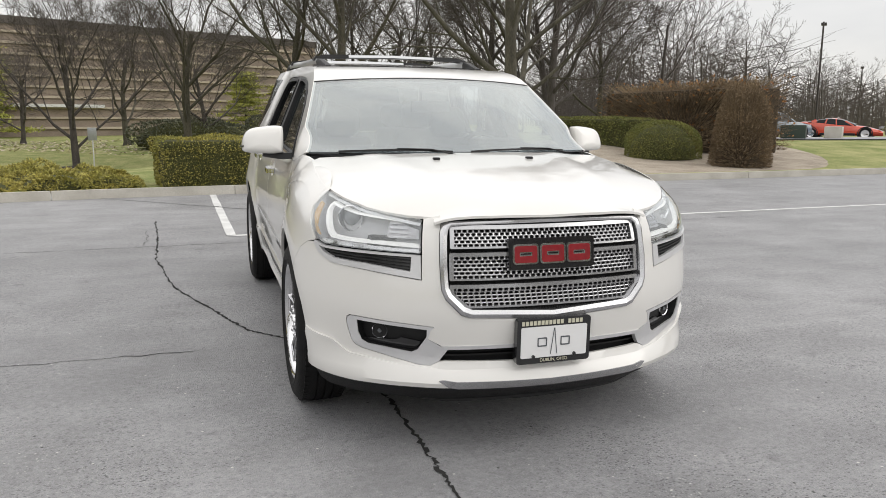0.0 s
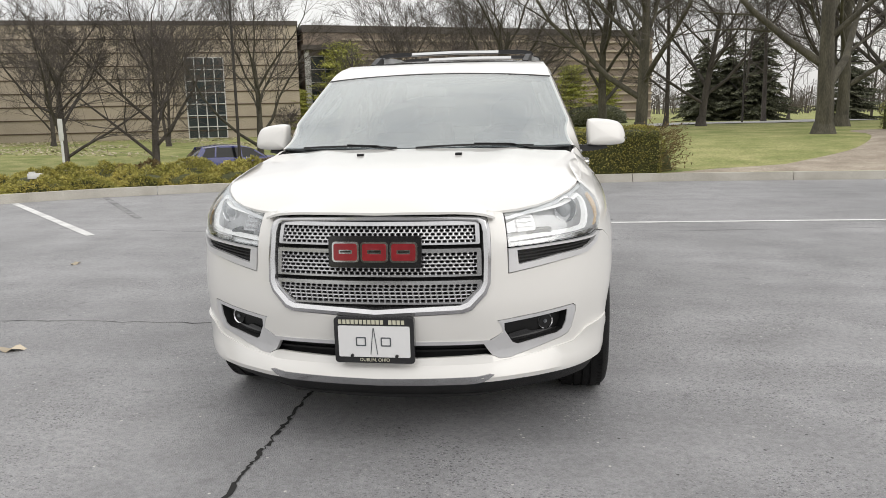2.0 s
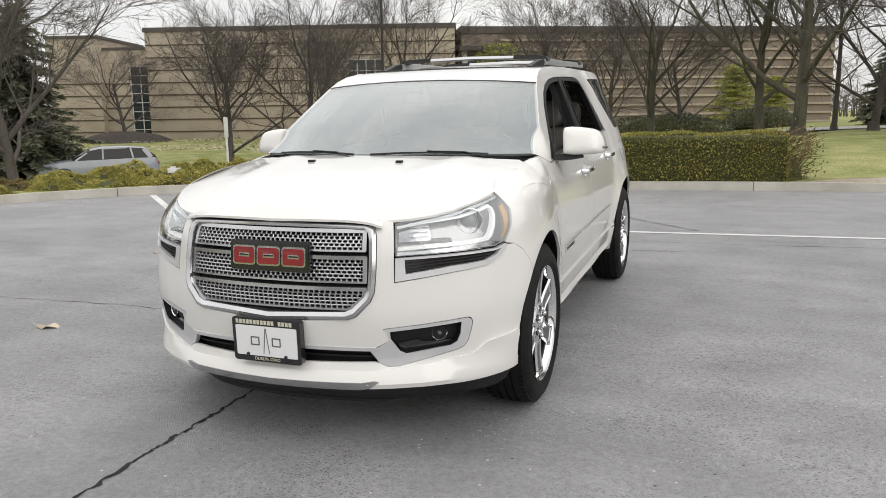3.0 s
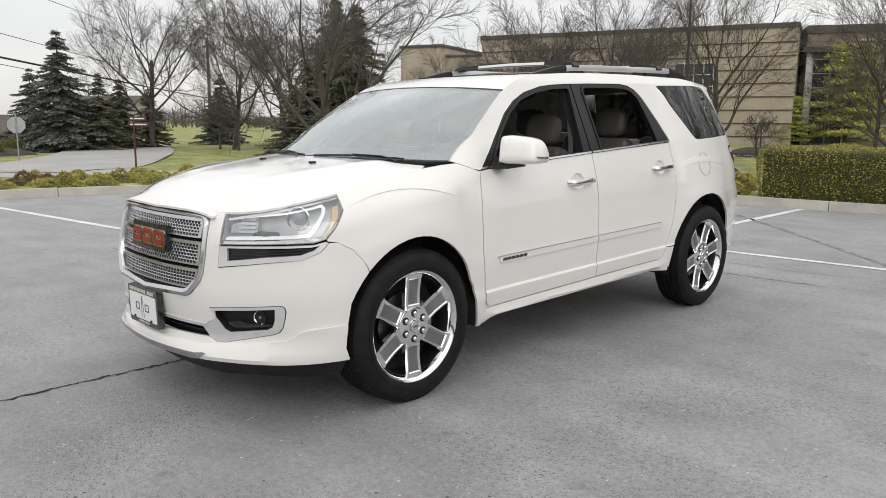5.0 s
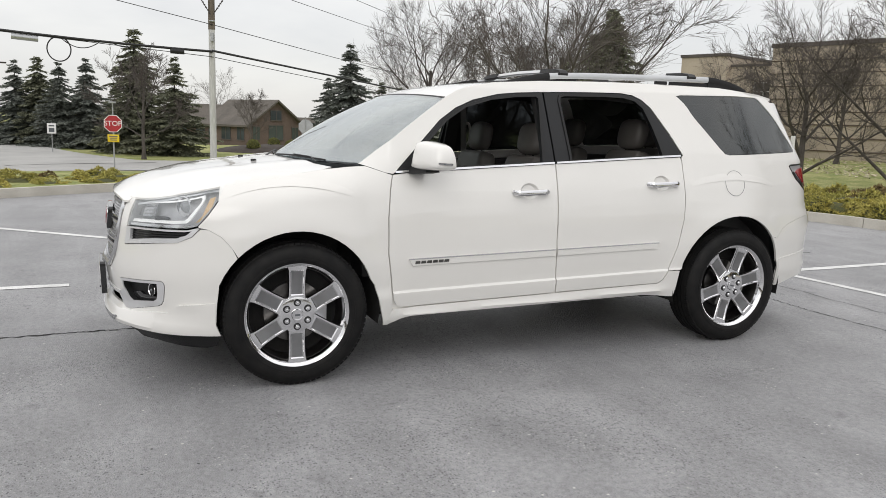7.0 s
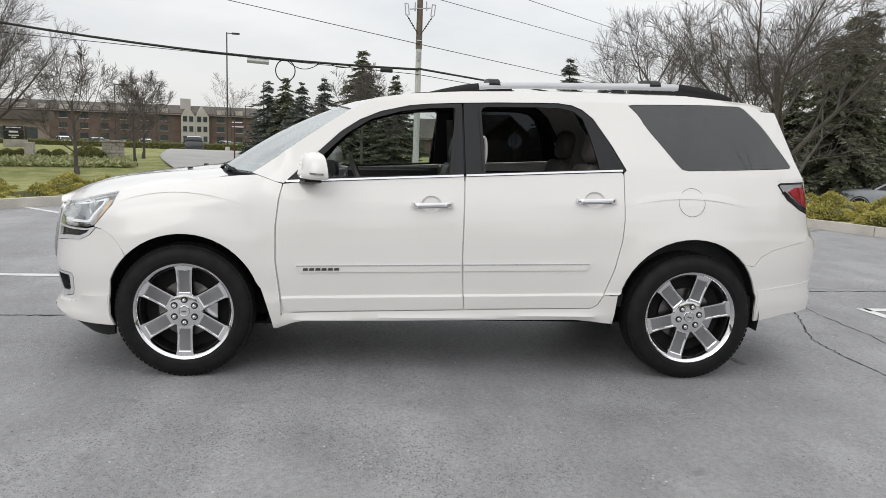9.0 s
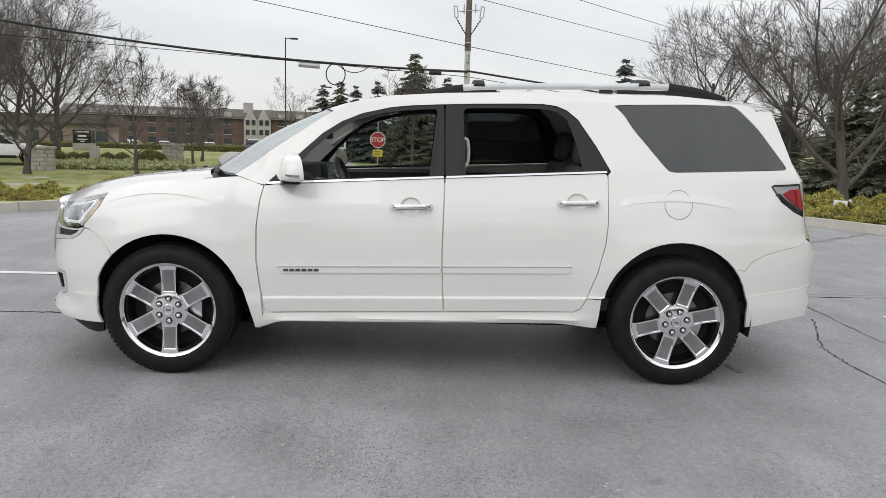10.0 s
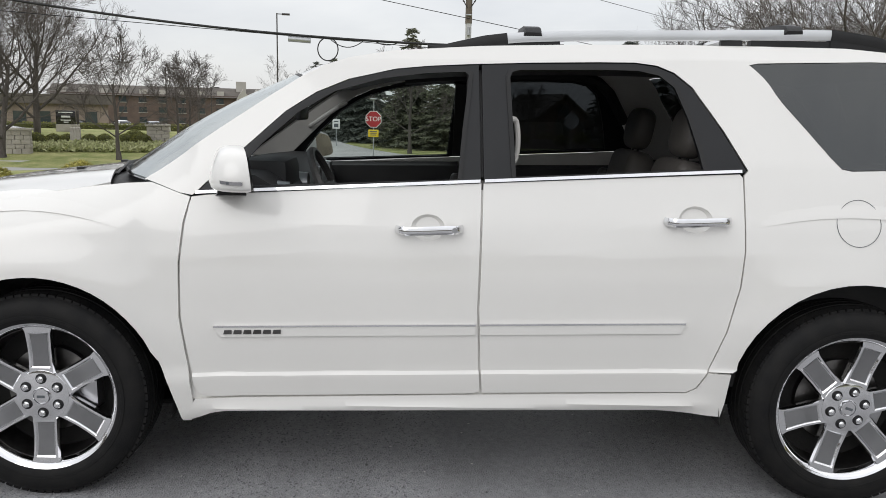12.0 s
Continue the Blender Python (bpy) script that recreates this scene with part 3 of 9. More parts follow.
TAIL_Z = [0.20, 0.30, 0.36, 0.50, 0.512, 0.62, 0.80, 0.86, 0.92, 1.05, 1.25, 1.70, 1.80]
TAIL_D = [0.12, 0.03, 0.012, 0.0, 0.014, 0.008, -0.01, 0.005, 0.05, 0.07, 0.10, 0.42, 0.47]


def top_edge(y):
    """Height of the shut line between fender and bonnet."""
    return float(np.interp(y, [-2.40, -2.30, -1.885, -1.345, -1.0], [0.985, 0.975, 1.075, 1.16, 1.20]))


def body(u, z, d=0.0):
    """The body's outer skin at way u round the car and height z, d metres inside it."""
    x, y = float(np.interp(u, PU, PX)), float(np.interp(u, PU, PY))
    e = 0.02
    x0, y0 = float(np.interp(u - e, PU, PX)), float(np.interp(u - e, PU, PY))
    x1, y1 = float(np.interp(u + e, PU, PX)), float(np.interp(u + e, PU, PY))
    tx, ty = x1 - x0, y1 - y0
    k = math.hypot(tx, ty)
    nx, ny = ty / k, -tx / k
    if u < 1e-6:
        nx, ny = 0.0, -1.0
    if u > END_U - 1e-6:
        nx, ny = 0.0, 1.0
    zz = z - 0.024 * max(-1.0, min(1.1, y))
    s = float(np.interp(zz, SIDE_Z, SIDE_D))
    w = min(1.0, abs(ny) * 1.15) ** 1.5
    f = float(np.interp(z, NOSE_Z, NOSE_D)) if ny < 0 else float(np.interp(z, TAIL_Z, TAIL_D))
    off = s * (1 - w) + f * w
    if y < -0.95:
        # the fender rolls over into the bonnet
        lift = max(0.0, (z - (top_edge(y) - 0.15)) / 0.15)
        fore = min(1.0, (-0.95 - y) / 0.35)
        off = off * (1 - 0.4 * fore * min(1, lift)) + 0.105 * fore * (1 - w * 0.6) * lift ** 2
    for cy in (-1.51, 1.51):
        r = math.hypot(y - cy, z - 0.39)
        if r < 0.9:
            off -= 0.016 * math.exp(-((r - 0.47) / 0.10) ** 2) * (1 - w) * (1 if z > 0.3 else 0.4)
    off += d
    return Vector((x - nx * off, y - ny * off, z))


def hood_edge(y):
    """Half width and height of the hood at y, from the headlamps' and fenders' upper edges."""
    return float(np.interp(y, HOOD_Y, HOOD_X)), float(np.interp(y, HOOD_Y, HOOD_Z))


HOOD_LINE = [body(ux(x), z) for x, z in ((0.43, 0.988), (0.48, 0.986), (0.548, 0.980))] + [body(uy(y), z) for y, z in ((-2.23, 1.003), (-2.16, 1.024), (-2.08, 1.040), (-2.00, 1.055), (-1.90, 1.072), (-1.75, 1.098), (-1.60, 1.121), (-1.345, 1.160), (-1.20, 1.180), (-1.05, 1.190))]
HOOD_Y, HOOD_X, HOOD_Z = [p.y for p in HOOD_LINE], [p.x - 0.004 for p in HOOD_LINE], [p.z + 0.001 for p in HOOD_LINE]


def bonnet(x, y, d=0.0):
    zc = float(np.interp(y, [-2.44, -2.40, -2.38, -2.35, -2.30, -2.17, -2.0, -1.86, -1.55, -1.40, -1.10], [0.970, 0.988, 1.003, 1.027, 1.054, 1.098, 1.132, 1.152, 1.19, 1.205, 1.21]))
    h, ze = hood_edge(y)
    k = min(1.3, abs(x) / h)
    ridge = 0.007 * math.exp(-((abs(x) - (0.34 + 0.16 * (y + 2.4))) / 0.07) ** 2) * min(1.0, max(0.0, (y + 2.35) / 0.4))
    return Vector((x, y, zc - (zc - ze) * k ** 2.4 + ridge - d))


def S(pts):
    """Points (y, z) of the flank as (way, z)."""
    return [(uy(y), z) for y, z in pts]


def F(pts):
    """Points (x, z) of the nose as (way, z)."""
    return [(ux(x), z) for x, z in pts]


def wheel_arch(cy, r, a0, a1, n=18, zc=0.39, squash=1.0):
    return [(cy + r * math.cos(radians(a0 + (a1 - a0) * i / n)), zc + squash * r * math.sin(radians(a0 + (a1 - a0) * i / n))) for i in range(n + 1)]


car = thing("suv", "pearl white SUV with chrome grille and wheels, parked on asphalt", "car")
PAINT, CHROME, BLACK = M["paint"], M["chrome"], M["black"]

# outlines, half car: (x, z) on the nose, (y, z) on the flank
GRILLE_OUT = [(0, 0.990), (0.44, 0.983), (0.468, 0.965), (0.474, 0.92), (0.470, 0.80), (0.462, 0.705), (0.445, 0.665), (0.385, 0.602), (0.35, 0.590), (0, 0.572)]
LAMP = F([(0.540, 0.842), (0.545, 0.975)]) + [(uy(y), z) for y, z in [(-2.16, 1.022), (-2.00, 1.052), (-1.905, 1.068), (-1.895, 1.058), (-1.922, 1.0), (-1.970, 0.93), (-2.018, 0.874), (-2.07, 0.858)]]
LAMP_LOW = F([(0.540, 0.838)]) + S([(-2.07, 0.853), (-2.018, 0.867), (-2.008, 0.86), (-2.045, 0.82), (-2.11, 0.787)]) + F([(0.75, 0.772), (0.536, 0.742)])
FOG_OUT = [(0.781, 0.5795), (0.487, 0.552), (0.500, 0.535), (0.512, 0.50), (0.445, 0.462), (0.0, 0.462)]
FOG_LOW = [(0.0, 0.392), (0.445, 0.405), (0.47, 0.402), (0.505, 0.384), (0.545, 0.384), (0.757, 0.437), (0.781, 0.4495), (0.795, 0.474), (0.8035, 0.52), (0.8075, 0.552), (0.8035, 0.571), (0.794, 0.579)]
ARCH_F = [(-1.912, 0.30), (-1.935, 0.36), (-1.930, 0.45)] + wheel_arch(-1.51, 0.44, 157, 100, 8, 0.40, 1.02)
ARCH_F2 = wheel_arch(-1.51, 0.44, 100, 22, 12, 0.40, 1.02) + [(-1.075, 0.53), (-1.045, 0.44), (-1.018, 0.34), (-1.005, 0.285)]

bumper_poly = [(0, 0.292)] + F([(0.30, 0.292), (0.50, 0.300), (0.70, 0.304), (0.85, 0.302)]) + S(ARCH_F[:7]) + S([(-1.850, 0.765), (-1.90, 0.822), (-1.965, 0.858)]) \
    + S([(-2.004, 0.860), (-2.042, 0.82), (-2.11, 0.787)]) + F([(0.75, 0.770), (0.534, 0.738), (0.536, 0.84), (0.541, 0.978), (0.475, 0.992)]) + F(GRILLE_OUT[2:]) + F([(0, 0.462)]) \
    + F(FOG_OUT[-2::-1]) + F(FOG_LOW[::-1])
part("front_bumper", skins(bumper_poly, body, thick=0.014, cell=0.04), PAINT, car)
fender_poly = S([(-2.013, 0.868), (-1.9655, 0.860), (-1.8995, 0.8238), (-1.849, 0.7663)]) + S([(-1.821, 0.718)]) + S(ARCH_F[7:]) + S(ARCH_F2[1:]) \
    + S([(-0.975, 0.285), (-0.962, 0.36), (-0.972, 0.50), (-0.998, 0.70), (-0.998, 0.90), (-0.982, 1.05), (-0.960, 1.138), (-1.0, 1.15), (-1.10, 1.185), (-1.20, 1.178), (-1.345, 1.160), (-1.60, 1.121), (-1.890, 1.0735)]) \
    + S([(-1.892, 1.058), (-1.919, 1.0), (-1.967, 0.93), (-2.014, 0.875)])
LIP = F([(0.0, 0.372), (0.45, 0.374), (0.60, 0.384), (0.70, 0.398)]) + S([(-2.175, 0.412), (-2.145, 0.432), (-2.118, 0.455), (-2.09, 0.462), (-1.936, 0.480), (-1.938, 0.42), (-1.936, 0.36), (-1.915, 0.304)]) + F([(0.85, 0.300), (0.70, 0.300), (0.46, 0.300), (0.0, 0.300)])
part("bumper_lip", skins(LIP, lambda u, z, d: body(u, z, d + 0.005 * step(ux(0.86), uy(-1.94), u)), thick=0.018, cell=0.04, depth=-0.008), PAINT, car)


def flare_arc(cy):
    """Height of the pressed edge over a wheel arch, and how far it fades."""
    if cy < 0:
        return (lambda y: 1.078 - 0.50 * (y + 1.53) ** 2), -1.92, -1.14
    return (lambda y: 1.117 - 0.35 * (y - 1.49) ** 2), 1.08, 1.90


for cy in (-1.51, 1.51):
    arc_z, ya, yb = flare_arc(cy)
    ys = [ya + (yb - ya) * i / 24 for i in range(25)]

    def flare(u, z, d=0.0):
        y = float(np.interp(u, PU, PY))
        e = (y - ya) / (yb - ya)
        fade = max(0.0, 1 - abs(2 * e - 1) ** 3) * (1 - step(arc_z(y) + 0.01, arc_z(y) + 0.062, z))
        return body(u, z, d + 0.0015 - 0.0055 * fade)
    for s in (1, -1):
        part("fender_flare", skins(S([(y, arc_z(y)) for y in ys] + [(y, arc_z(y) + 0.068) for y in ys[::-1]]), flare, (s,), thick=0.004, cell=0.025), PAINT, car)
for s, side in ((1, "left"), (-1, "right")):
    part("fender", skins(fender_poly, body, (s,), thick=0.014, cell=0.025), PAINT, car)

HOOD_SIDE = [(hood_edge(y)[0], y) for y in (-2.30, -2.24, -2.18, -2.12, -2.06, -2.00, -1.92, -1.84, -1.74, -1.60, -1.45, -1.345)]
hood_poly = [(0, -2.396), (0.25, -2.389), (0.38, -2.376), (0.43, -2.362), (0.475, -2.345)] + HOOD_SIDE + [(0.768, -1.285), (0.62, -1.338), (0.40, -1.402), (0.20, -1.432), (0, -1.442)]
bm = skins(hood_poly, bonnet, thick=0.010, cell=0.04)
part("hood", bm, PAINT, car)
part("hood_seal", skins([(0, -2.380), (0.25, -2.373), (0.42, -2.350), (0.42, -2.31), (0.3, -2.33), (0, -2.35)], lambda x, y, d: bonnet(x, y, 0.010 + d), thick=0.006, cell=0.05), BLACK, car)
part("cowl", skins([(0, -1.46), (0.40, -1.42), (0.62, -1.355), (0.785, -1.30), (0.80, -1.10), (0.40, -1.20), (0, -1.25)], lambda x, y, d: bonnet(x, y, 0.026 + d), thick=0.02, cell=0.08), BLACK, car, "black plastic cowl grille")

# doors, lower halves
DOOR_F = [(-0.905, 0.389), (-0.935, 0.402), (-0.952, 0.432), (-0.962, 0.50), (-0.990, 0.70), (-0.990, 0.90), (-0.974, 1.05), (-0.955, 1.138), (-0.90, 1.146), (0.104, 1.208), (0.100, 0.90), (0.098, 0.75), (0.108, 0.55), (0.118, 0.428), (0.10, 0.415), (-0.80, 0.392)]
DOOR_R = [(0.127, 0.418), (0.116, 0.55), (0.106, 0.75), (0.108, 0.90), (0.112, 1.208), (1.06, 1.262), (1.070, 1.25), (1.078, 0.98), (1.068, 0.85), (1.030, 0.68), (0.975, 0.52), (0.940, 0.455), (0.905, 0.434)]
CREASE = [((uy(0.0), z), (-0.024, 1)) for z in (0.486, 0.493, 0.505, 0.512)]
door_parts = {}
for s in (1, -1):
    for nm, poly in (("front_door", DOOR_F), ("rear_door", DOOR_R)):
        hy, hz = (-0.09, 1.046) if nm == "front_door" else (0.897, 1.095)
        cup = [(hy + 0.062 * math.cos(t * math.pi / 12), hz + 0.048 * math.sin(t * math.pi / 12)) for t in range(24)]
        door_parts[nm, s] = part(nm, skins(S(poly), body, (s,), thick=0.03, holes=[S(cup)], cell=0.05, cuts=CREASE), PAINT, car)
        bm = bmesh.new()
        rings = [[bm.verts.new(body(uy(hy + (y - hy) * k), hz + (z - hz) * k, 0.001 + 0.030 * (1 - k ** 3))) for y, z in cup] for k in (1.01, 0.9, 0.7, 0.4)]
        for A, B in zip(rings, rings[1:]):
            for i in range(24):
                bm.faces.new((A[i], A[(i + 1) % 24], B[(i + 1) % 24], B[i]))
        bm.faces.new(rings[-1])
        for v in bm.verts:
            v.co.x *= s
        bmesh.ops.recalc_face_normals(bm, faces=bm.faces)
        part("handle_cup", bm, PAINT, door_parts[nm, s])
for s in (1, -1):
    part("door_jamb", skins(S([(-1.01, 0.372), (0.93, 0.405), (1.01, 0.49), (1.09, 0.70), (1.11, 0.98), (1.10, 1.24), (-0.99, 1.12)]), body, (s,), thick=0.003, cell=0.1, depth=0.017), PAINT, car)
# sill moulding under the doors
SILL = [(-1.0, 0.288), (-0.965, 0.292), (-0.90, 0.318), (-0.84, 0.332), (0.0, 0.345), (0.80, 0.356), (0.92, 0.346), (1.0, 0.338), (1.045, 0.336), (1.055, 0.40), (1.062, 0.515), (0.979, 0.515), (0.945, 0.4515), (0.908, 0.4295), (0.12, 0.409), (-0.80, 0.384), (-0.955, 0.376)]


def sill_skin(u, z, d=0.0):
    y = float(np.interp(u, PU, PY))
    zz = z - 0.024 * y
    bulge = 0.018 * math.exp(-((zz - 0.360) / 0.022) ** 2) * min(1.0, max(0.0, (y + 0.99) / 0.15)) * min(1.0, max(0.0, (1.04 - y) / 0.15))
    return body(u, z, d - bulge)


for s in (1, -1):
    part("sill", skins(S(SILL), sill_skin, (s,), thick=0.03, cell=0.02), PAINT, car)

# upper body side: pillars, roof edge, quarter panel in one pressing
FRAME_OUT = [(-0.952, 1.144), (-0.775, 1.318), (-0.63, 1.455), (-0.52, 1.528), (-0.40, 1.580), (-0.225, 1.622), (-0.10, 1.636), (0.053, 1.646), (0.30, 1.658), (0.55, 1.666), (0.69, 1.668), (0.775, 1.658), (0.84, 1.632), (0.905, 1.578), (1.01, 1.42), (1.090, 1.275), (1.076, 1.258)]
TAIL_LAMP = [(2.083, 1.213), (2.11, 1.225), (2.33, 1.232), (2.345, 1.10), (2.34, 1.025), (2.24, 1.062), (2.15, 1.12)]
QUARTER_WIN = [(1.105, 1.668), (1.13, 1.675), (1.60, 1.690), (1.905, 1.690), (1.935, 1.675), (2.10, 1.50), (2.235, 1.325), (2.225, 1.312), (1.80, 1.295), (1.47, 1.283), (1.43, 1.290), (1.39, 1.33)]
ARCH_R = [(1.068, 0.522), (1.085, 0.53)] + wheel_arch(1.51, 0.445, 162, 18, 18, 0.42, 1.03) + [(1.945, 0.50)]
upper_poly = S([(-1.12, 1.196), (-0.97, 1.312), (-0.85, 1.400), (-0.70, 1.505), (-0.575, 1.588), (-0.50, 1.628), (-0.40, 1.662), (-0.24, 1.692), (0.1, 1.718), (0.5, 1.734), (0.9, 1.742), (1.5, 1.740), (1.9, 1.712), (2.02, 1.690), (2.06, 1.66), (2.20, 1.50), (2.31, 1.335), (2.345, 1.236)]) \
    + S(TAIL_LAMP[2::-1]) + S(TAIL_LAMP[:3:-1]) + S([(2.345, 1.02), (2.34, 0.90), (2.28, 0.862), (2.16, 0.842), (2.04, 0.812), (1.96, 0.772), (1.905, 0.715)]) \
    + S([p for p in ARCH_R[::-1] if not (p[0] > 1.6 and p[1] < 0.71)]) + S([(0.981, 0.522), (1.0355, 0.68), (1.0735, 0.85), (1.0835, 0.98), (1.0755, 1.25)]) + S(FRAME_OUT[::-1]) + S([(-1.0, 1.152)])
for s in (1, -1):
    part("body_side", skins(upper_poly, body, (s,), thick=0.016, holes=[S(QUARTER_WIN)], cell=0.03), PAINT, car)
    qw = part("quarter_window", skins(inset_poly(S(QUARTER_WIN), 0.003), body, (s,), thick=0.005, cell=0.12, depth=0.003), M["tinted"], car, "dark tinted quarter glass")
    qw.visible_shadow = False
    part("rear_bumper_skirt", skins(S([(1.955, 0.560), (2.10, 0.575), (2.345, 0.600)]) + [(urx(0.76), 0.60), (urx(0.4), 0.60), (END_U, 0.60), (END_U, 0.402), (urx(0.5), 0.402), (urx(0.78), 0.412), (uy(2.2), 0.402), (uy(2.05), 0.374), (uy(1.966), 0.364)], body, (s,), thick=0.006, cell=0.05, depth=-0.0045), PAINT, car)
    part("rear_bumper_corner", skins(S([(1.907, 0.711), (1.962, 0.769), (2.042, 0.8095), (2.16, 0.8395), (2.28, 0.8595), (2.345, 0.897)]) + [(urx(0.76), 0.87), (urx(0.4), 0.87), (END_U, 0.87), (END_U, 0.40), (urx(0.5), 0.40), (urx(0.78), 0.41), (uy(2.2), 0.40), (uy(2.05), 0.372), (uy(1.962), 0.362), (uy(1.952), 0.44), (uy(1.947), 0.52)] + S(ARCH_R[-2:-6:-1]), body, (s,), thick=0.014, cell=0.05), PAINT, car)

# black door frames with their openings
OPEN_F = [(-0.835, 1.173), (-0.80, 1.232), (-0.715, 1.335), (-0.585, 1.455), (-0.452, 1.536), (-0.275, 1.588), (-0.10, 1.613), (0.042, 1.621), (0.058, 1.605), (0.048, 1.50), (0.036, 1.40), (0.020, 1.216)]
OPEN_R = [(0.228, 1.230), (0.208, 1.60), (0.218, 1.624), (0.25, 1.633), (0.55, 1.641), (0.70, 1.641), (0.782, 1.624), (0.840, 1.578), (0.885, 1.46), (0.918, 1.34), (0.932, 1.272)]
FRAME_F = [(-0.945, 1.147)] + FRAME_OUT[1:7] + [(0.053, 1.643), (0.094, 1.646), (0.104, 1.211)]
FRAME_R = [(0.112, 1.211), (0.102, 1.647), (0.30, 1.655), (0.55, 1.663), (0.69, 1.665), (0.772, 1.655), (0.837, 1.629), (0.902, 1.575), (1.007, 1.418), (1.086, 1.274), (1.070, 1.262)]


def slim(poly, d=0.003):
    return inset_poly(S(poly), d)


for s in (1, -1):
    for nm, out, hole, low, gl in (("front_door", FRAME_F, OPEN_F, DOOR_F, "clear"), ("rear_door", FRAME_R, OPEN_R, DOOR_R, "tinted")):
        door = door_parts[nm, s]
        part("window_frame", skins(slim(out, 0.002), body, (s,), thick=0.03, holes=[S(hole)], cell=0.06, depth=0.004), M["pillar"], door, "black window surround")
        seal = inset_poly(S(hole), -0.012)
        part("window_seal", skins(seal, body, (s,), thick=0.012, holes=[inset_poly(S(hole), 0.004)], cell=0.08, depth=-0.003), BLACK, door)
        if s < 0:
            g = part("window_glass", skins(inset_poly(S(hole), -0.01), body, (s,), thick=0.004, cell=0.12, depth=0.020), M[gl], door)
            g.visible_shadow = False
        a, b = (-0.94, 0.10) if nm == "front_door" else (0.116, 1.066)
        f = lambda y: 1.143 + (y + 0.954) * 0.0594
        part("belt_moulding", skins(S([(a, f(a) + 0.006), (b, f(b) + 0.006), (b, f(b) + 0.017), (a, f(a) + 0.017)]), body, (s,), thick=0.012, cell=0.3, depth=-0.008), CHROME, door, "thin chrome belt moulding")
        # body side moulding with its bright line, and the door handle
        ya, yb, za, zb = (-0.872, 0.094, 0.628, 0.668) if nm == "front_door" else (0.110, 0.876, 0.652, 0.692)
        sl = 0.024
        mould = [(ya + (0.025 if nm == "front_door" else 0), za), (yb - (0 if nm == "front_door" else 0.015), za + sl * (yb - ya)), (yb, zb + sl * (yb - ya)), (ya, zb)]
        part("side_moulding", skins(S(mould), body, (s,), thick=0.012, cell=0.1, depth=-0.008), PAINT, door)
        part("moulding_strip", skins(S([(ya, zb - 0.004), (yb, zb - 0.004 + sl * (yb - ya)), (yb, zb + 0.002 + sl * (yb - ya)), (ya, zb + 0.002)]), body, (s,), thick=0.01, cell=0.2, depth=-0.0105), CHROME, door, "thin chrome strip")
        hy, hz = (-0.085, 1.041) if nm == "front_door" else (0.902, 1.090)
        bm = bmesh.new()
        p0, p1 = body(uy(hy - 0.115), hz - 0.002), body(uy(hy + 0.115), hz + 0.004)
        line = [(p0.x * s, p0.y, p0.z), (p0.x * s + s * 0.030, p0.y + 0.018, p0.z), (p0.x * s + s * 0.036, p0.y + 0.05, p0.z), (p1.x * s + s * 0.036, p1.y - 0.05, p1.z), (p1.x * s + s * 0.030, p1.y - 0.018, p1.z), (p1.x * s, p1.y, p1.z)]
        sweep(bm, smooth_line(line, 4), [(-0.010, -0.014), (0.006, -0.017), (0.012, -0.010), (0.013, 0.004), (0.008, 0.015), (-0.010, 0.013)])
        handle = part("door_handle", bm, CHROME, door, "chrome pull handle")
        if nm == "front_door" and s > 0:
            bm = bmesh.new()
            cyl(bm, (p1.x + 0.034, hy + 0.092, hz + 0.004), (p1.x + 0.052, hy + 0.092, hz + 0.004), 0.011, 0.010, 20)
            part("key_lock", bm, M["satin"], handle)
        if nm == "front_door":
            # raised script badge, as plain bars
            w = 0.030
            for i in range(6):
                y0 = -0.835 + i * 0.036
                z0 = 0.640 + sl * i * 0.036
                part("badge_bar", skins(S([(y0, z0), (y0 + w, z0 + sl * w), (y0 + w, z0 + 0.015 + sl * w), (y0 + 0.004, z0 + 0.015)]), body, (s,), thick=0.006, cell=0.1, depth=-0.012), M["disc"], door, "grey badge bar" if i == 0 else "")
    # fuel flap
fuel = [(1.487 + 0.082 * math.cos(t * math.pi / 16), 1.098 + 0.084 * math.sin(t * math.pi / 16)) for t in range(32)]
bm = bmesh.new()
sweep(bm, [flare(u, z, -0.0020) if z > arc_z(y) - 0.002 else body(u, z, -0.0012) for (u, z), (y, _) in zip(S(fuel), fuel)], ring_section(0.0012, 6), up=(1, 0, 0), closed=True)
part("fuel_flap_gap", bm, M["ink"], car)

# roof
ROOF_Y = [-0.72, -0.60, -0.50, -0.40, -0.24, 0.1, 0.5, 0.9, 1.5, 1.9, 2.02, 2.12, 2.2]
ROOF_C = [1.590, 1.618, 1.648, 1.673, 1.704, 1.738, 1.756, 1.765, 1.765, 1.742, 1.728, 1.712, 1.695]
EDGE_Y = [-0.72, -0.575, -0.50, -0.40, -0.24, 0.1, 0.5, 0.9, 1.5, 1.9, 2.02, 2.2]
EDGE_Z = [1.50, 1.588, 1.628, 1.662, 1.692, 1.718, 1.734, 1.742, 1.740, 1.712, 1.690, 1.66]


def roof_half(y):
    return body(uy(min(y, 2.02)), float(np.interp(y, EDGE_Y, EDGE_Z))).x


def roof(k, y, d=0.0):
    h = roof_half(y)
    zc, ze = float(np.interp(y, ROOF_Y, ROOF_C)), float(np.interp(y, EDGE_Y, EDGE_Z))
    return Vector((h * k, y - 0.07 * (1 - k * k) * max(0.0, min(1.0, (-0.2 - y) / 0.3)), zc - (zc - ze) * k ** 2.2 - d))


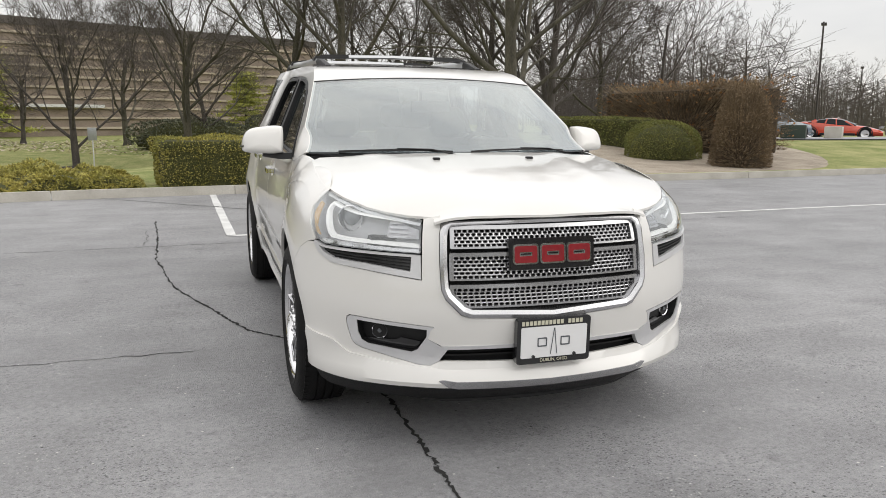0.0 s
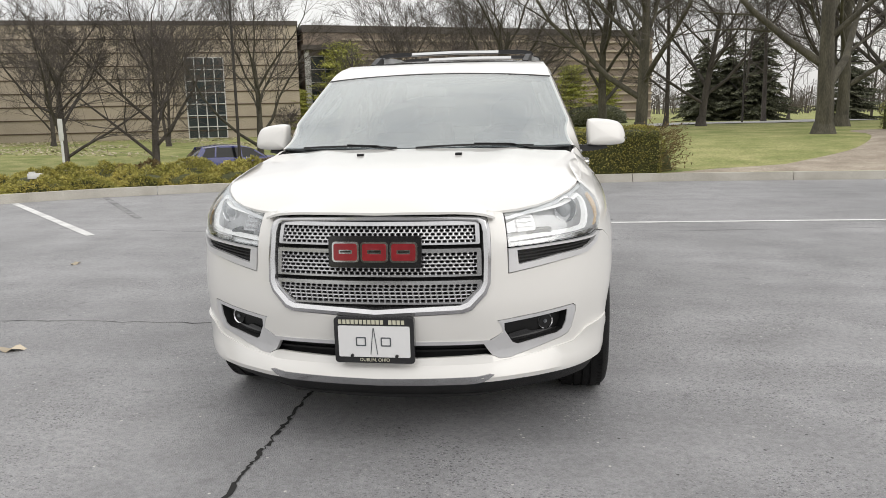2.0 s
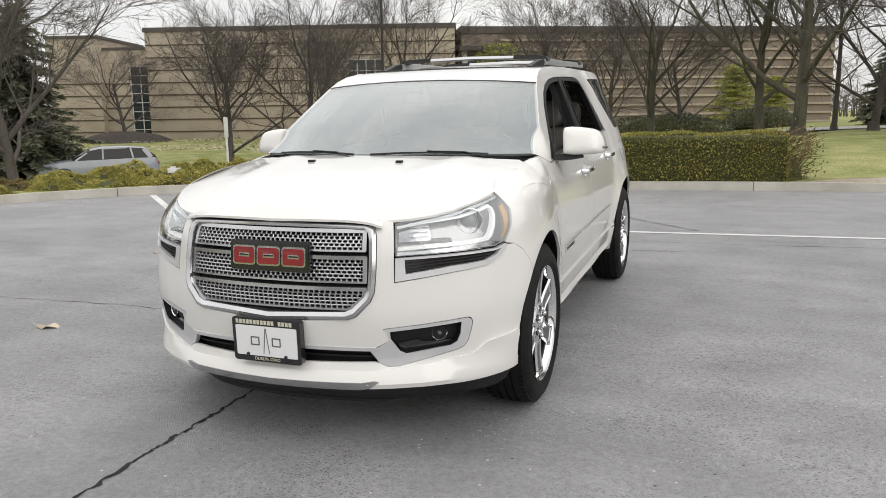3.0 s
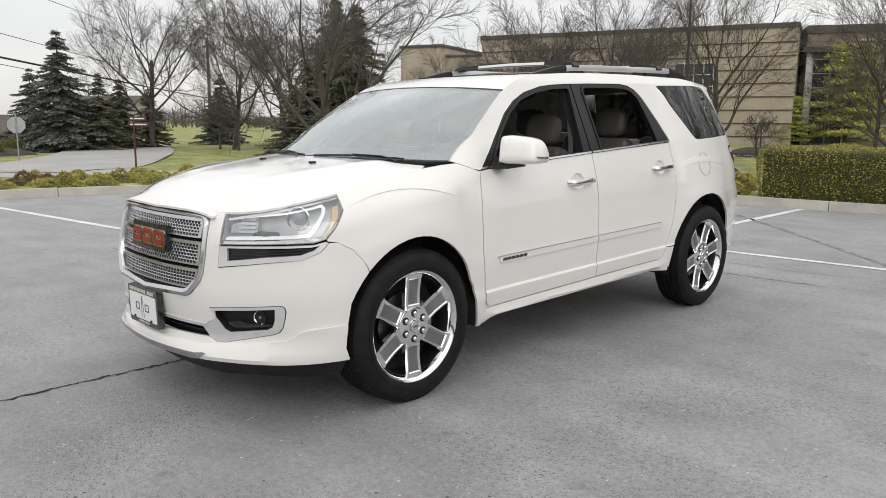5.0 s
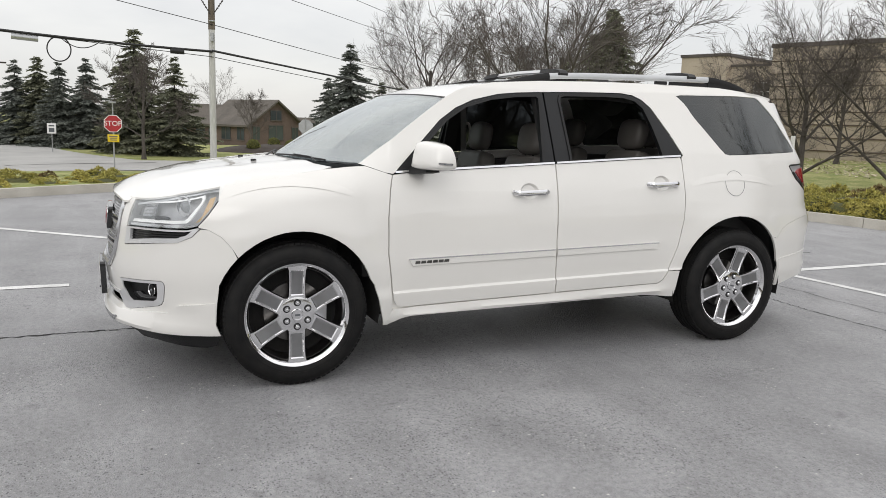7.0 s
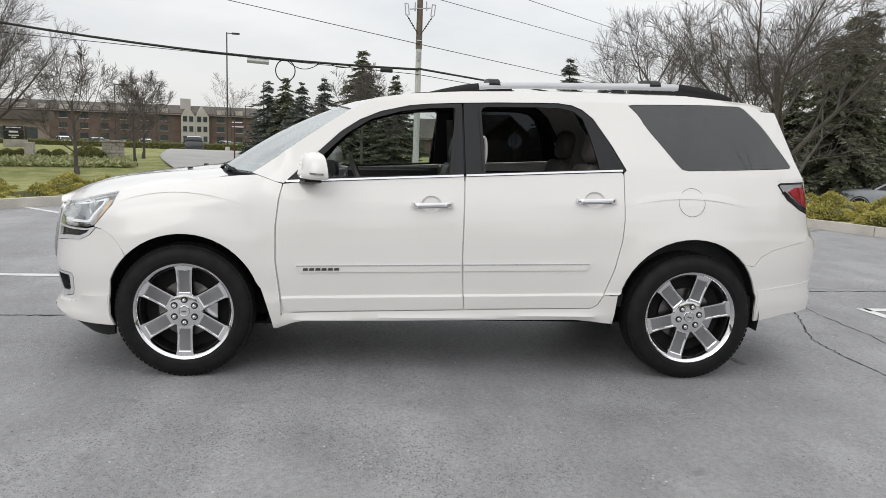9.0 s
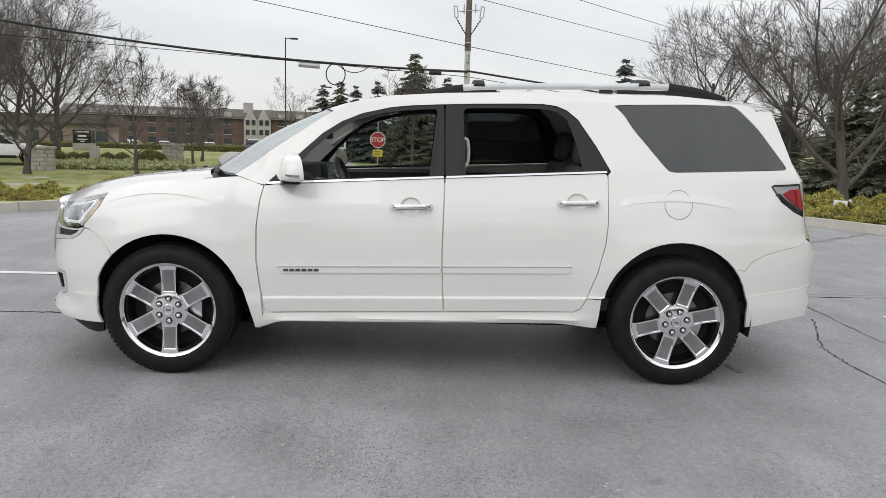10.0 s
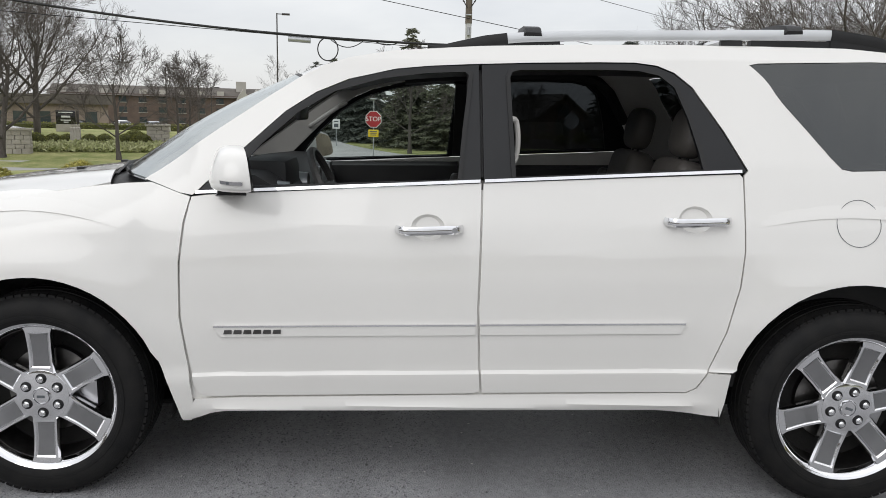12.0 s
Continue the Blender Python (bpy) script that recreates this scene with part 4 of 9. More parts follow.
bm = skins([(0, -0.60), (0.5, -0.597), (1.0, -0.575), (1.0, 0.5), (1.0, 2.02), (0.8, 2.065), (0, 2.12)], roof, thick=0.02, cell=0.1)
part("roof", bm, PAINT, car)
part("sunroof", skins([(0, -0.22), (0.72, -0.20), (0.74, 0.45), (0, 0.46)], roof, thick=0.006, cell=0.1, depth=-0.004), M["gloss"], car, "dark glass sunroof")
part("headliner", skins([(0, -0.52), (0.97, -0.50), (0.97, 1.95), (0, 2.05)], roof, thick=0.01, cell=0.15, depth=0.055), M["liner"], car)

# windscreen
def screen(k, v, d=0.0):
    """k: across, 0 in the middle to 1 at the pillar; v: 0 at the cowl to 1 at the roof."""
    z = 1.200 + (1.588 - 1.200) * v
    edge = body(uy(float(np.interp(z, [1.196, 1.312, 1.400, 1.505, 1.588], [-1.12, -0.97, -0.85, -0.70, -0.575]))), z, 0.004)
    mid = Vector((0, -1.42 + 0.750 * v, 1.205 + 0.409 * v + 0.034 * math.sin(math.pi * v)))
    f = abs(k) ** 2.2
    return Vector((edge.x * k, mid.y + (edge.y - mid.y) * f, mid.z + (edge.z - mid.z) * f)) + Vector((0, -0.52, 0.85)) * -d


ws = part("windshield", skins([(0, 0), (1, 0), (1, 1), (0, 1)], screen, thick=0.005, cell=0.05), M["windshield"], car, "windscreen mirroring the grey sky")
ws.visible_shadow = False
part("windshield_border", skins([(0, -0.01), (1.0, -0.01), (1.0, 1.0), (0, 1.0), (0, 0.945), (0.90, 0.945), (0.945, 0.90), (0.945, 0.10), (0.90, 0.05), (0, 0.05)], screen, thick=0.003, cell=0.05, depth=0.007), M["gloss"], car)
bm = skins([(0, 0.985), (1.0, 0.985), (1.0, 1.004), (0, 1.004)], screen, thick=0.006, cell=0.05, depth=-0.001)
part("windshield_trim", bm, BLACK, car)
bm = boxes(((-0.06, -0.80, 1.475), (0.06, -0.70, 1.530), 0.015))
part("mirror_sensor_housing", bm, M["liner"], car)
bm = boxes(((-0.12, -0.70, 1.41), (0.12, -0.675, 1.48), 0.012))
part("interior_mirror", bm, M["cabin"], car)
# wipers lie along the foot of the glass
for x0, x1 in ((0.60, 0.0), (-0.10, -0.66)):
    bm = bmesh.new()
    pts = [screen(abs(x0 + (x1 - x0) * i / 8) / 0.79, -0.022 + 0.026 * math.sin(math.pi * (0.1 + 0.8 * i / 8)), -0.010) for i in range(9)]
    pts = [Vector((x0 + (x1 - x0) * i / 8, p.y, p.z)) for i, p in enumerate(pts)]
    sweep(bm, pts, [(-0.006, -0.005), (0.006, -0.005), (0.003, 0.005), (-0.003, 0.005)])
    wiper = part("wiper", bm, BLACK, car)
    bm = bmesh.new()
    sweep(bm, [Vector((x0, pts[0].y - 0.05, pts[0].z - 0.012)), (pts[0] + pts[3]) / 2 + Vector((0, -0.012, 0.008)), pts[4] + Vector((0, 0, 0.008))], ring_section(0.005, 8, 1.2, 0.7))
    part("wiper_arm", bm, BLACK, wiper)
for x in (0.246, -0.246):
    bm = bmesh.new()
    box(bm, (x - 0.016, -1.635, bonnet(x, -1.62).z - 0.004), (x + 0.016, -1.605, bonnet(x, -1.62).z + 0.010), 0.004)
    part("washer_jet", bm, BLACK, car)


# grille: bright surround, black backing, three mesh bars with bright blades
def whole(poly):
    """A half outline that begins and ends in the middle, made whole."""
    return list(poly) + [(-a, b) for a, b in reversed(poly) if abs(a) > 1e-6]


def nose(a, z, d=0.0):
    p = body(abs(a), z, d)
    return Vector((-p.x, p.y, p.z)) if a < 0 else p


bm = bmesh.new()
cols = []
grow = [(0.0, 0.012), (0.10, -0.010), (0.5, -0.016), (0.9, -0.006), (1.0, 0.045)]
out_pts, in_pts = whole(F(GRILLE_OUT)), whole(F([(0, 0.958), (0.415, 0.952), (0.432, 0.938), (0.437, 0.91), (0.436, 0.80), (0.430, 0.715), (0.418, 0.69), (0.368, 0.640), (0.34, 0.628), (0, 0.612)]))
for (a, z), (c, w) in zip(out_pts, in_pts):
    cols.append([bm.verts.new(nose(a + (c - a) * t, z + (w - z) * t, dd)) for t, dd in grow])
for i in range(len(cols)):
    A, B = cols[i], cols[(i + 1) % len(cols)]
    for j in range(len(grow) - 1):
        bm.faces.new((A[j], A[j + 1], B[j + 1], B[j]))
bmesh.ops.recalc_face_normals(bm, faces=bm.faces)
grille = part("grille", bm, M["surround"], car, "chrome grille surround", sharp=50)
part("grille_backing", skins(F([(0, 0.980), (0.455, 0.970), (0.462, 0.80), (0.455, 0.70), (0.375, 0.61), (0, 0.585)]), body, thick=0.006, cell=0.1, depth=0.046), M["under"], grille)


def hex_mesh(x0, x1, z0, z1, depth, lean=0.0, cut=0.0):
    """A bright plate with rows of long six-sided holes."""
    bm = bmesh.new()
    w, h = 0.0240, 0.0150
    rows = max(2, round((z1 - z0) / h))
    h = (z1 - z0) / rows
    for r in range(rows):
        zc = z0 + (r + 0.5) * h
        lim = x1 - (cut * max(0.0, (z0 + 0.06 - zc) / 0.06) if cut else 0)
        n = int(2 * lim / w)
        for i in range(n + 1):
            xc = -lim + (i + (0.5 if r % 2 else 0.0)) * w
            if xc > lim:
                continue
            outer = [(xc - w * 0.51, zc - h * 0.51), (xc, zc - h * 0.51), (xc + w * 0.51, zc - h * 0.51), (xc + w * 0.51, zc), (xc + w * 0.51, zc + h * 0.51), (xc, zc + h * 0.51), (xc - w * 0.51, zc + h * 0.51), (xc - w * 0.51, zc)]
            hole = [(xc - w * 0.27, zc - h * 0.33), (xc, zc - h * 0.33), (xc + w * 0.27, zc - h * 0.33), (xc + w * 0.41, zc), (xc + w * 0.27, zc + h * 0.33), (xc, zc + h * 0.33), (xc - w * 0.27, zc + h * 0.33), (xc - w * 0.41, zc)]
            O = [bm.verts.new(nose(math.copysign(ux(abs(x)), x), z, depth)) for x, z in outer]
            H = [bm.verts.new(nose(math.copysign(ux(abs(x)), x), z, depth + 0.002)) for x, z in hole]
            B = [bm.verts.new(nose(math.copysign(ux(abs(x)), x), z, depth + 0.016)) for x, z in hole]
            for k in range(8):
                j = (k + 1) % 8
                bm.faces.new((O[k], O[j], H[j], H[k]))
                bm.faces.new((H[k], H[j], B[j], B[k]))
    bmesh.ops.remove_doubles(bm, verts=bm.verts, dist=2e-4)
    bmesh.ops.recalc_face_normals(bm, faces=bm.faces)
    return bm


for z0, z1, x1, cut in ((0.868, 0.938, 0.412, 0.0), (0.742, 0.832, 0.414, 0.0), (0.632, 0.706, 0.412, 0.06)):
    bar = part("grille_mesh", hex_mesh(-x1, x1, z0, z1, 0.018, cut=cut), M["mesh_silver"], grille, "silver honeycomb mesh" if cut else "")
    frame_ = [(0, z1 + 0.016), (x1 + 0.014, z1 + 0.016), (x1 + 0.018, z1 + 0.008), (x1 + 0.016, z0 + (0.05 if cut else 0.0)), (x1 - cut * 0.9 + 0.012, z0 - 0.004), (0, z0 - 0.004)]
    hole_ = [(0, z1 + 0.001), (x1 - 0.002, z1 + 0.001), (x1 - 0.001, z1 - 0.004), (x1 - 0.002, z0 + (0.055 if cut else 0.006)), (x1 - cut * 0.9 - 0.006, z0 + 0.004), (0, z0 + 0.004)]
    rim_poly = frame_ + hole_[::-1]
    part("grille_blade", skins(F(rim_poly), body, thick=0.03, cell=0.06, depth=0.006), M["mesh_silver"], grille)

# badge: black plaque with a bright rim and three red shapes
def plaque(x, z, d=0.0):
    return Vector((x, -2.432 + 0.10 * (z - 0.843) + 0.10 * x * x + d, z))


def rounded(x0, z0, x1, z1, r, n=4):
    out = []
    for cx, cz, a in ((x1 - r, z1 - r, 0), (x0 + r, z1 - r, 90), (x0 + r, z0 + r, 180), (x1 - r, z0 + r, 270)):
        out += [(cx + r * math.cos(radians(a + 90 * i / n)), cz + r * math.sin(radians(a + 90 * i / n))) for i in range(n + 1)]
    return out


badge = part("badge", skins(rounded(-0.190, 0.777, 0.190, 0.903, 0.014), plaque, (1,), thick=0.022, cell=0.06), M["gloss"], car, "black plaque with three red shapes")
part("badge_plate", skins(rounded(-0.184, 0.783, 0.184, 0.897, 0.012), plaque, (1,), thick=0.004, cell=0.06, depth=-0.0025), M["gloss"], badge)
for x0, x1 in ((-0.174, -0.063), (-0.056, 0.056), (0.063, 0.174)):
    part("badge_rim", skins(rounded(x0, 0.799, x1, 0.881, 0.014), plaque, (1,), thick=0.006, holes=[rounded(x0 + 0.033, 0.838, x1 - 0.033, 0.844, 0.002)], cell=0.06, depth=-0.006), CHROME, badge)
    part("badge_shape", skins(rounded(x0 + 0.007, 0.806, x1 - 0.007, 0.874, 0.010), plaque, (1,), thick=0.004, holes=[rounded(x0 + 0.028, 0.833, x1 - 0.028, 0.849, 0.004)], cell=0.06, depth=-0.0085), M["badge_red"], badge)

def text_mesh(s, size, depth=0.004):
    cu = bpy.data.curves.new("writing", "FONT")
    cu.body, cu.size, cu.align_x, cu.align_y, cu.extrude = s, size, "CENTER", "CENTER", depth
    ob = bpy.data.objects.new("writing", cu)
    scene.collection.objects.link(ob)
    dg = bpy.context.evaluated_depsgraph_get()
    me = bpy.data.meshes.new_from_object(ob.evaluated_get(dg))
    bpy.data.objects.remove(ob)
    return me


# number plate holder
def plate(x, z, d=0.0):
    return Vector((x, -2.478 - 0.035 * (z - 0.485) + d, z))


holder = part("plate_holder", skins(rounded(-0.167, 0.392, 0.160, 0.582, 0.014), plate, (1,), thick=0.03, cell=0.1), M["gloss"], car, "black dealer plate frame with white insert")
part("plate_insert", skins(rounded(-0.150, 0.418, 0.143, 0.548, 0.006), plate, (1,), thick=0.003, cell=0.1, depth=-0.003), M["plate_white"], holder)
for i in range(17):
    x0 = -0.148 + i * 0.0171
    if i not in (11, 16):
        part("print_bar", skins([(x0, 0.555), (x0 + 0.013, 0.555), (x0 + 0.013, 0.573), (x0, 0.573)], plate, (1,), thick=0.001, cell=0.1, depth=-0.0015), M["gold"], holder)
me = text_mesh("DUBLIN, OHIO", 0.0185, 0.0008)
me.materials.append(M["gold"])
town = new("lettering", me)
town.parent = holder
town.matrix_basis = pose(-0.003, -2.4775, 0.4055, 90, 0, 0)
for x0, x1 in ((-0.078, -0.036), (0.024, 0.066)):
    part("print_bar", skins(rounded(x0, 0.464, x1, 0.502, 0.004), plate, (1,), thick=0.001, holes=[rounded(x0 + 0.005, 0.469, x1 - 0.005, 0.497, 0.003)], cell=0.02, depth=-0.0045), M["ink"], holder)
for k in (-1, 1):
    part("print_bar", skins([(-0.006 + k * 0.001, 0.54), (-0.003 + k * 0.001, 0.54), (-0.003 + k * 0.014, 0.43), (-0.006 + k * 0.014, 0.43)], plate, (1,), thick=0.001, cell=0.02, depth=-0.0045), M["ink"], holder)
for x in (-0.095, 0.088):
    bm = bmesh.new()
    cyl(bm, plate(x, 0.424, 0.0), plate(x, 0.424, -0.010), 0.008, 0.006, 12)
    part("plate_screw", bm, M["gloss"], holder)

# headlamps
for s in (1, -1):
    lamp = part("headlamp", skins(inset_poly(LAMP, 0.004), body, (s,), thick=0.012, cell=0.05, depth=0.075), M["lamp_back"], car, "large clear headlamp with white daytime strip")
    # wall round the housing
    bm = bmesh.new()
    rim = inset_poly(LAMP, 0.003)
    A = [bm.verts.new(body(u, z, 0.004)) for u, z in rim]
    B = [bm.verts.new(body(u, z, 0.080)) for u, z in inset_poly(LAMP, 0.012)]
    for i in range(len(rim)):
        j = (i + 1) % len(rim)
        bm.faces.new((A[i], A[j], B[j], B[i]))
    for v in bm.verts:
        v.co.x *= s
    part("lamp_housing", bm, M["lamp_back"], lamp)
    cover = part("lamp_cover", skins(inset_poly(LAMP, 0.002), body, (s,), thick=0.004, cell=0.04), M["lens"], lamp)
    cover.visible_shadow = False
    # bright strip: along the foot and up the outer end
    foot = F([(0.552, 0.862), (0.62, 0.866)]) + S([(-2.14, 0.878), (-2.085, 0.884), (-2.065, 0.90)]) + S([(-2.008, 0.985), (-2.000, 1.010), (-2.012, 1.024), (-2.07, 1.010), (-2.17, 0.990)]) + F([(0.60, 0.968)])
    foot_in = F([(0.556, 0.876), (0.62, 0.880)]) + S([(-2.15, 0.890), (-2.097, 0.896), (-2.080, 0.908)]) + S([(-2.023, 0.985), (-2.016, 1.004), (-2.024, 1.012), (-2.07, 1.002), (-2.17, 0.982)]) + F([(0.60, 0.958)])
    part("daytime_strip", skins(foot + foot_in[::-1], body, (s,), thick=0.02, cell=0.03, depth=0.022), M["drl"], lamp, "lit white light strip")
    # upper brow, inner bowls and the low-beam projector
    brow = F([(0.552, 0.958)]) + S([(-2.17, 1.010), (-2.00, 1.042), (-1.915, 1.060)]) + S([(-1.925, 1.046), (-2.00, 1.034), (-2.17, 0.998)]) + F([(0.556, 0.948)])
    part("lamp_brow", skins(brow, body, (s,), thick=0.03, cell=0.04, depth=0.020), M["silver"], lamp)
    c = body(uy(-2.125), 0.962, 0.068)
    nrm = Vector((0.55, -0.83, 0.0))
    bm = bmesh.new()
    q = nrm.to_track_quat("X", "Z").to_matrix().to_4x4()
    lathe(bm, [(0.054, 0.012), (0.056, 0.020), (0.052, 0.022), (0.046, 0.008), (0.042, -0.02)], 32, "x", close=True)
    bmesh.ops.transform(bm, matrix=Matrix.Translation(c) @ q, verts=bm.verts)
    for v in bm.verts:
        v.co.x *= s
    part("projector_ring", bm, CHROME, lamp)
    bm = bmesh.new()
    lathe(bm, [(0.0005, 0.030), (0.015, 0.027), (0.028, 0.018), (0.036, 0.004), (0.040, -0.015)], 32, "x")
    bmesh.ops.transform(bm, matrix=Matrix.Translation(c) @ q, verts=bm.verts)
    for v in bm.verts:
        v.co.x *= s
    part("projector_lens", bm, M["projector"], lamp)
    bowl = F([(0.560, 0.892), (0.562, 0.930)]) + F([(0.68, 0.968), (0.685, 0.90)])
    part("high_beam_bowl", skins(bowl, body, (s,), thick=0.01, cell=0.02, depth=0.045), M["reflector"], lamp)
    for k in range(4):
        z0 = 0.895 + k * 0.018
        part("reflector_rib", skins(F([(0.60, z0), (0.60, z0 + 0.010), (0.675, z0 + 0.012), (0.675, z0 + 0.002)]), body, (s,), thick=0.01, cell=0.05, depth=0.036), M["mesh_silver"], lamp)
    part("turn_lens", skins(S([(-2.000, 0.925), (-2.032, 0.890), (-2.010, 0.898), (-1.950, 0.975), (-1.936, 1.022), (-1.968, 1.012), (-1.982, 0.975)]), body, (s,), thick=0.008, cell=0.03, depth=0.010), M["amber"], lamp, "amber turn signal")
    part("lamp_floor", skins(F([(0.548, 0.846), (0.62, 0.848)]) + S([(-2.08, 0.862), (-2.035, 0.873), (-2.06, 0.88), (-2.10, 0.876)]) + F([(0.62, 0.860), (0.55, 0.858)]), body, (s,), thick=0.03, cell=0.04, depth=0.012), CHROME, lamp)
    # black intake with a bright rim under the lamp
    intake = part("lamp_intake", skins(inset_poly(LAMP_LOW, 0.001), body, (s,), thick=0.018, holes=[F([(0.574, 0.830)]) + S([(-2.08, 0.843), (-2.045, 0.850), (-2.07, 0.828), (-2.12, 0.808)]) + F([(0.74, 0.796), (0.576, 0.772)])], cell=0.04, depth=-0.004), M["bezel"], car, "black mesh intake with silver rim")
    part("intake_mesh", skins(inset_poly(LAMP_LOW, 0.017), body, (s,), thick=0.008, cell=0.06, depth=0.020), M["gloss"], intake)
    for k in range(5):
        z0 = 0.768 + 0.013 * k
        x0, y1 = 0.556, (-2.15, -2.10, -2.07, -2.05, -2.03)[k]
        part("intake_slat", skins(F([(x0, z0 + 0.002)]) + S([(y1 - 0.02, z0 + 0.022), (y1 - 0.02, z0 + 0.029)]) + F([(x0, z0 + 0.007)]), body, (s,), thick=0.01, cell=0.05, depth=0.010), BLACK, intake)
    # fog lamp bezel
    bez = F([(0.778, 0.576), (0.487, 0.550), (0.500, 0.535), (0.512, 0.50), (0.450, 0.460), (0.430, 0.460), (0.470, 0.404), (0.505, 0.386), (0.545, 0.386), (0.755, 0.440), (0.778, 0.452), (0.792, 0.475), (0.800, 0.52), (0.804, 0.552), (0.800, 0.569), (0.791, 0.576)])
    hole = F([(0.768, 0.561), (0.514, 0.538), (0.516, 0.508), (0.552, 0.450), (0.575, 0.438), (0.735, 0.462), (0.756, 0.476), (0.766, 0.51)])
    fog = part("fog_lamp", skins(bez, body, (s,), thick=0.02, holes=[hole], cell=0.03, depth=-0.002), M["bezel"], car, "round fog lamp in silver and black bezel")
    part("fog_insert", skins(inset_poly(hole, -0.004), body, (s,), thick=0.008, cell=0.05, depth=0.040), BLACK, fog)
    part("fog_shelf", skins(F([(0.556, 0.452), (0.575, 0.442), (0.735, 0.466), (0.752, 0.480), (0.64, 0.480), (0.615, 0.492), (0.545, 0.478)]), body, (s,), thick=0.02, cell=0.05, depth=0.026), M["gloss"], fog)
    bm = bmesh.new()
    wallA = [bm.verts.new(body(u, z, 0.003)) for u, z in hole]
    wallB = [bm.verts.new(body(u, z, 0.048)) for u, z in inset_poly(hole, 0.004)]
    for i in range(len(hole)):
        j = (i + 1) % len(hole)
        bm.faces.new((wallA[i], wallA[j], wallB[j], wallB[i]))
    for v in bm.verts:
        v.co.x *= s
    part("fog_recess", bm, BLACK, fog)
    c = body(ux(0.700), 0.512, 0.036)
    q = Vector((0.42, -0.90, 0)).to_track_quat("X", "Z").to_matrix().to_4x4()
    for nm, prof, mm in (("fog_ring", [(0.031, -0.012), (0.0345, 0.004), (0.0330, 0.007), (0.0295, 0.003)], CHROME), ("fog_glass", [(0.0005, 0.002), (0.016, 0.001), (0.032, 0.0), (0.033, -0.02)], BLACK), ("fog_bulb", [(0.0005, 0.0115), (0.005, 0.0105), (0.009, 0.005)], M["projector"])):
        bm = bmesh.new()
        lathe(bm, prof, 24, "x", close=nm == "fog_ring")
        bmesh.ops.transform(bm, matrix=Matrix.Translation(c) @ q, verts=bm.verts)
        for v in bm.verts:
            v.co.x *= s
        part(nm, bm, mm, fog)
# lower intake
part("lower_intake", skins(F([(0, 0.470), (0.52, 0.470), (0.52, 0.380), (0, 0.380)]), body, thick=0.01, cell=0.1, depth=0.05), BLACK, car, "black lower air intake")
for z0 in (0.418, 0.442):
    part("intake_slat", skins(F([(0, z0), (0.46, z0), (0.46, z0 + 0.008), (0, z0 + 0.008)]), body, thick=0.02, cell=0.1, depth=0.024), BLACK, car)
part("intake_strip", skins(F([(0, 0.455), (0.448, 0.455), (0.462, 0.470), (0, 0.472)]), body, thick=0.02, cell=0.06, depth=-0.006), M["bezel"], car, "silver strip over the intake")
part("skid_strip", skins(F([(0, 0.288), (0.39, 0.294), (0.43, 0.304), (0.468, 0.332), (0.452, 0.336), (0.40, 0.328), (0, 0.322)]), body, thick=0.02, cell=0.05, depth=-0.012), M["mesh_silver"], car, "silver skid strip")
part("chin_spoiler", skins(F([(0, 0.185), (0.45, 0.190), (0.70, 0.205)]) + S([(-2.0, 0.22), (-1.94, 0.235), (-1.915, 0.31)]) + F([(0.85, 0.306), (0.5, 0.302), (0.3, 0.296), (0, 0.296)]), body, thick=0.02, cell=0.05, depth=0.016), BLACK, car, "black chin spoiler")
# tail
for s in (1, -1):
    tl = part("tail_lamp", skins(inset_poly(S(TAIL_LAMP), 0.003), body, (s,), thick=0.03, cell=0.05, depth=0.002), M["lamp_back"], car, "tail lamp with red lens in a clear dark-edged cover")
    part("lamp_edge", skins(inset_poly(S(TAIL_LAMP), 0.001), body, (s,), thick=0.010, holes=[inset_poly(S(TAIL_LAMP), 0.011)], cell=0.05, depth=-0.001), M["gloss"], tl)
    part("lamp_shade", skins(S([(2.11, 1.165), (2.16, 1.125), (2.245, 1.075), (2.335, 1.038), (2.338, 1.060), (2.26, 1.092), (2.18, 1.140), (2.14, 1.176)]), body, (s,), thick=0.006, cell=0.05, depth=-0.003), M["gloss"], tl)
    red = part("red_lens", skins(S([(2.165, 1.172), (2.225, 1.196), (2.322, 1.202), (2.335, 1.13), (2.336, 1.066), (2.27, 1.096), (2.20, 1.140)]), body, (s,), thick=0.01, cell=0.05, depth=-0.006), M["red"], tl)
    part("lens_rib", skins(S([(2.268, 1.100), (2.280, 1.097), (2.276, 1.196), (2.262, 1.195)]), body, (s,), thick=0.006, cell=0.05, depth=-0.009), M["red"], red)
gate = [(uy(2.345), 0.90), (urx(0.62), 0.875), (END_U, 0.875), (END_U, 1.24), (urx(0.6), 1.24), (uy(2.347), 1.236)]
for s in (1, -1):
    part("tailgate_half", skins(gate, body, (s,), thick=0.02, cell=0.08), PAINT, car)
    part("tailgate_pillar", skins([(uy(2.352), 1.243), (urx(0.70), 1.245), (urx(0.66), 1.66), (uy(2.056), 1.661), (uy(2.195), 1.50), (uy(2.305), 1.335), (uy(2.340), 1.245)], body, (s,), thick=0.012, cell=0.08, depth=0.002), PAINT, car)
    rg = part("rear_window", skins([(urx(0.695), 1.247), (END_U, 1.247), (END_U, 1.66), (urx(0.655), 1.66)], body, (s,), thick=0.006, cell=0.08), M["tinted"], car)
    rg.visible_shadow = False
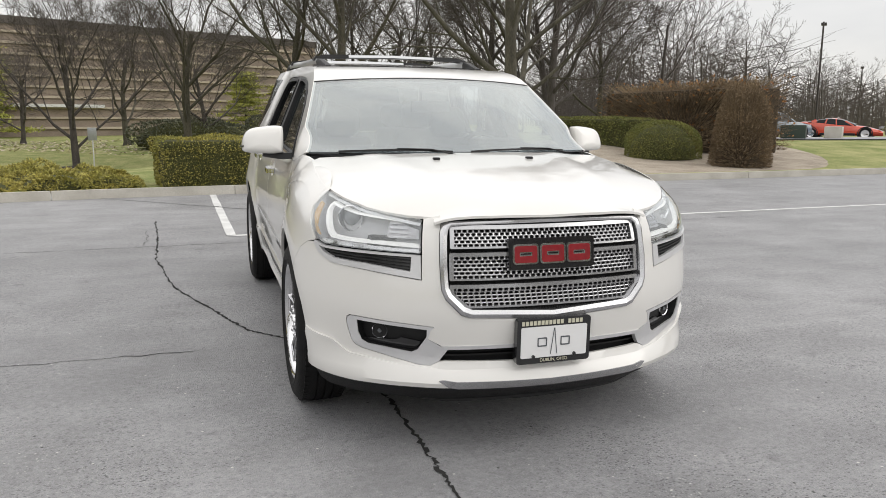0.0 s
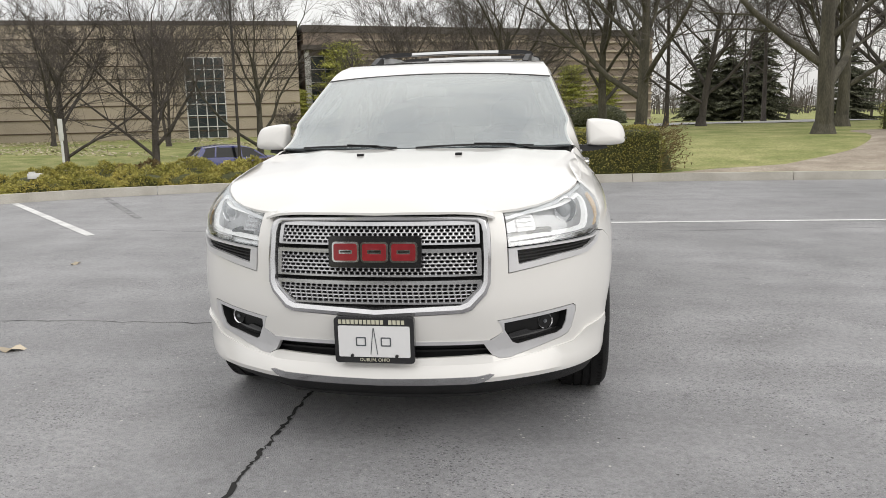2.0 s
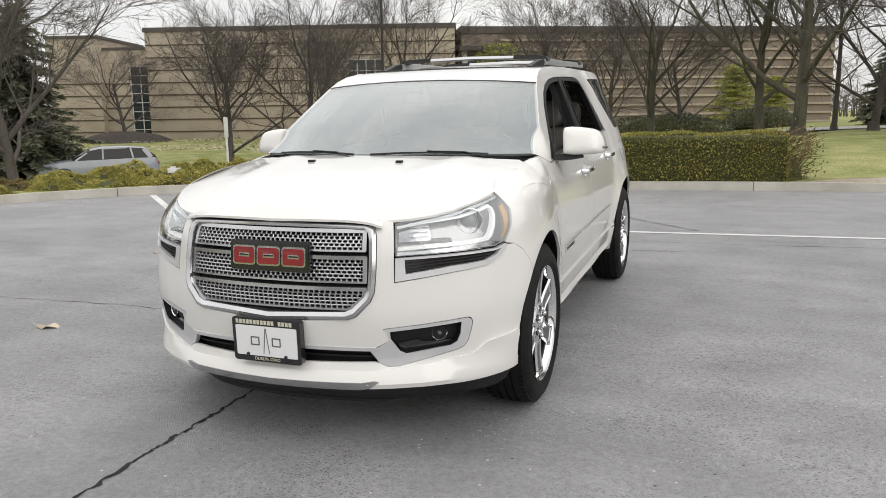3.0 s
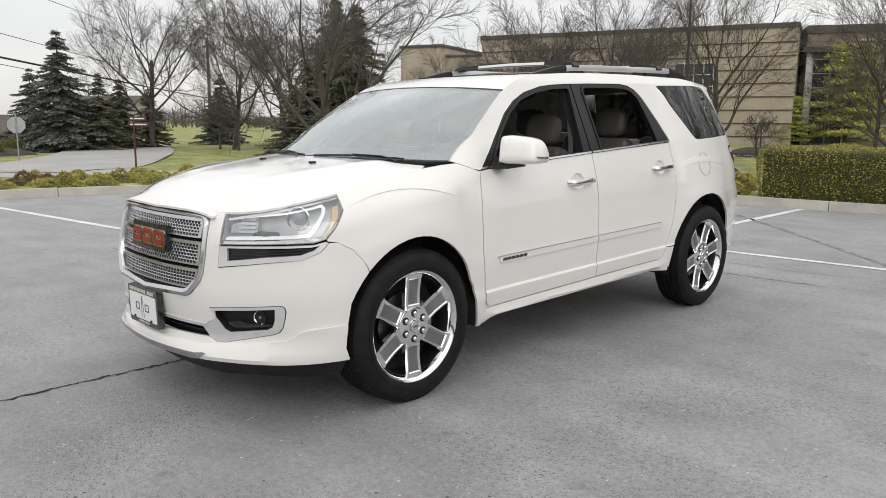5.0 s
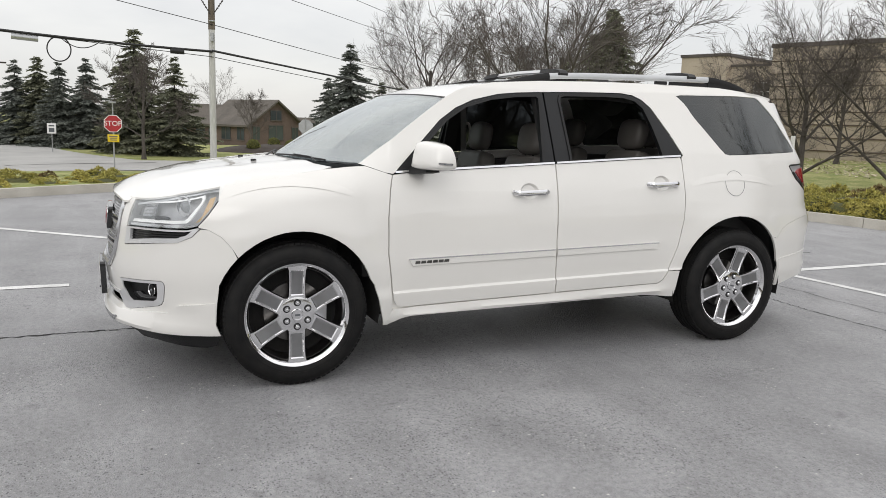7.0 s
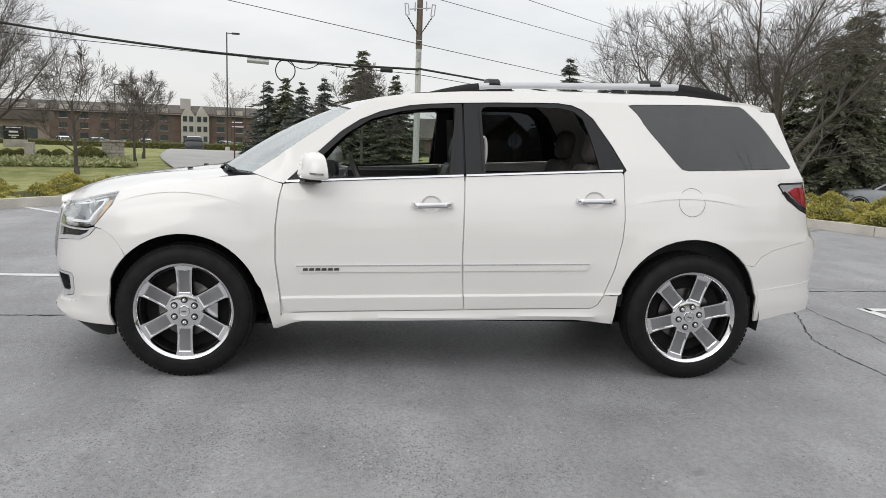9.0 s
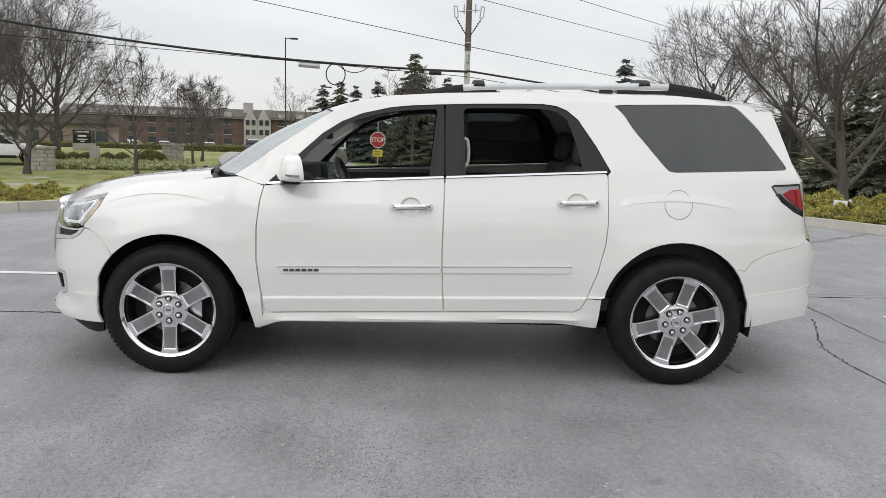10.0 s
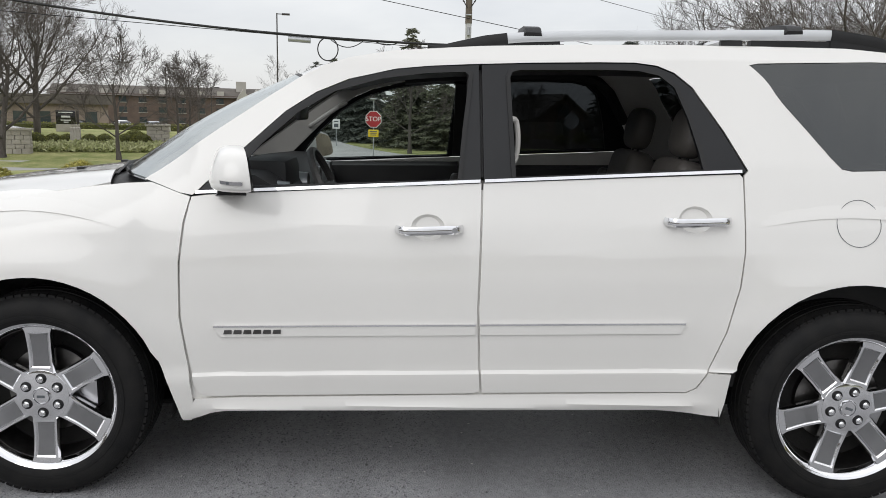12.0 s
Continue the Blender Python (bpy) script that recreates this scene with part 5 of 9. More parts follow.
part("roof_spoiler", skins([(0, 2.0), (0.90, 1.93), (0.94, 1.98), (0.90, 2.02), (0.5, 2.085), (0, 2.12)], lambda k, y, d: roof(k, y, d - 0.004), thick=0.018, cell=0.1), PAINT, car)


# wheels
def wheel_meshes():
    """The left front wheel's parts round (0, 0, 0), face towards +x."""
    out = []
    bm = bmesh.new()
    lathe(bm, [(0.263, -0.014), (0.267, -0.004), (0.277, 0.004), (0.284, 0.008), (0.287, 0.002), (0.281, -0.012), (0.262, -0.030), (0.256, -0.030)], 72, "x", close=True)
    out.append(("wheel", bm, M["rim"], "six-spoke chrome wheel"))
    bm = bmesh.new()
    lathe(bm, [(0.262, -0.028), (0.252, -0.09), (0.250, -0.19), (0.268, -0.215), (0.262, -0.217), (0.243, -0.19), (0.245, -0.09), (0.256, -0.028)], 72, "x", close=True)
    out.append(("rim_barrel", bm, M["disc"], ""))
    bm = bmesh.new()
    tread = [(0.385, -0.018), (0.391, -0.040), (0.393, -0.062), (0.386, -0.063), (0.386, -0.071), (0.394, -0.072), (0.394, -0.100), (0.386, -0.101), (0.386, -0.109), (0.394, -0.110), (0.394, -0.138), (0.386, -0.139), (0.386, -0.147), (0.393, -0.148), (0.391, -0.170), (0.385, -0.192)]
    lathe(bm, [(0.280, -0.004), (0.284, 0.010), (0.300, 0.018), (0.330, 0.020), (0.355, 0.014), (0.372, 0.002), (0.380, -0.010)] + tread + [(0.372, -0.212), (0.33, -0.230), (0.28, -0.212), (0.262, -0.20), (0.262, -0.02)], 96, "x", close=True)
    out.append(("tyre", bm, M["rubber"], "black road tyre"))
    bm = bmesh.new()
    for k in range(80):
        rot = Matrix.Rotation(2 * math.pi * k / 80, 4, "X")
        box(bm, (-0.046, -0.0125, 0.376), (-0.010, 0.0115, 0.3895), 0, m=rot)
    out.append(("outer_tread", bm, M["rubber"], ""))
    bm = bmesh.new()
    for k in range(80):
        rot = Matrix.Rotation(2 * math.pi * k / 80, 4, "X")
        box(bm, (-0.200, -0.0125, 0.376), (-0.164, 0.0115, 0.3895), 0, m=rot)
    out.append(("inner_tread", bm, M["rubber"], ""))
    bm = bmesh.new()
    lathe(bm, [(0.302, 0.0195), (0.303, 0.021), (0.314, 0.0215), (0.315, 0.0203)], 96, "x", close=True)
    out.append(("sidewall_ring", bm, M["rubber"], ""))
    bm = bmesh.new()
    half = [(0.040, 0.036), (0.080, 0.049), (0.105, 0.0485), (0.112, 0.0480), (0.16, 0.047), (0.20, 0.048), (0.236, 0.050), (0.243, 0.051), (0.256, 0.055), (0.268, 0.062)]
    dip = lambda r: 0.005 if 0.108 < r < 0.240 else 0.0
    face = lambda r: -0.018 + 0.012 * (r / 0.27) ** 2 - 0.004 * math.exp(-((r - 0.16) / 0.06) ** 2)
    for side in (0,):
        L = [[], [], []]
        for r, w in half:
            L[0].append([bm.verts.new((face(r) + dx, dy, r)) for dx, dy in ((-0.010, -w), (0.0, -w + 0.005), (0.0, -w + 0.012), (-dip(r), -w + 0.016), (-dip(r), w - 0.016), (0.0, w - 0.012), (0.0, w - 0.005), (-0.010, w), (-0.045, w * 0.8), (-0.045, -w * 0.8))])
        for A, B in zip(L[0], L[0][1:]):
            for j in range(10):
                bm.faces.new((A[j], A[(j + 1) % 10], B[(j + 1) % 10], B[j]))
        bm.faces.new(L[0][0]), bm.faces.new(L[0][-1])
        bmesh.ops.recalc_face_normals(bm, faces=bm.faces)
    out.append(("spoke", bm, M["spoke"], ""))
    # satin panel let into each spoke
    bm = bmesh.new()
    rows = [[bm.verts.new((face(r) - dip(r) + 0.0012, dy, r)) for dy in (-w + 0.018, 0.0, w - 0.018)] for r, w in ((0.110, 0.0480), (0.16, 0.047), (0.20, 0.048), (0.237, 0.050))]
    for A, B in zip(rows, rows[1:]):
        for j in (0, 1):
            bm.faces.new((A[j], A[j + 1], B[j + 1], B[j]))
    bmesh.ops.solidify(bm, geom=bm.faces[:], thickness=0.002)
    bmesh.ops.recalc_face_normals(bm, faces=bm.faces)
    out.append(("spoke_panel", bm, M["panel_silver"], ""))
    bm = bmesh.new()
    lathe(bm, [(0.0005, -0.010), (0.080, -0.0125), (0.096, -0.016), (0.098, -0.05), (0.05, -0.08)], 36, "x")
    out.append(("hub", bm, M["spoke"], ""))
    bm = bmesh.new()
    lathe(bm, [(0.0005, -0.001), (0.024, -0.001), (0.026, 0.003), (0.030, 0.003), (0.033, -0.002), (0.034, -0.014)], 36, "x")
    out.append(("hub_cap", bm, CHROME, ""))
    bm = bmesh.new()
    box(bm, (-0.001, -0.014, -0.005), (0.0005, 0.014, 0.005), 0)
    out.append(("cap_mark", bm, M["ink"], ""))
    bm = bmesh.new()
    lathe(bm, [(0.0005, 0.006), (0.008, 0.004), (0.0125, -0.002), (0.013, -0.014)], 12, "x", at=(0, 0, 0.066))
    out.append(("lug_nut", bm, CHROME, ""))
    # flat black ring on the hub, standing for the shade round the nut
    bm = bmesh.new()
    lathe(bm, [(0.0195, -0.0145), (0.020, -0.0105), (0.0132, -0.0105), (0.013, -0.0145)], 16, "x", at=(0, 0, 0.066), close=True)
    out.append(("nut_recess_shade", bm, BLACK, ""))
    bm = bmesh.new()
    lathe(bm, [(0.06, -0.095), (0.165, -0.095), (0.165, -0.12), (0.06, -0.12)], 48, "x", close=True)
    out.append(("brake_disc", bm, M["disc"], ""))
    bm = bmesh.new()
    box(bm, (-0.15, 0.09, -0.07), (-0.07, 0.18, 0.08), 0.015)
    out.append(("brake_caliper", bm, M["satin"], ""))
    bm = bmesh.new()
    lathe(bm, [(0.0005, -0.13), (0.248, -0.13), (0.248, -0.14), (0.0005, -0.14)], 36, "x")
    out.append(("brake_backing", bm, M["under"], ""))
    return out


def add_wheel(specs, at, turn, spin):
    rim = None
    for nm, me, lab in specs:
        times = 6 if nm in ("spoke", "spoke_panel", "lug_nut", "nut_recess_shade") else 1
        for k in range(times):
            ob = new(nm, me)
            if rim is None:
                ob.parent = car
                ob.matrix_basis = pose(*at, 0, 0, turn) @ pose(0, 0, 0, spin, 0, 0)
                rim = ob
            else:
                ob.parent = rim
                ob.matrix_basis = pose(0, 0, 0, 60 * k, 0, 0)
            if lab:
                tagged(ob, lab)


specs = []
for nm, bm, mm, lab in wheel_meshes():
    ob = link_bm(nm, bm, mm, sharp=30)
    specs.append((nm, ob.data, lab))
    bpy.data.objects.remove(ob)
for at, turn, spin in (((0.948, -1.51, 0.391), 0, 0), ((0.948, 1.522, 0.391), 0, -17), ((-0.948, -1.51, 0.391), 180, 25), ((-0.948, 1.51, 0.391), 180, 9)):
    add_wheel(specs, at, turn, spin)
# wheel housings and underside
for s in (1, -1):
    for cy in (-1.51, 1.51):
        bm = bmesh.new()
        R = [wheel_arch(cy, 0.475, -12, 192, 22, 0.40, 1.0)]
        A = [bm.verts.new((s * 0.915, y, z)) for y, z in R[0]]
        B = [bm.verts.new((s * 0.58, y, z)) for y, z in R[0]]
        for i in range(len(A) - 1):
            bm.faces.new((A[i], A[i + 1], B[i + 1], B[i]))
        bm.faces.new(B)
        part("wheel_housing", bm, M["under"], car)
        # rolled lip of the wheel opening
        if cy < 0:
            arc = [(y, z) for y, z in ARCH_F + ARCH_F2[1:]]
        else:
            arc = ARCH_R[1:] + [(1.955, 0.40)]
        bm = bmesh.new()
        top = [body(uy(y), z, 0.004) for y, z in arc]
        A = [bm.verts.new((s * p.x, p.y, p.z)) for p in top]
        B = [bm.verts.new((s * (p.x - 0.06), cy + (p.y - cy) * 1.03, 0.40 + (p.z - 0.40) * 1.03)) for p in top]
        for i in range(len(A) - 1):
            bm.faces.new((A[i], A[i + 1], B[i + 1], B[i]))
        part("arch_lip", bm, BLACK, car)
# the two thin trays are added, unseen, to keep light from under the car
for nm, lo, hi in (("floor_pan", (-0.60, -1.00, 0.265), (0.60, 1.00, 0.44)), ("subframe", (-0.48, -2.16, 0.250), (0.48, 1.95, 0.42)), ("shade_undertray", (-0.62, -2.15, 0.235), (0.62, -1.02, 0.262)), ("shade_undertray", (-0.60, 1.02, 0.262), (0.60, 2.12, 0.29)), ("engine_block", (-0.70, -2.20, 0.42), (0.70, -1.22, 0.90)), ("luggage_well", (-0.57, 1.0, 0.42), (0.57, 2.40, 0.80))):
    part(nm, boxes((lo, hi, 0.02)), M["under"], car)
bm = bmesh.new()
cyl(bm, (0.42, 1.9, 0.33), (0.42, 2.2, 0.34), 0.07, 0.07, 16)
part("muffler", bm, M["disc"], car)

# door mirrors
def egg(bm, c, r, power=2.6, nu=28, nv=18):
    grid = []
    f = lambda v: math.copysign(abs(v) ** (2 / power), v)
    for i in range(nv + 1):
        a = -math.pi / 2 + math.pi * i / nv
        row = []
        for j in range(nu):
            b = 2 * math.pi * j / nu
            row.append(bm.verts.new((c[0] + r[0] * f(math.cos(a)) * f(math.cos(b)), c[1] + r[1] * f(math.cos(a)) * f(math.sin(b)), c[2] + r[2] * f(math.sin(a)))))
        grid.append(row)
    for i in range(nv):
        for j in range(nu):
            bm.faces.new((grid[i][j], grid[i][(j + 1) % nu], grid[i + 1][(j + 1) % nu], grid[i + 1][j]))
    bmesh.ops.remove_doubles(bm, verts=bm.verts, dist=1e-5)
    bmesh.ops.recalc_face_normals(bm, faces=bm.faces)


MIRROR = smooth_line([(0.900, 1.182), (0.896, 1.250), (0.897, 1.318), (0.915, 1.330), (0.960, 1.331), (1.045, 1.320), (1.090, 1.300), (1.114, 1.258), (1.121, 1.212), (1.110, 1.188), (1.060, 1.178), (0.960, 1.174), (0.900, 1.182)], 4)[:-1]
for s in (1, -1):
    bm = bmesh.new()
    rings = []
    # (way forward, size): the shell is deep at the foot and shallower at the top, its outer edge swept back
    for y, k, dx in ((-0.004, 0.90, 0), (0.000, 0.96, 0), (-0.012, 1.0, 0), (-0.070, 1.0, 0), (-0.106, 0.97, 0), (-0.132, 0.90, -0.002), (-0.150, 0.76, -0.004), (-0.160, 0.52, -0.006), (-0.164, 0.20, -0.008)):
        row = []
        for x, z in MIRROR:
            up = (z - 1.243) / 0.08 * k
            depth = 0.78 * y * (1.0 - 0.22 * up)
            row.append(bm.verts.new((s * (1.01 + (x - 1.01) * k + dx), -0.718 + depth + 0.30 * (x - 1.01) * k - 0.008 * up, 1.243 + (z - 1.243) * k)))
        rings.append(row)
    for A, B in zip(rings, rings[1:]):
        for i in range(len(A)):
            j = (i + 1) % len(A)
            bm.faces.new((A[i], A[j], B[j], B[i]))
    bm.faces.new(rings[0]), bm.faces.new(rings[-1])
    bmesh.ops.recalc_face_normals(bm, faces=bm.faces)
    mir = part("door_mirror", bm, PAINT, car, "white door mirror with signal strip", sharp=50)
    bm = bmesh.new()
    vs = [bm.verts.new((s * (1.01 + (x - 1.01) * 0.86), -0.715 + 0.30 * (x - 1.01) - 0.10 * (z - 1.243), 1.243 + (z - 1.243) * 0.86)) for x, z in MIRROR]
    bm.faces.new(vs)
    part("mirror_glass", bm, M["chrome"], mir)
    bm = bmesh.new()
    sweep(bm, [(s * 0.845, -0.82, 1.168), (s * 0.89, -0.810, 1.164), (s * 0.945, -0.790, 1.170), (s * 1.00, -0.775, 1.180)], [(-0.050, -0.018), (0.050, -0.018), (0.038, 0.016), (-0.038, 0.016)])
    part("mirror_foot", bm, BLACK, mir, "black mirror foot")
    bm = bmesh.new()
    sweep(bm, [(s * 1.121, -0.708, 1.214), (s * 1.121, -0.740, 1.215), (s * 1.113, -0.772, 1.217), (s * 1.085, -0.797, 1.220)], [(-0.010, -0.005), (0.010, -0.005), (0.010, 0.005), (-0.010, 0.005)], up=(0, 0, 1))
    sig = part("mirror_signal", bm, M["reflector"], mir, "clear signal strip")
    for i in range(5):
        y = -0.716 - i * 0.010
        part("signal_bulb", boxes(((s * 1.120, y - 0.004, 1.2105), (s * 1.1285, y + 0.004, 1.2195), 0)), M["ink"], sig)

# roof rails and cross bars
for s in (1, -1):
    def rail(y):
        return Vector((s * (roof_half(y) - 0.095 - 0.02 * step(0.2, -0.1, y)), y, float(np.interp(y, [-0.09, 0.0, 0.12, 0.23, 0.5, 0.9, 1.2, 1.49, 1.65, 1.76, 1.84], [1.694, 1.717, 1.745, 1.760, 1.775, 1.786, 1.793, 1.798, 1.777, 1.750, 1.724]))))
    for nm, a, b, mm in (("roof_rail", 0.17, 1.50, "silver"), ("rail_foot", -0.09, 0.21, "black"), ("rail_foot", 1.48, 1.84, "black")):
        bm = bmesh.new()
        pts = [rail(a + (b - a) * i / 14) for i in range(15)]
        k = [1.0] * 15
        if nm == "rail_foot":
            k = [1.06] * 15
        sweep(bm, pts, [(-0.019, -0.020), (0.019, -0.020), (0.023, 0.0), (0.016, 0.019), (-0.016, 0.019), (-0.023, 0.0)], scales=k)
        rl = part(nm, bm, M[mm], car, "silver roof rail" if nm == "roof_rail" else "")
        if nm == "rail_foot":
            # solid web under the raised end
            bm = bmesh.new()
            top = [rail(a + (b - a) * i / 14) for i in range(15)]
            A, B, C, D = [], [], [], []
            for p in top:
                h = roof_half(p.y)
                zb = roof(min(1, abs(p.x) / h), p.y).z - 0.004
                for lst, dx, zz in ((A, -0.018, p.z), (B, 0.018, p.z), (C, 0.021, min(zb, p.z)), (D, -0.021, min(zb, p.z))):
                    lst.append(bm.verts.new((p.x + dx, p.y, zz)))
            for i in range(14):
                for P, Q in ((A, B), (B, C), (C, D), (D, A)):
                    bm.faces.new((P[i], P[i + 1], Q[i + 1], Q[i]))
            bm.faces.new((A[0], B[0], C[0], D[0])), bm.faces.new((A[-1], B[-1], C[-1], D[-1]))
            bmesh.ops.recalc_face_normals(bm, faces=bm.faces)
            part("rail_web", bm, BLACK, rl)
        else:
            for y0, y1 in ((0.20, 0.42), (1.06, 1.14), (1.17, 1.50)):
                bm = bmesh.new()
                ln = [rail(y0 + (y1 - y0) * i / 4) for i in range(5)]
                sweep(bm, [Vector((p.x, p.y, (p.z - 0.020 + roof(min(1, abs(p.x) / roof_half(p.y)), p.y).z) / 2)) for p in ln], [(-0.016, -0.012), (0.016, -0.012), (0.014, 0.010), (-0.014, 0.010)])
                part("rail_pad", bm, BLACK, rl)
for y in (0.31, 1.33):
    h = roof_half(y) - 0.10
    zb = 1.790 if y < 1 else 1.818
    bm = bmesh.new()
    sweep(bm, [(-h + 0.20, y, zb + 0.012), (0, y, zb + 0.018), (h - 0.20, y, zb + 0.012)], [(-0.034, -0.008), (-0.018, -0.014), (0.018, -0.014), (0.034, -0.008), (0.022, 0.010), (-0.022, 0.010)])
    cb = part("cross_bar", bm, M["silver"], car, "silver roof cross bar with black ends")
    for s in (1, -1):
        bm = bmesh.new()
        sweep(bm, [(s * (h - 0.21), y, zb + 0.012), (s * (h - 0.05), y, zb + 0.008), (s * (h + 0.015), y, zb - 0.004), (s * (h + 0.03), y, zb - 0.02)], [(-0.040, -0.012), (0.040, -0.012), (0.030, 0.014), (-0.030, 0.014)])
        part("bar_end", bm, BLACK, cb)

# cabin
bm = boxes(((-0.80, -1.0, 0.42), (0.80, 2.25, 0.50), 0.0))
part("cabin_floor", bm, M["cabin"], car)
for s in (1, -1):
    for y0, y1 in ((-0.90, 0.09), (0.13, 1.04)):
        bm = bmesh.new()
        sweep(bm, [(s * 0.80, y0, 0.80), (s * 0.80, y1, 0.82)], [(-0.03, -0.36), (0.03, -0.36), (0.03, 0.34), (-0.015, 0.36)])
        dp = part("door_lining", bm, M["cabin"], car)
        bm = bmesh.new()
        sweep(bm, [(s * 0.755, y0 + 0.15, 0.98), (s * 0.74, (y0 + y1) / 2, 0.99), (s * 0.755, y1 - 0.1, 1.0)], ring_section(0.03, 8, 1.2, 0.7))
        part("arm_rest", bm, M["leather_dark"], dp)
    part("rear_lining", boxes(((s * 0.70, 1.1, 0.5), (s * 0.76, 2.2, 1.22), 0.02)), M["cabin"], car)
bm = bmesh.new()
prof = [(-1.16, 1.175), (-1.00, 1.205), (-0.85, 1.222), (-0.74, 1.215), (-0.68, 1.18), (-0.63, 1.11), (-0.61, 1.00), (-0.66, 0.78), (-0.75, 0.55), (-1.1, 0.55)]
sweep(bm, [(-0.79, 0, 0), (0.79, 0, 0)], [(-y, z) for y, z in prof])
dash = part("dashboard", bm, M["cabin"], car, "dark grey dashboard")
part("dash_wood", boxes(((-0.70, -0.640, 0.93), (0.10, -0.600, 0.985), 0.008)), M["wood"], dash)
part("dash_binnacle", boxes(((0.24, -0.86, 1.10), (0.56, -0.66, 1.262), 0.04)), M["cabin"], dash)
part("centre_screen", boxes(((-0.12, -0.635, 1.00), (0.12, -0.598, 1.11), 0.006)), M["gloss"], dash)
for x in (-0.62, -0.2, 0.2, 0.66):
    bm = bmesh.new()
    lathe(bm, [(0.0005, -0.64), (0.035, -0.642), (0.046, -0.630), (0.05, -0.68)], 20, "y", at=(x, 0, 1.135))
    part("air_vent", bm, M["satin"], dash)
bm = bmesh.new()
lathe(bm, [(0.190, 0.0), (0.184, 0.014), (0.170, 0.016), (0.162, 0.0), (0.170, -0.016), (0.184, -0.014)], 40, "y", close=True)
box(bm, (-0.165, -0.01, -0.022), (0.165, 0.012, 0.022), 0.006)
box(bm, (-0.05, -0.02, -0.165), (0.05, 0.01, 0.03), 0.006)
cyl(bm, (0, 0.0, 0), (0, -0.25, 0.0), 0.04, 0.05, 12)
bmesh.ops.transform(bm, matrix=pose(0.39, -0.515, 1.130, 24, 0, 0), verts=bm.verts)
part("steering_wheel", bm, M["leather_dark"], car, "dark leather steering wheel")
part("centre_console", boxes(((-0.14, -0.60, 0.50), (0.14, 0.35, 0.82), 0.03)), M["cabin"], car)


def seat(x, y, w, up=0.0, bench=False):
    """One seat: cushion, raked back with bolsters, and a rounded headrest on two rods."""
    bm = bmesh.new()
    box(bm, (x - w, y - 0.48, 0.62 + up), (x + w, y + 0.06, 0.78 + up), 0.05, 3)
    st = part("seat", bm, M["leather"], car, "dark taupe leather seat")
    bm = bmesh.new()
    box(bm, (-w, -0.07, 0.0), (w, 0.07, 0.49), 0.060, 4, pose(x, y + 0.04, 0.76 + up, -14, 0, 0))
    for v in bm.verts:
        v.co.x = x + (v.co.x - x) * (1 - 0.22 * step(1.02 + up, 1.26 + up, v.co.z))
    part("seat_back", bm, M["leather"], st)
    for k in ((-1, 1) if not bench else ()):
        bm = bmesh.new()
        box(bm, (k * (w - 0.015), -0.11, 0.04), (k * (w - 0.085), 0.02, 0.36), 0.03, 3, pose(x, y + 0.04, 0.76 + up, -14, 0, 0))
        part("seat_bolster", bm, M["leather_dark"], st)
    bm = bmesh.new()
    egg(bm, (0, 0, 0), (0.132, 0.058, 0.108), 3.2)
    bmesh.ops.transform(bm, matrix=pose(x, y + 0.175, 1.350 + up, -10, 0, 0), verts=bm.verts)
    part("headrest", bm, M["leather"], st)
    for k in (-0.05, 0.05):
        bm = bmesh.new()
        cyl(bm, (x + k, y + 0.155, 1.20 + up), (x + k, y + 0.17, 1.30 + up), 0.006, 0.006, 8)
        part("headrest_rod", bm, M["cabin"], st)


for x in (0.39, -0.39):
    seat(x, 0.02, 0.25)
    seat(x, 0.84, 0.24, 0.05)
    seat(x, 1.62, 0.22, 0.05, True)
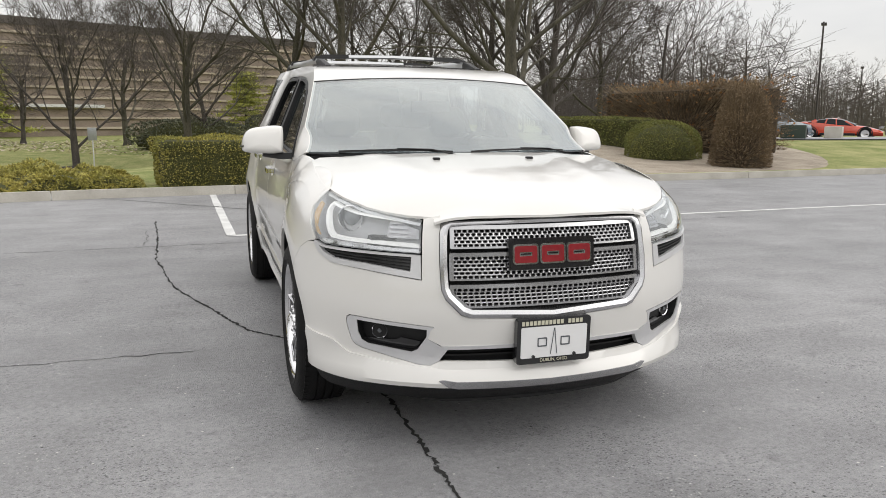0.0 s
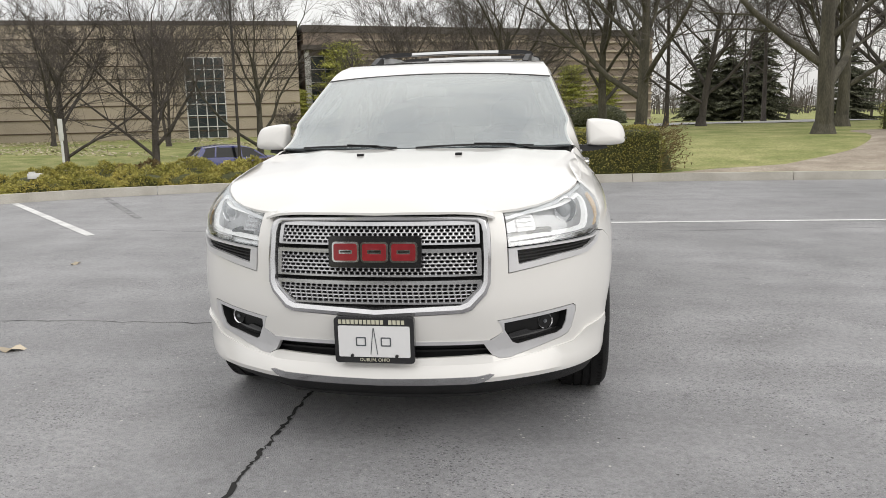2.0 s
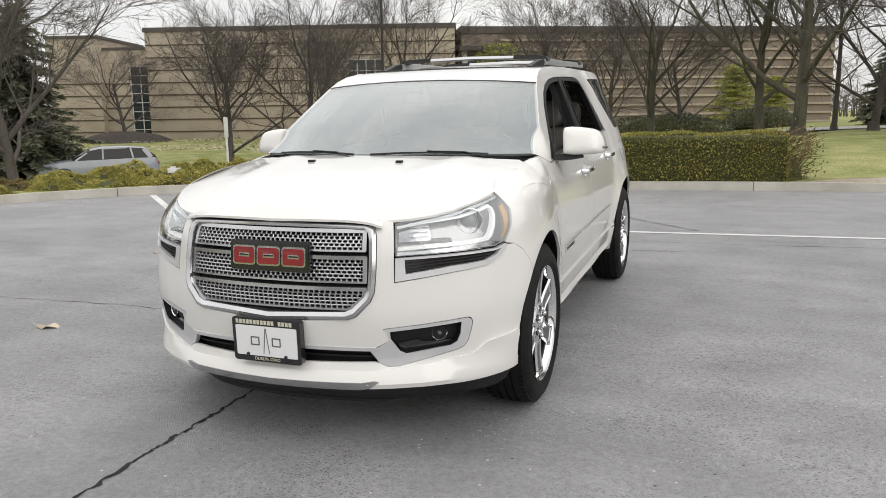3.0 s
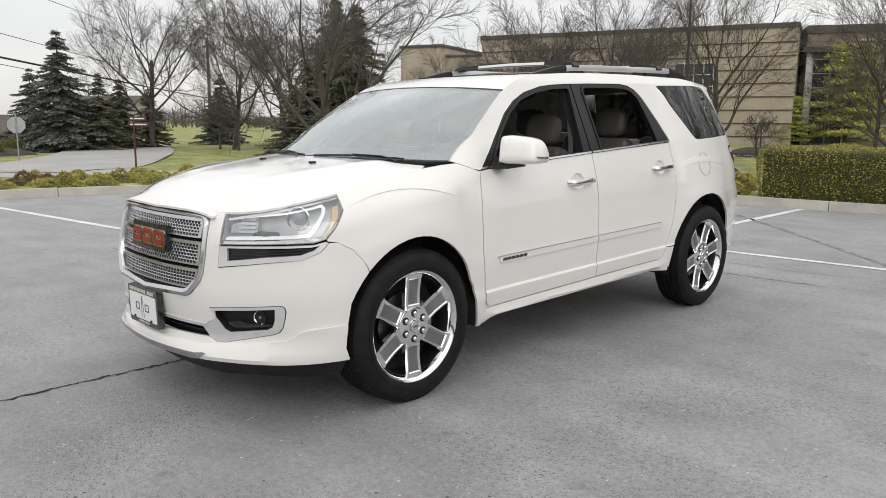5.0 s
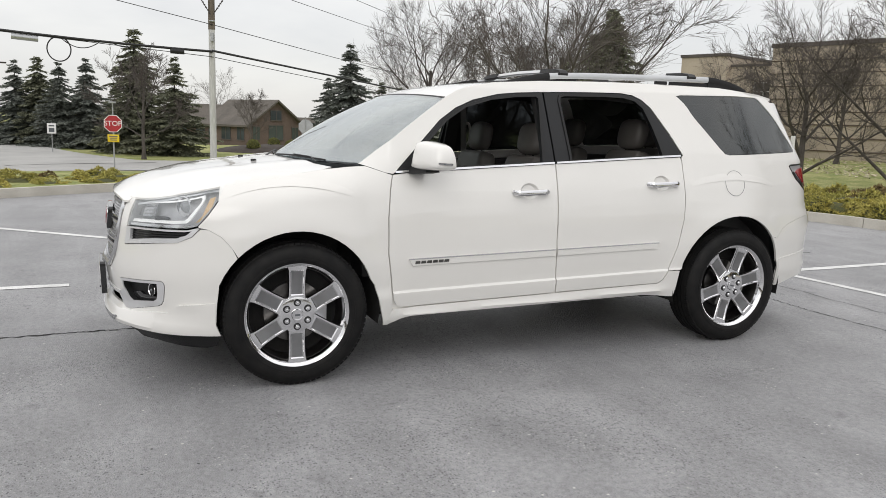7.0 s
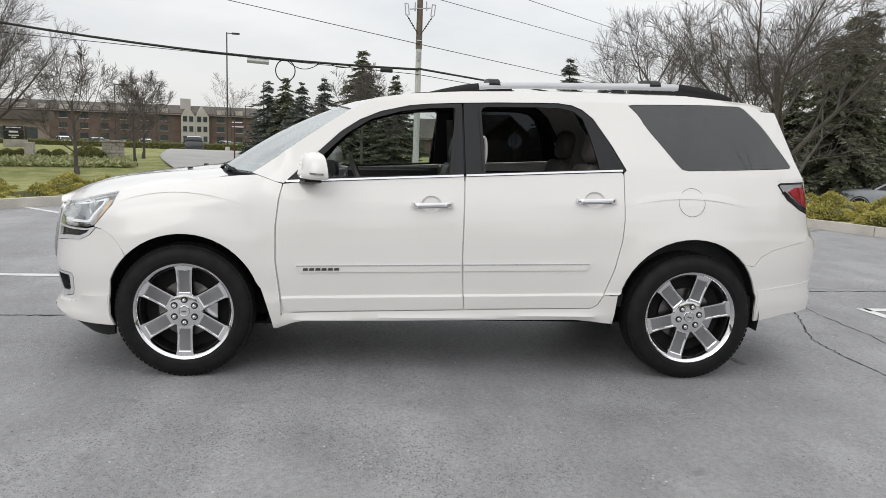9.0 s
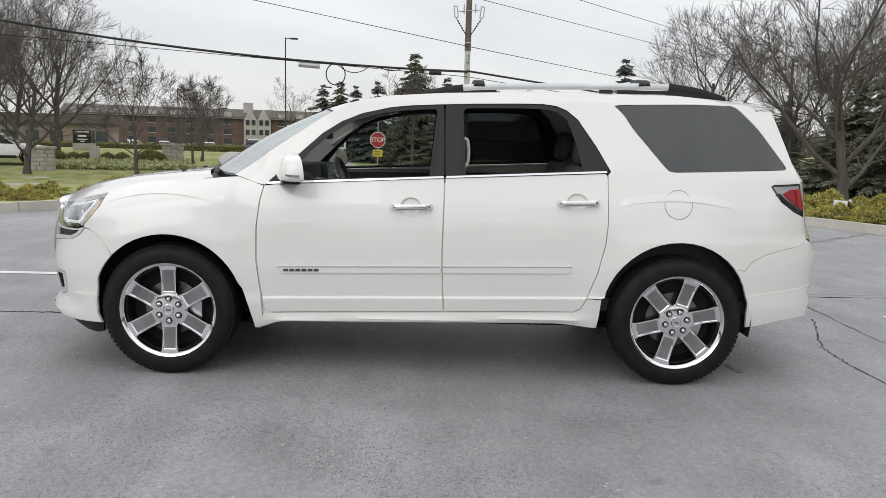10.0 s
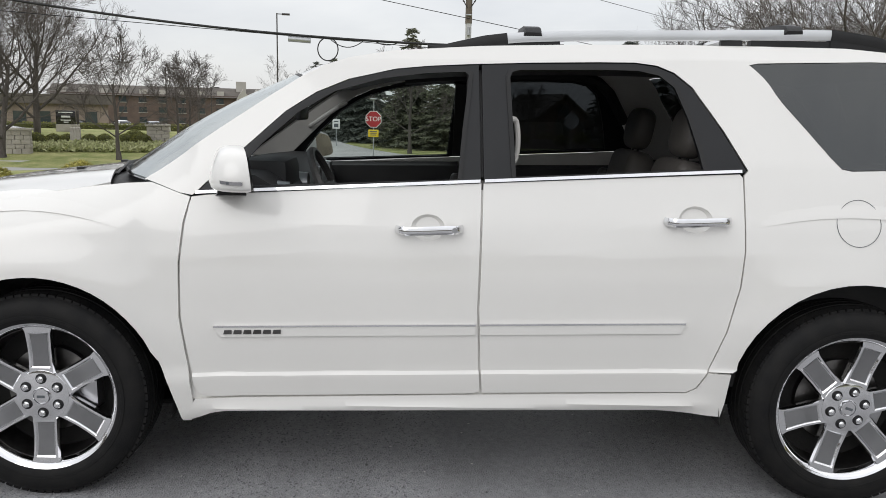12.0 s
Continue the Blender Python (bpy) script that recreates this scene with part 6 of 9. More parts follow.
# left-hand pillar linings and a seat belt
for s in (1, -1):
    bm = bmesh.new()
    sweep(bm, [body(uy(0.10), 1.22, 0.05) * 1.0, body(uy(0.10), 1.40, 0.05), body(uy(0.10), 1.62, 0.06)], [(-0.05, -0.02), (0.05, -0.02), (0.05, 0.02), (-0.05, 0.02)], up=(1, 0, 0))
    for v in bm.verts:
        v.co.x *= s
    part("pillar_lining", bm, M["cabin"], car)
    bm = bmesh.new()
    bm.free()
    bm = skins(S([(-1.08, 1.20), (-0.97, 1.288), (-0.85, 1.376), (-0.70, 1.480), (-0.575, 1.560), (-0.42, 1.622), (-0.34, 1.605), (-0.50, 1.535), (-0.62, 1.452), (-0.765, 1.315), (-0.90, 1.185)]), body, (s,), thick=0.02, cell=0.06, depth=0.050)
    part("pillar_lining", bm, M["trim"], car, "light grey pillar lining")
    # dark lining behind the door openings' upper edge
    bm = bmesh.new()
    sweep(bm, [body(uy(y), z + 0.008, 0.046) for y, z in FRAME_OUT[5:15]], ring_section(0.030, 8))
    for v in bm.verts:
        v.co.x *= s
    part("opening_lining", bm, M["cabin"], car)
    bm = bmesh.new()
    sweep(bm, [body(uy(y), z, d) for y, z, d in ((-0.755, 1.365, 0.07), (-0.745, 1.372, 0.105), (-0.68, 1.415, 0.115), (-0.59, 1.475, 0.115), (-0.55, 1.500, 0.07))], ring_section(0.012, 8))
    for v in bm.verts:
        v.co.x *= s
    part("grab_handle", bm, M["trim"], car, "pale grab handle")
    bm = bmesh.new()
    sweep(bm, smooth_line([(s * 0.72, 0.215, 1.445), (s * 0.70, 0.240, 1.435), (s * 0.695, 0.250, 1.36), (s * 0.70, 0.242, 1.29), (s * 0.72, 0.215, 1.275)], 4), ring_section(0.011, 8), up=(0, 1, 0))
    part("grab_handle", bm, M["trim"], car)
    bm = bmesh.new()
    p, q = body(uy(0.15), 1.56, 0.085), Vector((0.66, 0.20, 0.75))
    sweep(bm, [(s * p.x, p.y, p.z), (s * q.x, q.y, q.z)], [(-0.024, -0.001), (0.024, -0.001), (0.024, 0.001), (-0.024, 0.001)], up=(1, 0, 0))
    part("seat_belt", bm, M["liner"], car)


# ---- plants ----
M.update(
    bark=mat("grey_bark", (0.105, 0.092, 0.082), (0.062, 0.054, 0.048), scale=5, rough=0.95, bump=0.8, bscale=40, fine=0.3, stretch=(1, 1, 0.25)),
    twig=mat("dark_twigs", (0.078, 0.066, 0.059), (0.125, 0.108, 0.097), scale=2, rough=0.95, fine=0.2, bscale=20),
    bark_green=mat("mossy_bark", (0.105, 0.096, 0.070), (0.058, 0.053, 0.040), scale=4, rough=0.95, bump=0.8, bscale=40, fine=0.3, stretch=(1, 1, 0.25)),
    spruce=mat("spruce_needles", (0.112, 0.122, 0.080), (0.190, 0.195, 0.130), scale=1.2, rough=0.8, fine=0.3, bscale=12, piece=0.35),
    blue_spruce=mat("blue_spruce_needles", (0.105, 0.120, 0.104), (0.185, 0.198, 0.172), scale=1.2, rough=0.8, fine=0.3, bscale=12, piece=0.35),
    pine=mat("yellow_green_pine", (0.24, 0.265, 0.058), (0.44, 0.43, 0.105), scale=1.0, rough=0.8, fine=0.3, bscale=12, piece=0.3),
    hedge=mat("clipped_hedge_leaves", (0.190, 0.188, 0.040), (0.370, 0.315, 0.070), scale=1.6, rough=0.7, fine=0.25, bscale=20, piece=0.4),
    # solid cores inside the foliage: the shade between leaves is put into their colour
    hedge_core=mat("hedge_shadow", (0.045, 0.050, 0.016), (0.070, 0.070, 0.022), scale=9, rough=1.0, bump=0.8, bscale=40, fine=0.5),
    brown_core=mat("bush_inner_shadow", (0.050, 0.037, 0.024), (0.085, 0.062, 0.040), scale=9, rough=1.0, bump=0.8, bscale=40, fine=0.5),
    boxwood=mat("boxwood_leaves", (0.120, 0.135, 0.032), (0.220, 0.215, 0.052), scale=2.2, rough=0.7, fine=0.25, bscale=20, piece=0.35),
    juniper=mat("juniper_sprays", (0.285, 0.275, 0.066), (0.470, 0.405, 0.115), scale=0.9, rough=0.8, fine=0.3, bscale=14, piece=0.4),
    juniper_dry=mat("browned_juniper", (0.15, 0.105, 0.045), (0.20, 0.15, 0.06), scale=0.9, rough=0.9, fine=0.3, bscale=14, piece=0.35),
    brown_bush=mat("bare_brown_bush", (0.155, 0.112, 0.066), (0.24, 0.172, 0.10), scale=1.5, rough=0.9, fine=0.3, bscale=16, piece=0.4),
    red_leaf=mat("reddish_leaves", (0.26, 0.10, 0.03), (0.32, 0.17, 0.05), scale=3, rough=0.8, piece=0.4),
    leaf=mat("dry_leaves", (0.52, 0.46, 0.36), (0.38, 0.31, 0.22), scale=3, rough=0.9, piece=0.4),
)


class Rods:
    """Gathers tapered rods and small blades in plain lists."""

    def __init__(self):
        self.v, self.f = [], []

    def rod(self, pts, radii, sides):
        base = len(self.v)
        for i, p in enumerate(pts):
            a, b = pts[max(i - 1, 0)], pts[min(i + 1, len(pts) - 1)]
            d = (b - a).normalized()
            s = d.cross(Vector((0.3, 0.7, 0.64)))
            s = s.normalized() if s.length > 1e-4 else Vector((1, 0, 0))
            w = d.cross(s)
            for k in range(sides):
                t = 2 * math.pi * k / sides
                self.v.append(p + (s * math.cos(t) + w * math.sin(t)) * radii[i])
        for i in range(len(pts) - 1):
            for k in range(sides):
                j = (k + 1) % sides
                self.f.append((base + i * sides + k, base + i * sides + j, base + (i + 1) * sides + j, base + (i + 1) * sides + k))

    def blade(self, p, along_, across):
        b = len(self.v)
        self.v += [p - across, p + across, p + along_ + across * 0.35, p + along_ - across * 0.35]
        self.f.append((b, b + 1, b + 2, b + 3))

    def mesh(self, name, material, smooth=True):
        me = bpy.data.meshes.new(name)
        me.from_pydata(self.v, [], self.f)
        me.materials.append(material)
        if smooth:
            me.polygons.foreach_set("use_smooth", [True] * len(me.polygons))
        return me


def bare_tree(seed, height, trunk=0.20, fork=0.28, spread=0.62, twigs=7, limbs=11, forks=1, bark="bark", boughs=7, fat=1.0, lead=0.60, strong=(0.34, 0.54), steep=1.35):
    """A leafless tree whose stem breaks up into rising limbs: returns the meshes of its wood and of its twigs."""
    rg = random.Random(seed)
    wood, fine = Rods(), Rods()
    bend = (0.035, 0.14, 0.20, 0.22, 0.22)
    lift = (0.0, 0.09, 0.05, 0.02, 0.0)

    def grow(p, d, length, r, level):
        n = (6, 5, 4, 3, 2)[level]
        pts, rad = [p], [r]
        for i in range(n):
            d = (d + Vector((rg.gauss(0, bend[level]), rg.gauss(0, bend[level]), rg.gauss(0, bend[level]) * 0.7 + lift[level]))).normalized()
            pts.append(pts[-1] + d * length / n)
            rad.append(max(0.0050 * fat, r * (1 - (0.55 if level == 0 else 0.80) * (i + 1) / n)))
        if level < 4:
            (wood if level < 3 else fine).rod(pts, rad, (8, 6, 4, 3)[level])
        else:
            b = len(fine.v)
            w = d.cross(Vector((rg.gauss(0, 1), rg.gauss(0, 1), rg.gauss(0, 1)))).normalized()
            for q, k in zip(pts, (1.0, 0.8, 0.45)):
                fine.v += [q - w * 0.0068 * fat * k, q + w * 0.0068 * fat * k]
            fine.f += [(b, b + 1, b + 3, b + 2), (b + 2, b + 3, b + 5, b + 4)]
        return pts, rad

    def at(pts, rad, t):
        x = t * (len(pts) - 1)
        i = min(int(x), len(pts) - 2)
        return pts[i].lerp(pts[i + 1], x - i), rad[i] + (rad[i + 1] - rad[i]) * (x - i), (pts[i + 1] - pts[i]).normalized()

    def crown(p, r, d, length, level):
        pts, rad = grow(p, d, length, r, level)
        if level >= 4:
            return
        count = (limbs, boughs, boughs, twigs)[level]
        for k in range(count):
            t = (fork + (1 - fork) * (k + rg.random() * 0.7) / count) if level == 0 else 0.18 + 0.82 * (k + rg.random()) / count
            q, rr, dd = at(pts, rad, min(0.99, t))
            if level == 0:
                s = (t - fork) / (1 - fork)
                az = k * 2.4 + rg.uniform(-0.5, 0.5)
                tilt = min(steep, spread * rg.uniform(0.8, 1.25) * (1.30 - 0.75 * s))
                nd = Vector((math.cos(az) * math.sin(tilt), math.sin(az) * math.sin(tilt), math.cos(tilt)))
                ln = height * rg.uniform(0.44, 0.56) * (1.08 - 0.38 * s)
                r2 = rr * rg.uniform(*strong)
            else:
                a = dd.cross(Vector((rg.gauss(0, 1), rg.gauss(0, 1), rg.gauss(0, 1)))).normalized()
                ang = rg.uniform(0.40, 0.95) if level == 1 else rg.uniform(0.28, 0.75)
                nd = (dd * math.cos(ang) + a * math.sin(ang) + Vector((0, 0, 0.10))).normalized()
                ln = length * (rg.uniform(0.40, 0.62) if level == 1 else rg.uniform(0.48, 0.80)) * (1.12 - 0.5 * t)
                r2 = rr * rg.uniform(0.40, 0.58)
            crown(q, max(0.0062 * fat, r2), nd, ln, level + 1)

    for f in range(forks):
        lean = Vector((rg.uniform(-1, 1), rg.uniform(-1, 1), 0)) * (0.05 if forks == 1 else 0.22)
        crown(Vector((lean.x * 0.2, lean.y * 0.2, -0.15)), trunk * (1 if forks == 1 else 0.75), (Vector((0, 0, 1)) + lean).normalized(), height * lead, 0)
    # swelling at the foot
    wood.rod([Vector((0, 0, -0.2)), Vector((0, 0, 0.05)), Vector((0, 0, 0.35))], [trunk * 1.75, trunk * 1.35, trunk * 0.98], 9)
    return wood.mesh("trunk", M[bark]), fine.mesh("crown", M["twig"])


def plant(name, meshes, label, category, x, y, turn=0.0, size=1.0, group="", z=None, names=("trunk", "crown")):
    ob = new(name)
    ob.matrix_world = Matrix.Translation((x, y, land(x, y) if z is None else z)) @ Matrix.Rotation(radians(turn), 4, "Z") @ Matrix.Scale(size, 4)
    for nm, me in zip(names, meshes):
        p = new(nm, me)
        p.parent = ob
    return tagged(ob, label, category, group)


def conifer(seed, height, width, material, droop=0.35, levels=26, gap=0.06, ragged=0.25):
    """Whorls of drooping boughs, each dressed with short needle sprays."""
    rg = random.Random(seed)
    wood, leaf = Rods(), Rods()
    wood.rod([Vector((0, 0, -0.2)), Vector((0, 0, height * 0.5)), Vector((0, 0, height))], [0.022 * height, 0.013 * height, 0.004], 7)
    for i in range(levels):
        t = gap + (1 - gap) * (i + 1.2 * rg.random()) / (levels + 0.3)
        R = 1.75 * width * (1 - t) ** 0.85 * rg.uniform(1 - ragged, 1 + ragged * 0.6) + 0.06
        n = max(5, int(10 * (1 - t) + 5))
        a0 = rg.random() * 6.3
        for k in range(n):
            a = a0 + 2 * math.pi * k / n + rg.gauss(0, 0.2)
            z = (t + rg.uniform(-0.5, 0.5) / levels) * height
            r = R * rg.uniform(0.62, 1.12)
            out = Vector((math.cos(a), math.sin(a), 0))
            side = out.cross(Vector((0, 0, 1)))
            root = Vector((0, 0, z + 0.02))
            tip = root + out * r + Vector((0, 0, -droop * r * rg.uniform(0.7, 1.1)))
            mid = root.lerp(tip, 0.6) + Vector((0, 0, -0.06 * r))
            wood.rod([root, mid, tip], [0.014, 0.009, 0.003], 3)
            m = max(5, int(r / 0.060))
            s0 = height / 7.5
            for j in range(m):
                f = (j + 0.6 * rg.random() + 0.2) / m
                q = root.lerp(mid, f / 0.6) if f < 0.6 else mid.lerp(tip, (f - 0.6) / 0.4)
                for b in (-1, -0.45, 0.1, 0.5, 1):
                    d = (out * rg.uniform(0.2, 0.9) + side * b * rg.uniform(0.6, 1.1) + Vector((0, 0, rg.uniform(-0.60, 0.22)))).normalized()
                    leaf.blade(q + side * b * rg.uniform(0, 0.10) * r, d * s0 * rg.uniform(0.12, 0.30), d.cross(Vector((rg.gauss(0, 1), rg.gauss(0, 1), rg.gauss(0, 1)))).normalized() * s0 * 0.045)
    return wood.mesh("trunk", M["bark"]), leaf.mesh("crown", M[material], smooth=False)


def clump_pine(seed, height, width):
    """A pine with flat, separate cushions of yellow-green needles."""
    rg = random.Random(seed)
    wood, leaf = Rods(), Rods()
    wood.rod([Vector((0, 0, -0.2)), Vector((0.1, 0, height * 0.5)), Vector((0, 0.1, height * 0.95))], [0.16, 0.10, 0.03], 7)
    for i in range(34):
        t = 0.07 + 0.90 * i / 34
        a = i * 2.4 + rg.random()
        r = width * (1.05 - t) * rg.uniform(0.5, 1.05)
        c = Vector((math.cos(a) * r, math.sin(a) * r, t * height))
        wood.rod([Vector((0, 0, t * height - 0.3)), c], [0.04, 0.015], 4)
        for _ in range(330):
            q = c + Vector((rg.gauss(0, 0.56), rg.gauss(0, 0.56), rg.gauss(0, 0.085))) * (width / 3.0)
            d = Vector((rg.gauss(0, 1), rg.gauss(0, 1), rg.uniform(0, 1.2))).normalized()
            leaf.blade(q, d * 0.30, d.cross(Vector((rg.gauss(0, 1), rg.gauss(0, 1), 0.3))).normalized() * 0.05)
    return wood.mesh("trunk", M["bark"]), leaf.mesh("crown", M["pine"], smooth=False)


def leafy_shell(seed, shape, count, size, spike=0.3, box_=False):
    """Leaves set over a form. shape(a, b): a place on it and its outward direction, for a and b in 0..1."""
    rg = random.Random(seed)
    out = Rods()
    for _ in range(count):
        p, n = shape(rg.random(), rg.random(), rg)
        n = Vector(n).normalized()
        d = (n + Vector((rg.gauss(0, 1), rg.gauss(0, 1), rg.gauss(0, 0.8))) * (1 - spike)).normalized()
        s = size * rg.uniform(0.6, 1.35)
        out.blade(Vector(p) + n * rg.uniform(-0.6, 0.5) * size, d * s, d.cross(Vector((rg.gauss(0, 1), rg.gauss(0, 1), rg.gauss(0, 1)))).normalized() * s * 0.36)
    return out


def box_form(lx, ly, h, lump=0.04):
    areas = [lx * ly, 2 * lx * h, 2 * ly * h]

    def f(a, b, rg):
        k = rg.random() * sum(areas)
        if k < areas[0]:
            p, n = ((a - 0.5) * lx, (b - 0.5) * ly, h), (0, 0, 1)
        elif k < areas[0] + areas[1]:
            s = rg.choice((-1, 1))
            p, n = ((a - 0.5) * lx, s * ly / 2, b * h), (0, s, 0.1)
        else:
            s = rg.choice((-1, 1))
            p, n = (s * lx / 2, (a - 0.5) * ly, b * h), (s, 0, 0.1)
        w = 1 + lump * noise.noise(Vector(p) * 1.7) * 2
        # rounded shoulders
        q = Vector(p)
        ex = max(0, abs(q.x) / (lx / 2) - 0.9) + max(0, abs(q.y) / (ly / 2) - 0.85)
        if q.z > h * 0.8:
            q.z -= ex * h * 0.55
        return (q.x * w, q.y * w, q.z * w), n
    return f


def dome_form(rx, ry, h, lump=0.08, low=0.0, full=2.6):
    def f(a, b, rg):
        t = 2 * math.pi * a
        z = low + (1 - low) * b
        r = (1 - z ** full) ** 0.5
        w = 1 + lump * 2 * noise.noise(Vector((math.cos(t) * 1.3 * r, math.sin(t) * 1.3 * r, z * 1.3)) * 1.4 + Vector((rx, 0, h)))
        return (rx * r * math.cos(t) * w, ry * r * math.sin(t) * w, h * z * w), (math.cos(t) * r, math.sin(t) * r, 0.15 + z ** 2)
    return f


def core_mesh(form, bm_kind, dims, material):
    bm = bmesh.new()
    if bm_kind == "box":
        box(bm, (-dims[0] / 2 + 0.05, -dims[1] / 2 + 0.05, -0.1), (dims[0] / 2 - 0.05, dims[1] / 2 - 0.05, dims[2] - 0.05), 0.08)
    else:
        bmesh.ops.create_uvsphere(bm, u_segments=20, v_segments=12, radius=1.0)
        for v in bm.verts:
            z = max(-0.1, v.co.z)
            v.co = Vector((v.co.x * dims[0] * 0.93, v.co.y * dims[1] * 0.93, z * dims[2] * 0.93))
    me = bpy.data.meshes.new("core")
    bm.to_mesh(me)
    bm.free()
    me.materials.append(material)
    return me


def shrub(name, label, category, x, y, core, leaves, turn=0.0, size=1.0, group="", z=None):
    return plant(name, (core, leaves), label, category, x, y, turn, size, group, z, ("core", "foliage"))


# hedges and shrubs beside the lot
hl = leafy_shell(11, box_form(4.9, 1.15, 0.87), 24000, 0.029, 0.35).mesh("foliage", M["hedge"], False)
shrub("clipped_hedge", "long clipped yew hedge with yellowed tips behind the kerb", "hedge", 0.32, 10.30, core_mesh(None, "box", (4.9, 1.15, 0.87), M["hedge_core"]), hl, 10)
end_ = Rods()
rg = random.Random(5)
for _ in range(260):
    p = Vector((rg.uniform(-0.3, 0.35), rg.gauss(0, 0.32), rg.uniform(0.0, 0.75)))
    d = Vector((rg.uniform(0.2, 1), rg.gauss(0, 0.6), rg.uniform(0.0, 0.9))).normalized()
    end_.rod([p, p + d * rg.uniform(0.2, 0.5)], [0.006, 0.002], 3)
    for _ in range(3):
        end_.blade(p + d * rg.uniform(0.1, 0.45), Vector((rg.gauss(0, 1), rg.gauss(0, 1), rg.gauss(0, 1))).normalized() * 0.05, Vector((rg.gauss(0, 1), rg.gauss(0, 1), rg.gauss(0, 1))).normalized() * 0.016)
shrub("loose_shrub", "loose twiggy shrub with yellow-brown leaves beside the hedge", "shrub", 2.75, 10.74, core_mesh(None, "dome", (0.35, 0.4, 0.6), M["hedge_core"]), end_.mesh("foliage", M["juniper_dry"], False))

jun = []
for k in range(5):
    rj = random.Random(40 + k)
    R = Rods()
    for _ in range(2600):
        a, r = rj.random() * 6.283, math.sqrt(rj.random())
        h = 0.34 * (1 - r * r) ** 0.6 * (0.72 + 0.9 * noise.noise(Vector((math.cos(a) * r * 2, math.sin(a) * r * 2, k * 3.1))))
        p = Vector((math.cos(a) * r * 0.80, math.sin(a) * r * 0.62, max(0.02, h)))
        d = Vector((math.cos(a) * (0.3 + r), math.sin(a) * (0.3 + r), rj.uniform(0.25, 0.9))) + Vector((rj.gauss(0, 0.6), rj.gauss(0, 0.6), rj.gauss(0, 0.2)))
        d.normalize()
        for _ in range(2):
            e = (d + Vector((rj.gauss(0, 0.35), rj.gauss(0, 0.35), rj.gauss(0, 0.25)))).normalized()
            R.blade(p, e * rj.uniform(0.030, 0.080), e.cross(Vector((rj.gauss(0, 1), rj.gauss(0, 1), rj.gauss(0, 1)))).normalized() * 0.011)
    jun.append(R)
jun_green = [r.mesh("foliage", M["juniper"], False) for r in jun]
jun_brown = [r.mesh("foliage", M["juniper_dry"], False) for r in jun[:2]]
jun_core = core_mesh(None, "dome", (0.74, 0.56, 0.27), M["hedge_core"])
rg = random.Random(9)
line = [p for p in KERB if -60 < p[1] < 9.3 and p[0] < -2.3 and p[1] > -12]
dd = [0.0]
for p, q in zip(line, line[1:]):
    dd.append(dd[-1] + math.dist(p, q))
s0 = 0.3
while s0 < dd[-1] - 0.3:
    for row, off in enumerate((0.66, 1.45, 2.25)):
        s = s0 + rg.uniform(-0.25, 0.25)
        i = min(len(line) - 2, max(0, int(np.searchsorted(dd, s)) - 1))
        (ax, ay), (bx, by) = line[i], line[i + 1]
        k = math.hypot(bx - ax, by - ay)
        t = (s - dd[i]) / k
        nx, ny = (by - ay) / k, -(bx - ax) / k
        o = off + rg.uniform(-0.12, 0.12)
        x, y = ax + (bx - ax) * t + nx * o, ay + (by - ay) * t + ny * o
        brown = rg.random() < 0.10
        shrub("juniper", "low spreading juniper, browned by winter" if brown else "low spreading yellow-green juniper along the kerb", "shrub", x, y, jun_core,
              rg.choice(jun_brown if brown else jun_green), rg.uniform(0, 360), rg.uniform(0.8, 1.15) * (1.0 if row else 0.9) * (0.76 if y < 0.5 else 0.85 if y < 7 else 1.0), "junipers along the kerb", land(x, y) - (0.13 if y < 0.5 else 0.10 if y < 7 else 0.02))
    s0 += 0.86

# mulched bed in the east
bm = bmesh.new()
ring = smooth_line([(2.9, 10.15), (4.4, 10.28), (7.0, 10.38), (10.0, 10.6), (13.5, 10.95), (15.5, 12.2), (17.5, 15.0), (18.2, 19.5), (15.5, 22.0), (12.0, 21.8), (9.9, 20.5), (9.4, 17.5), (8.0, 14.6), (6.2, 12.5), (4.9, 11.2), (3.6, 10.5), (2.9, 10.15)], 4)[:-1]
N = len(ring)
cv = bm.verts.new((11.5, 14.6, land(11.5, 14.6) + 0.03))
rows = []
for k in (0.15, 0.3, 0.45, 0.6, 0.75, 0.88, 1.0):
    rows.append([bm.verts.new((11.5 + (x - 11.5) * k, 14.6 + (y - 14.6) * k, land(11.5 + (x - 11.5) * k, 14.6 + (y - 14.6) * k) + (0.035 if k < 1 else 0.0))) for x, y in ring])
for i in range(N):
    j = (i + 1) % N
    bm.faces.new((cv, rows[0][i], rows[0][j]))
    for a, b in zip(rows, rows[1:]):
        bm.faces.new((a[i], b[i], b[j], a[j]))
tagged(link_bm("mulch_bed", bm, M["mulch"]), "brown bark mulch bed under the shrubs", "mulch", kind="structure")
bx = leafy_shell(21, dome_form(1.12, 1.0, 1.05, 0.03, full=4.0), 14000, 0.030, 0.4).mesh("foliage", M["boxwood"], False)
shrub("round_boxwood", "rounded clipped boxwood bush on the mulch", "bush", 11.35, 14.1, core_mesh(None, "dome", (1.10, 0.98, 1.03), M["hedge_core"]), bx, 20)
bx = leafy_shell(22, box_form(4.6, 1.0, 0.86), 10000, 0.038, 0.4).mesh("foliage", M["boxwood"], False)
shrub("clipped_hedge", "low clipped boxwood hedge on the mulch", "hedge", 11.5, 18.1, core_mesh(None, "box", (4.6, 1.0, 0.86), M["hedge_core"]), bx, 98)


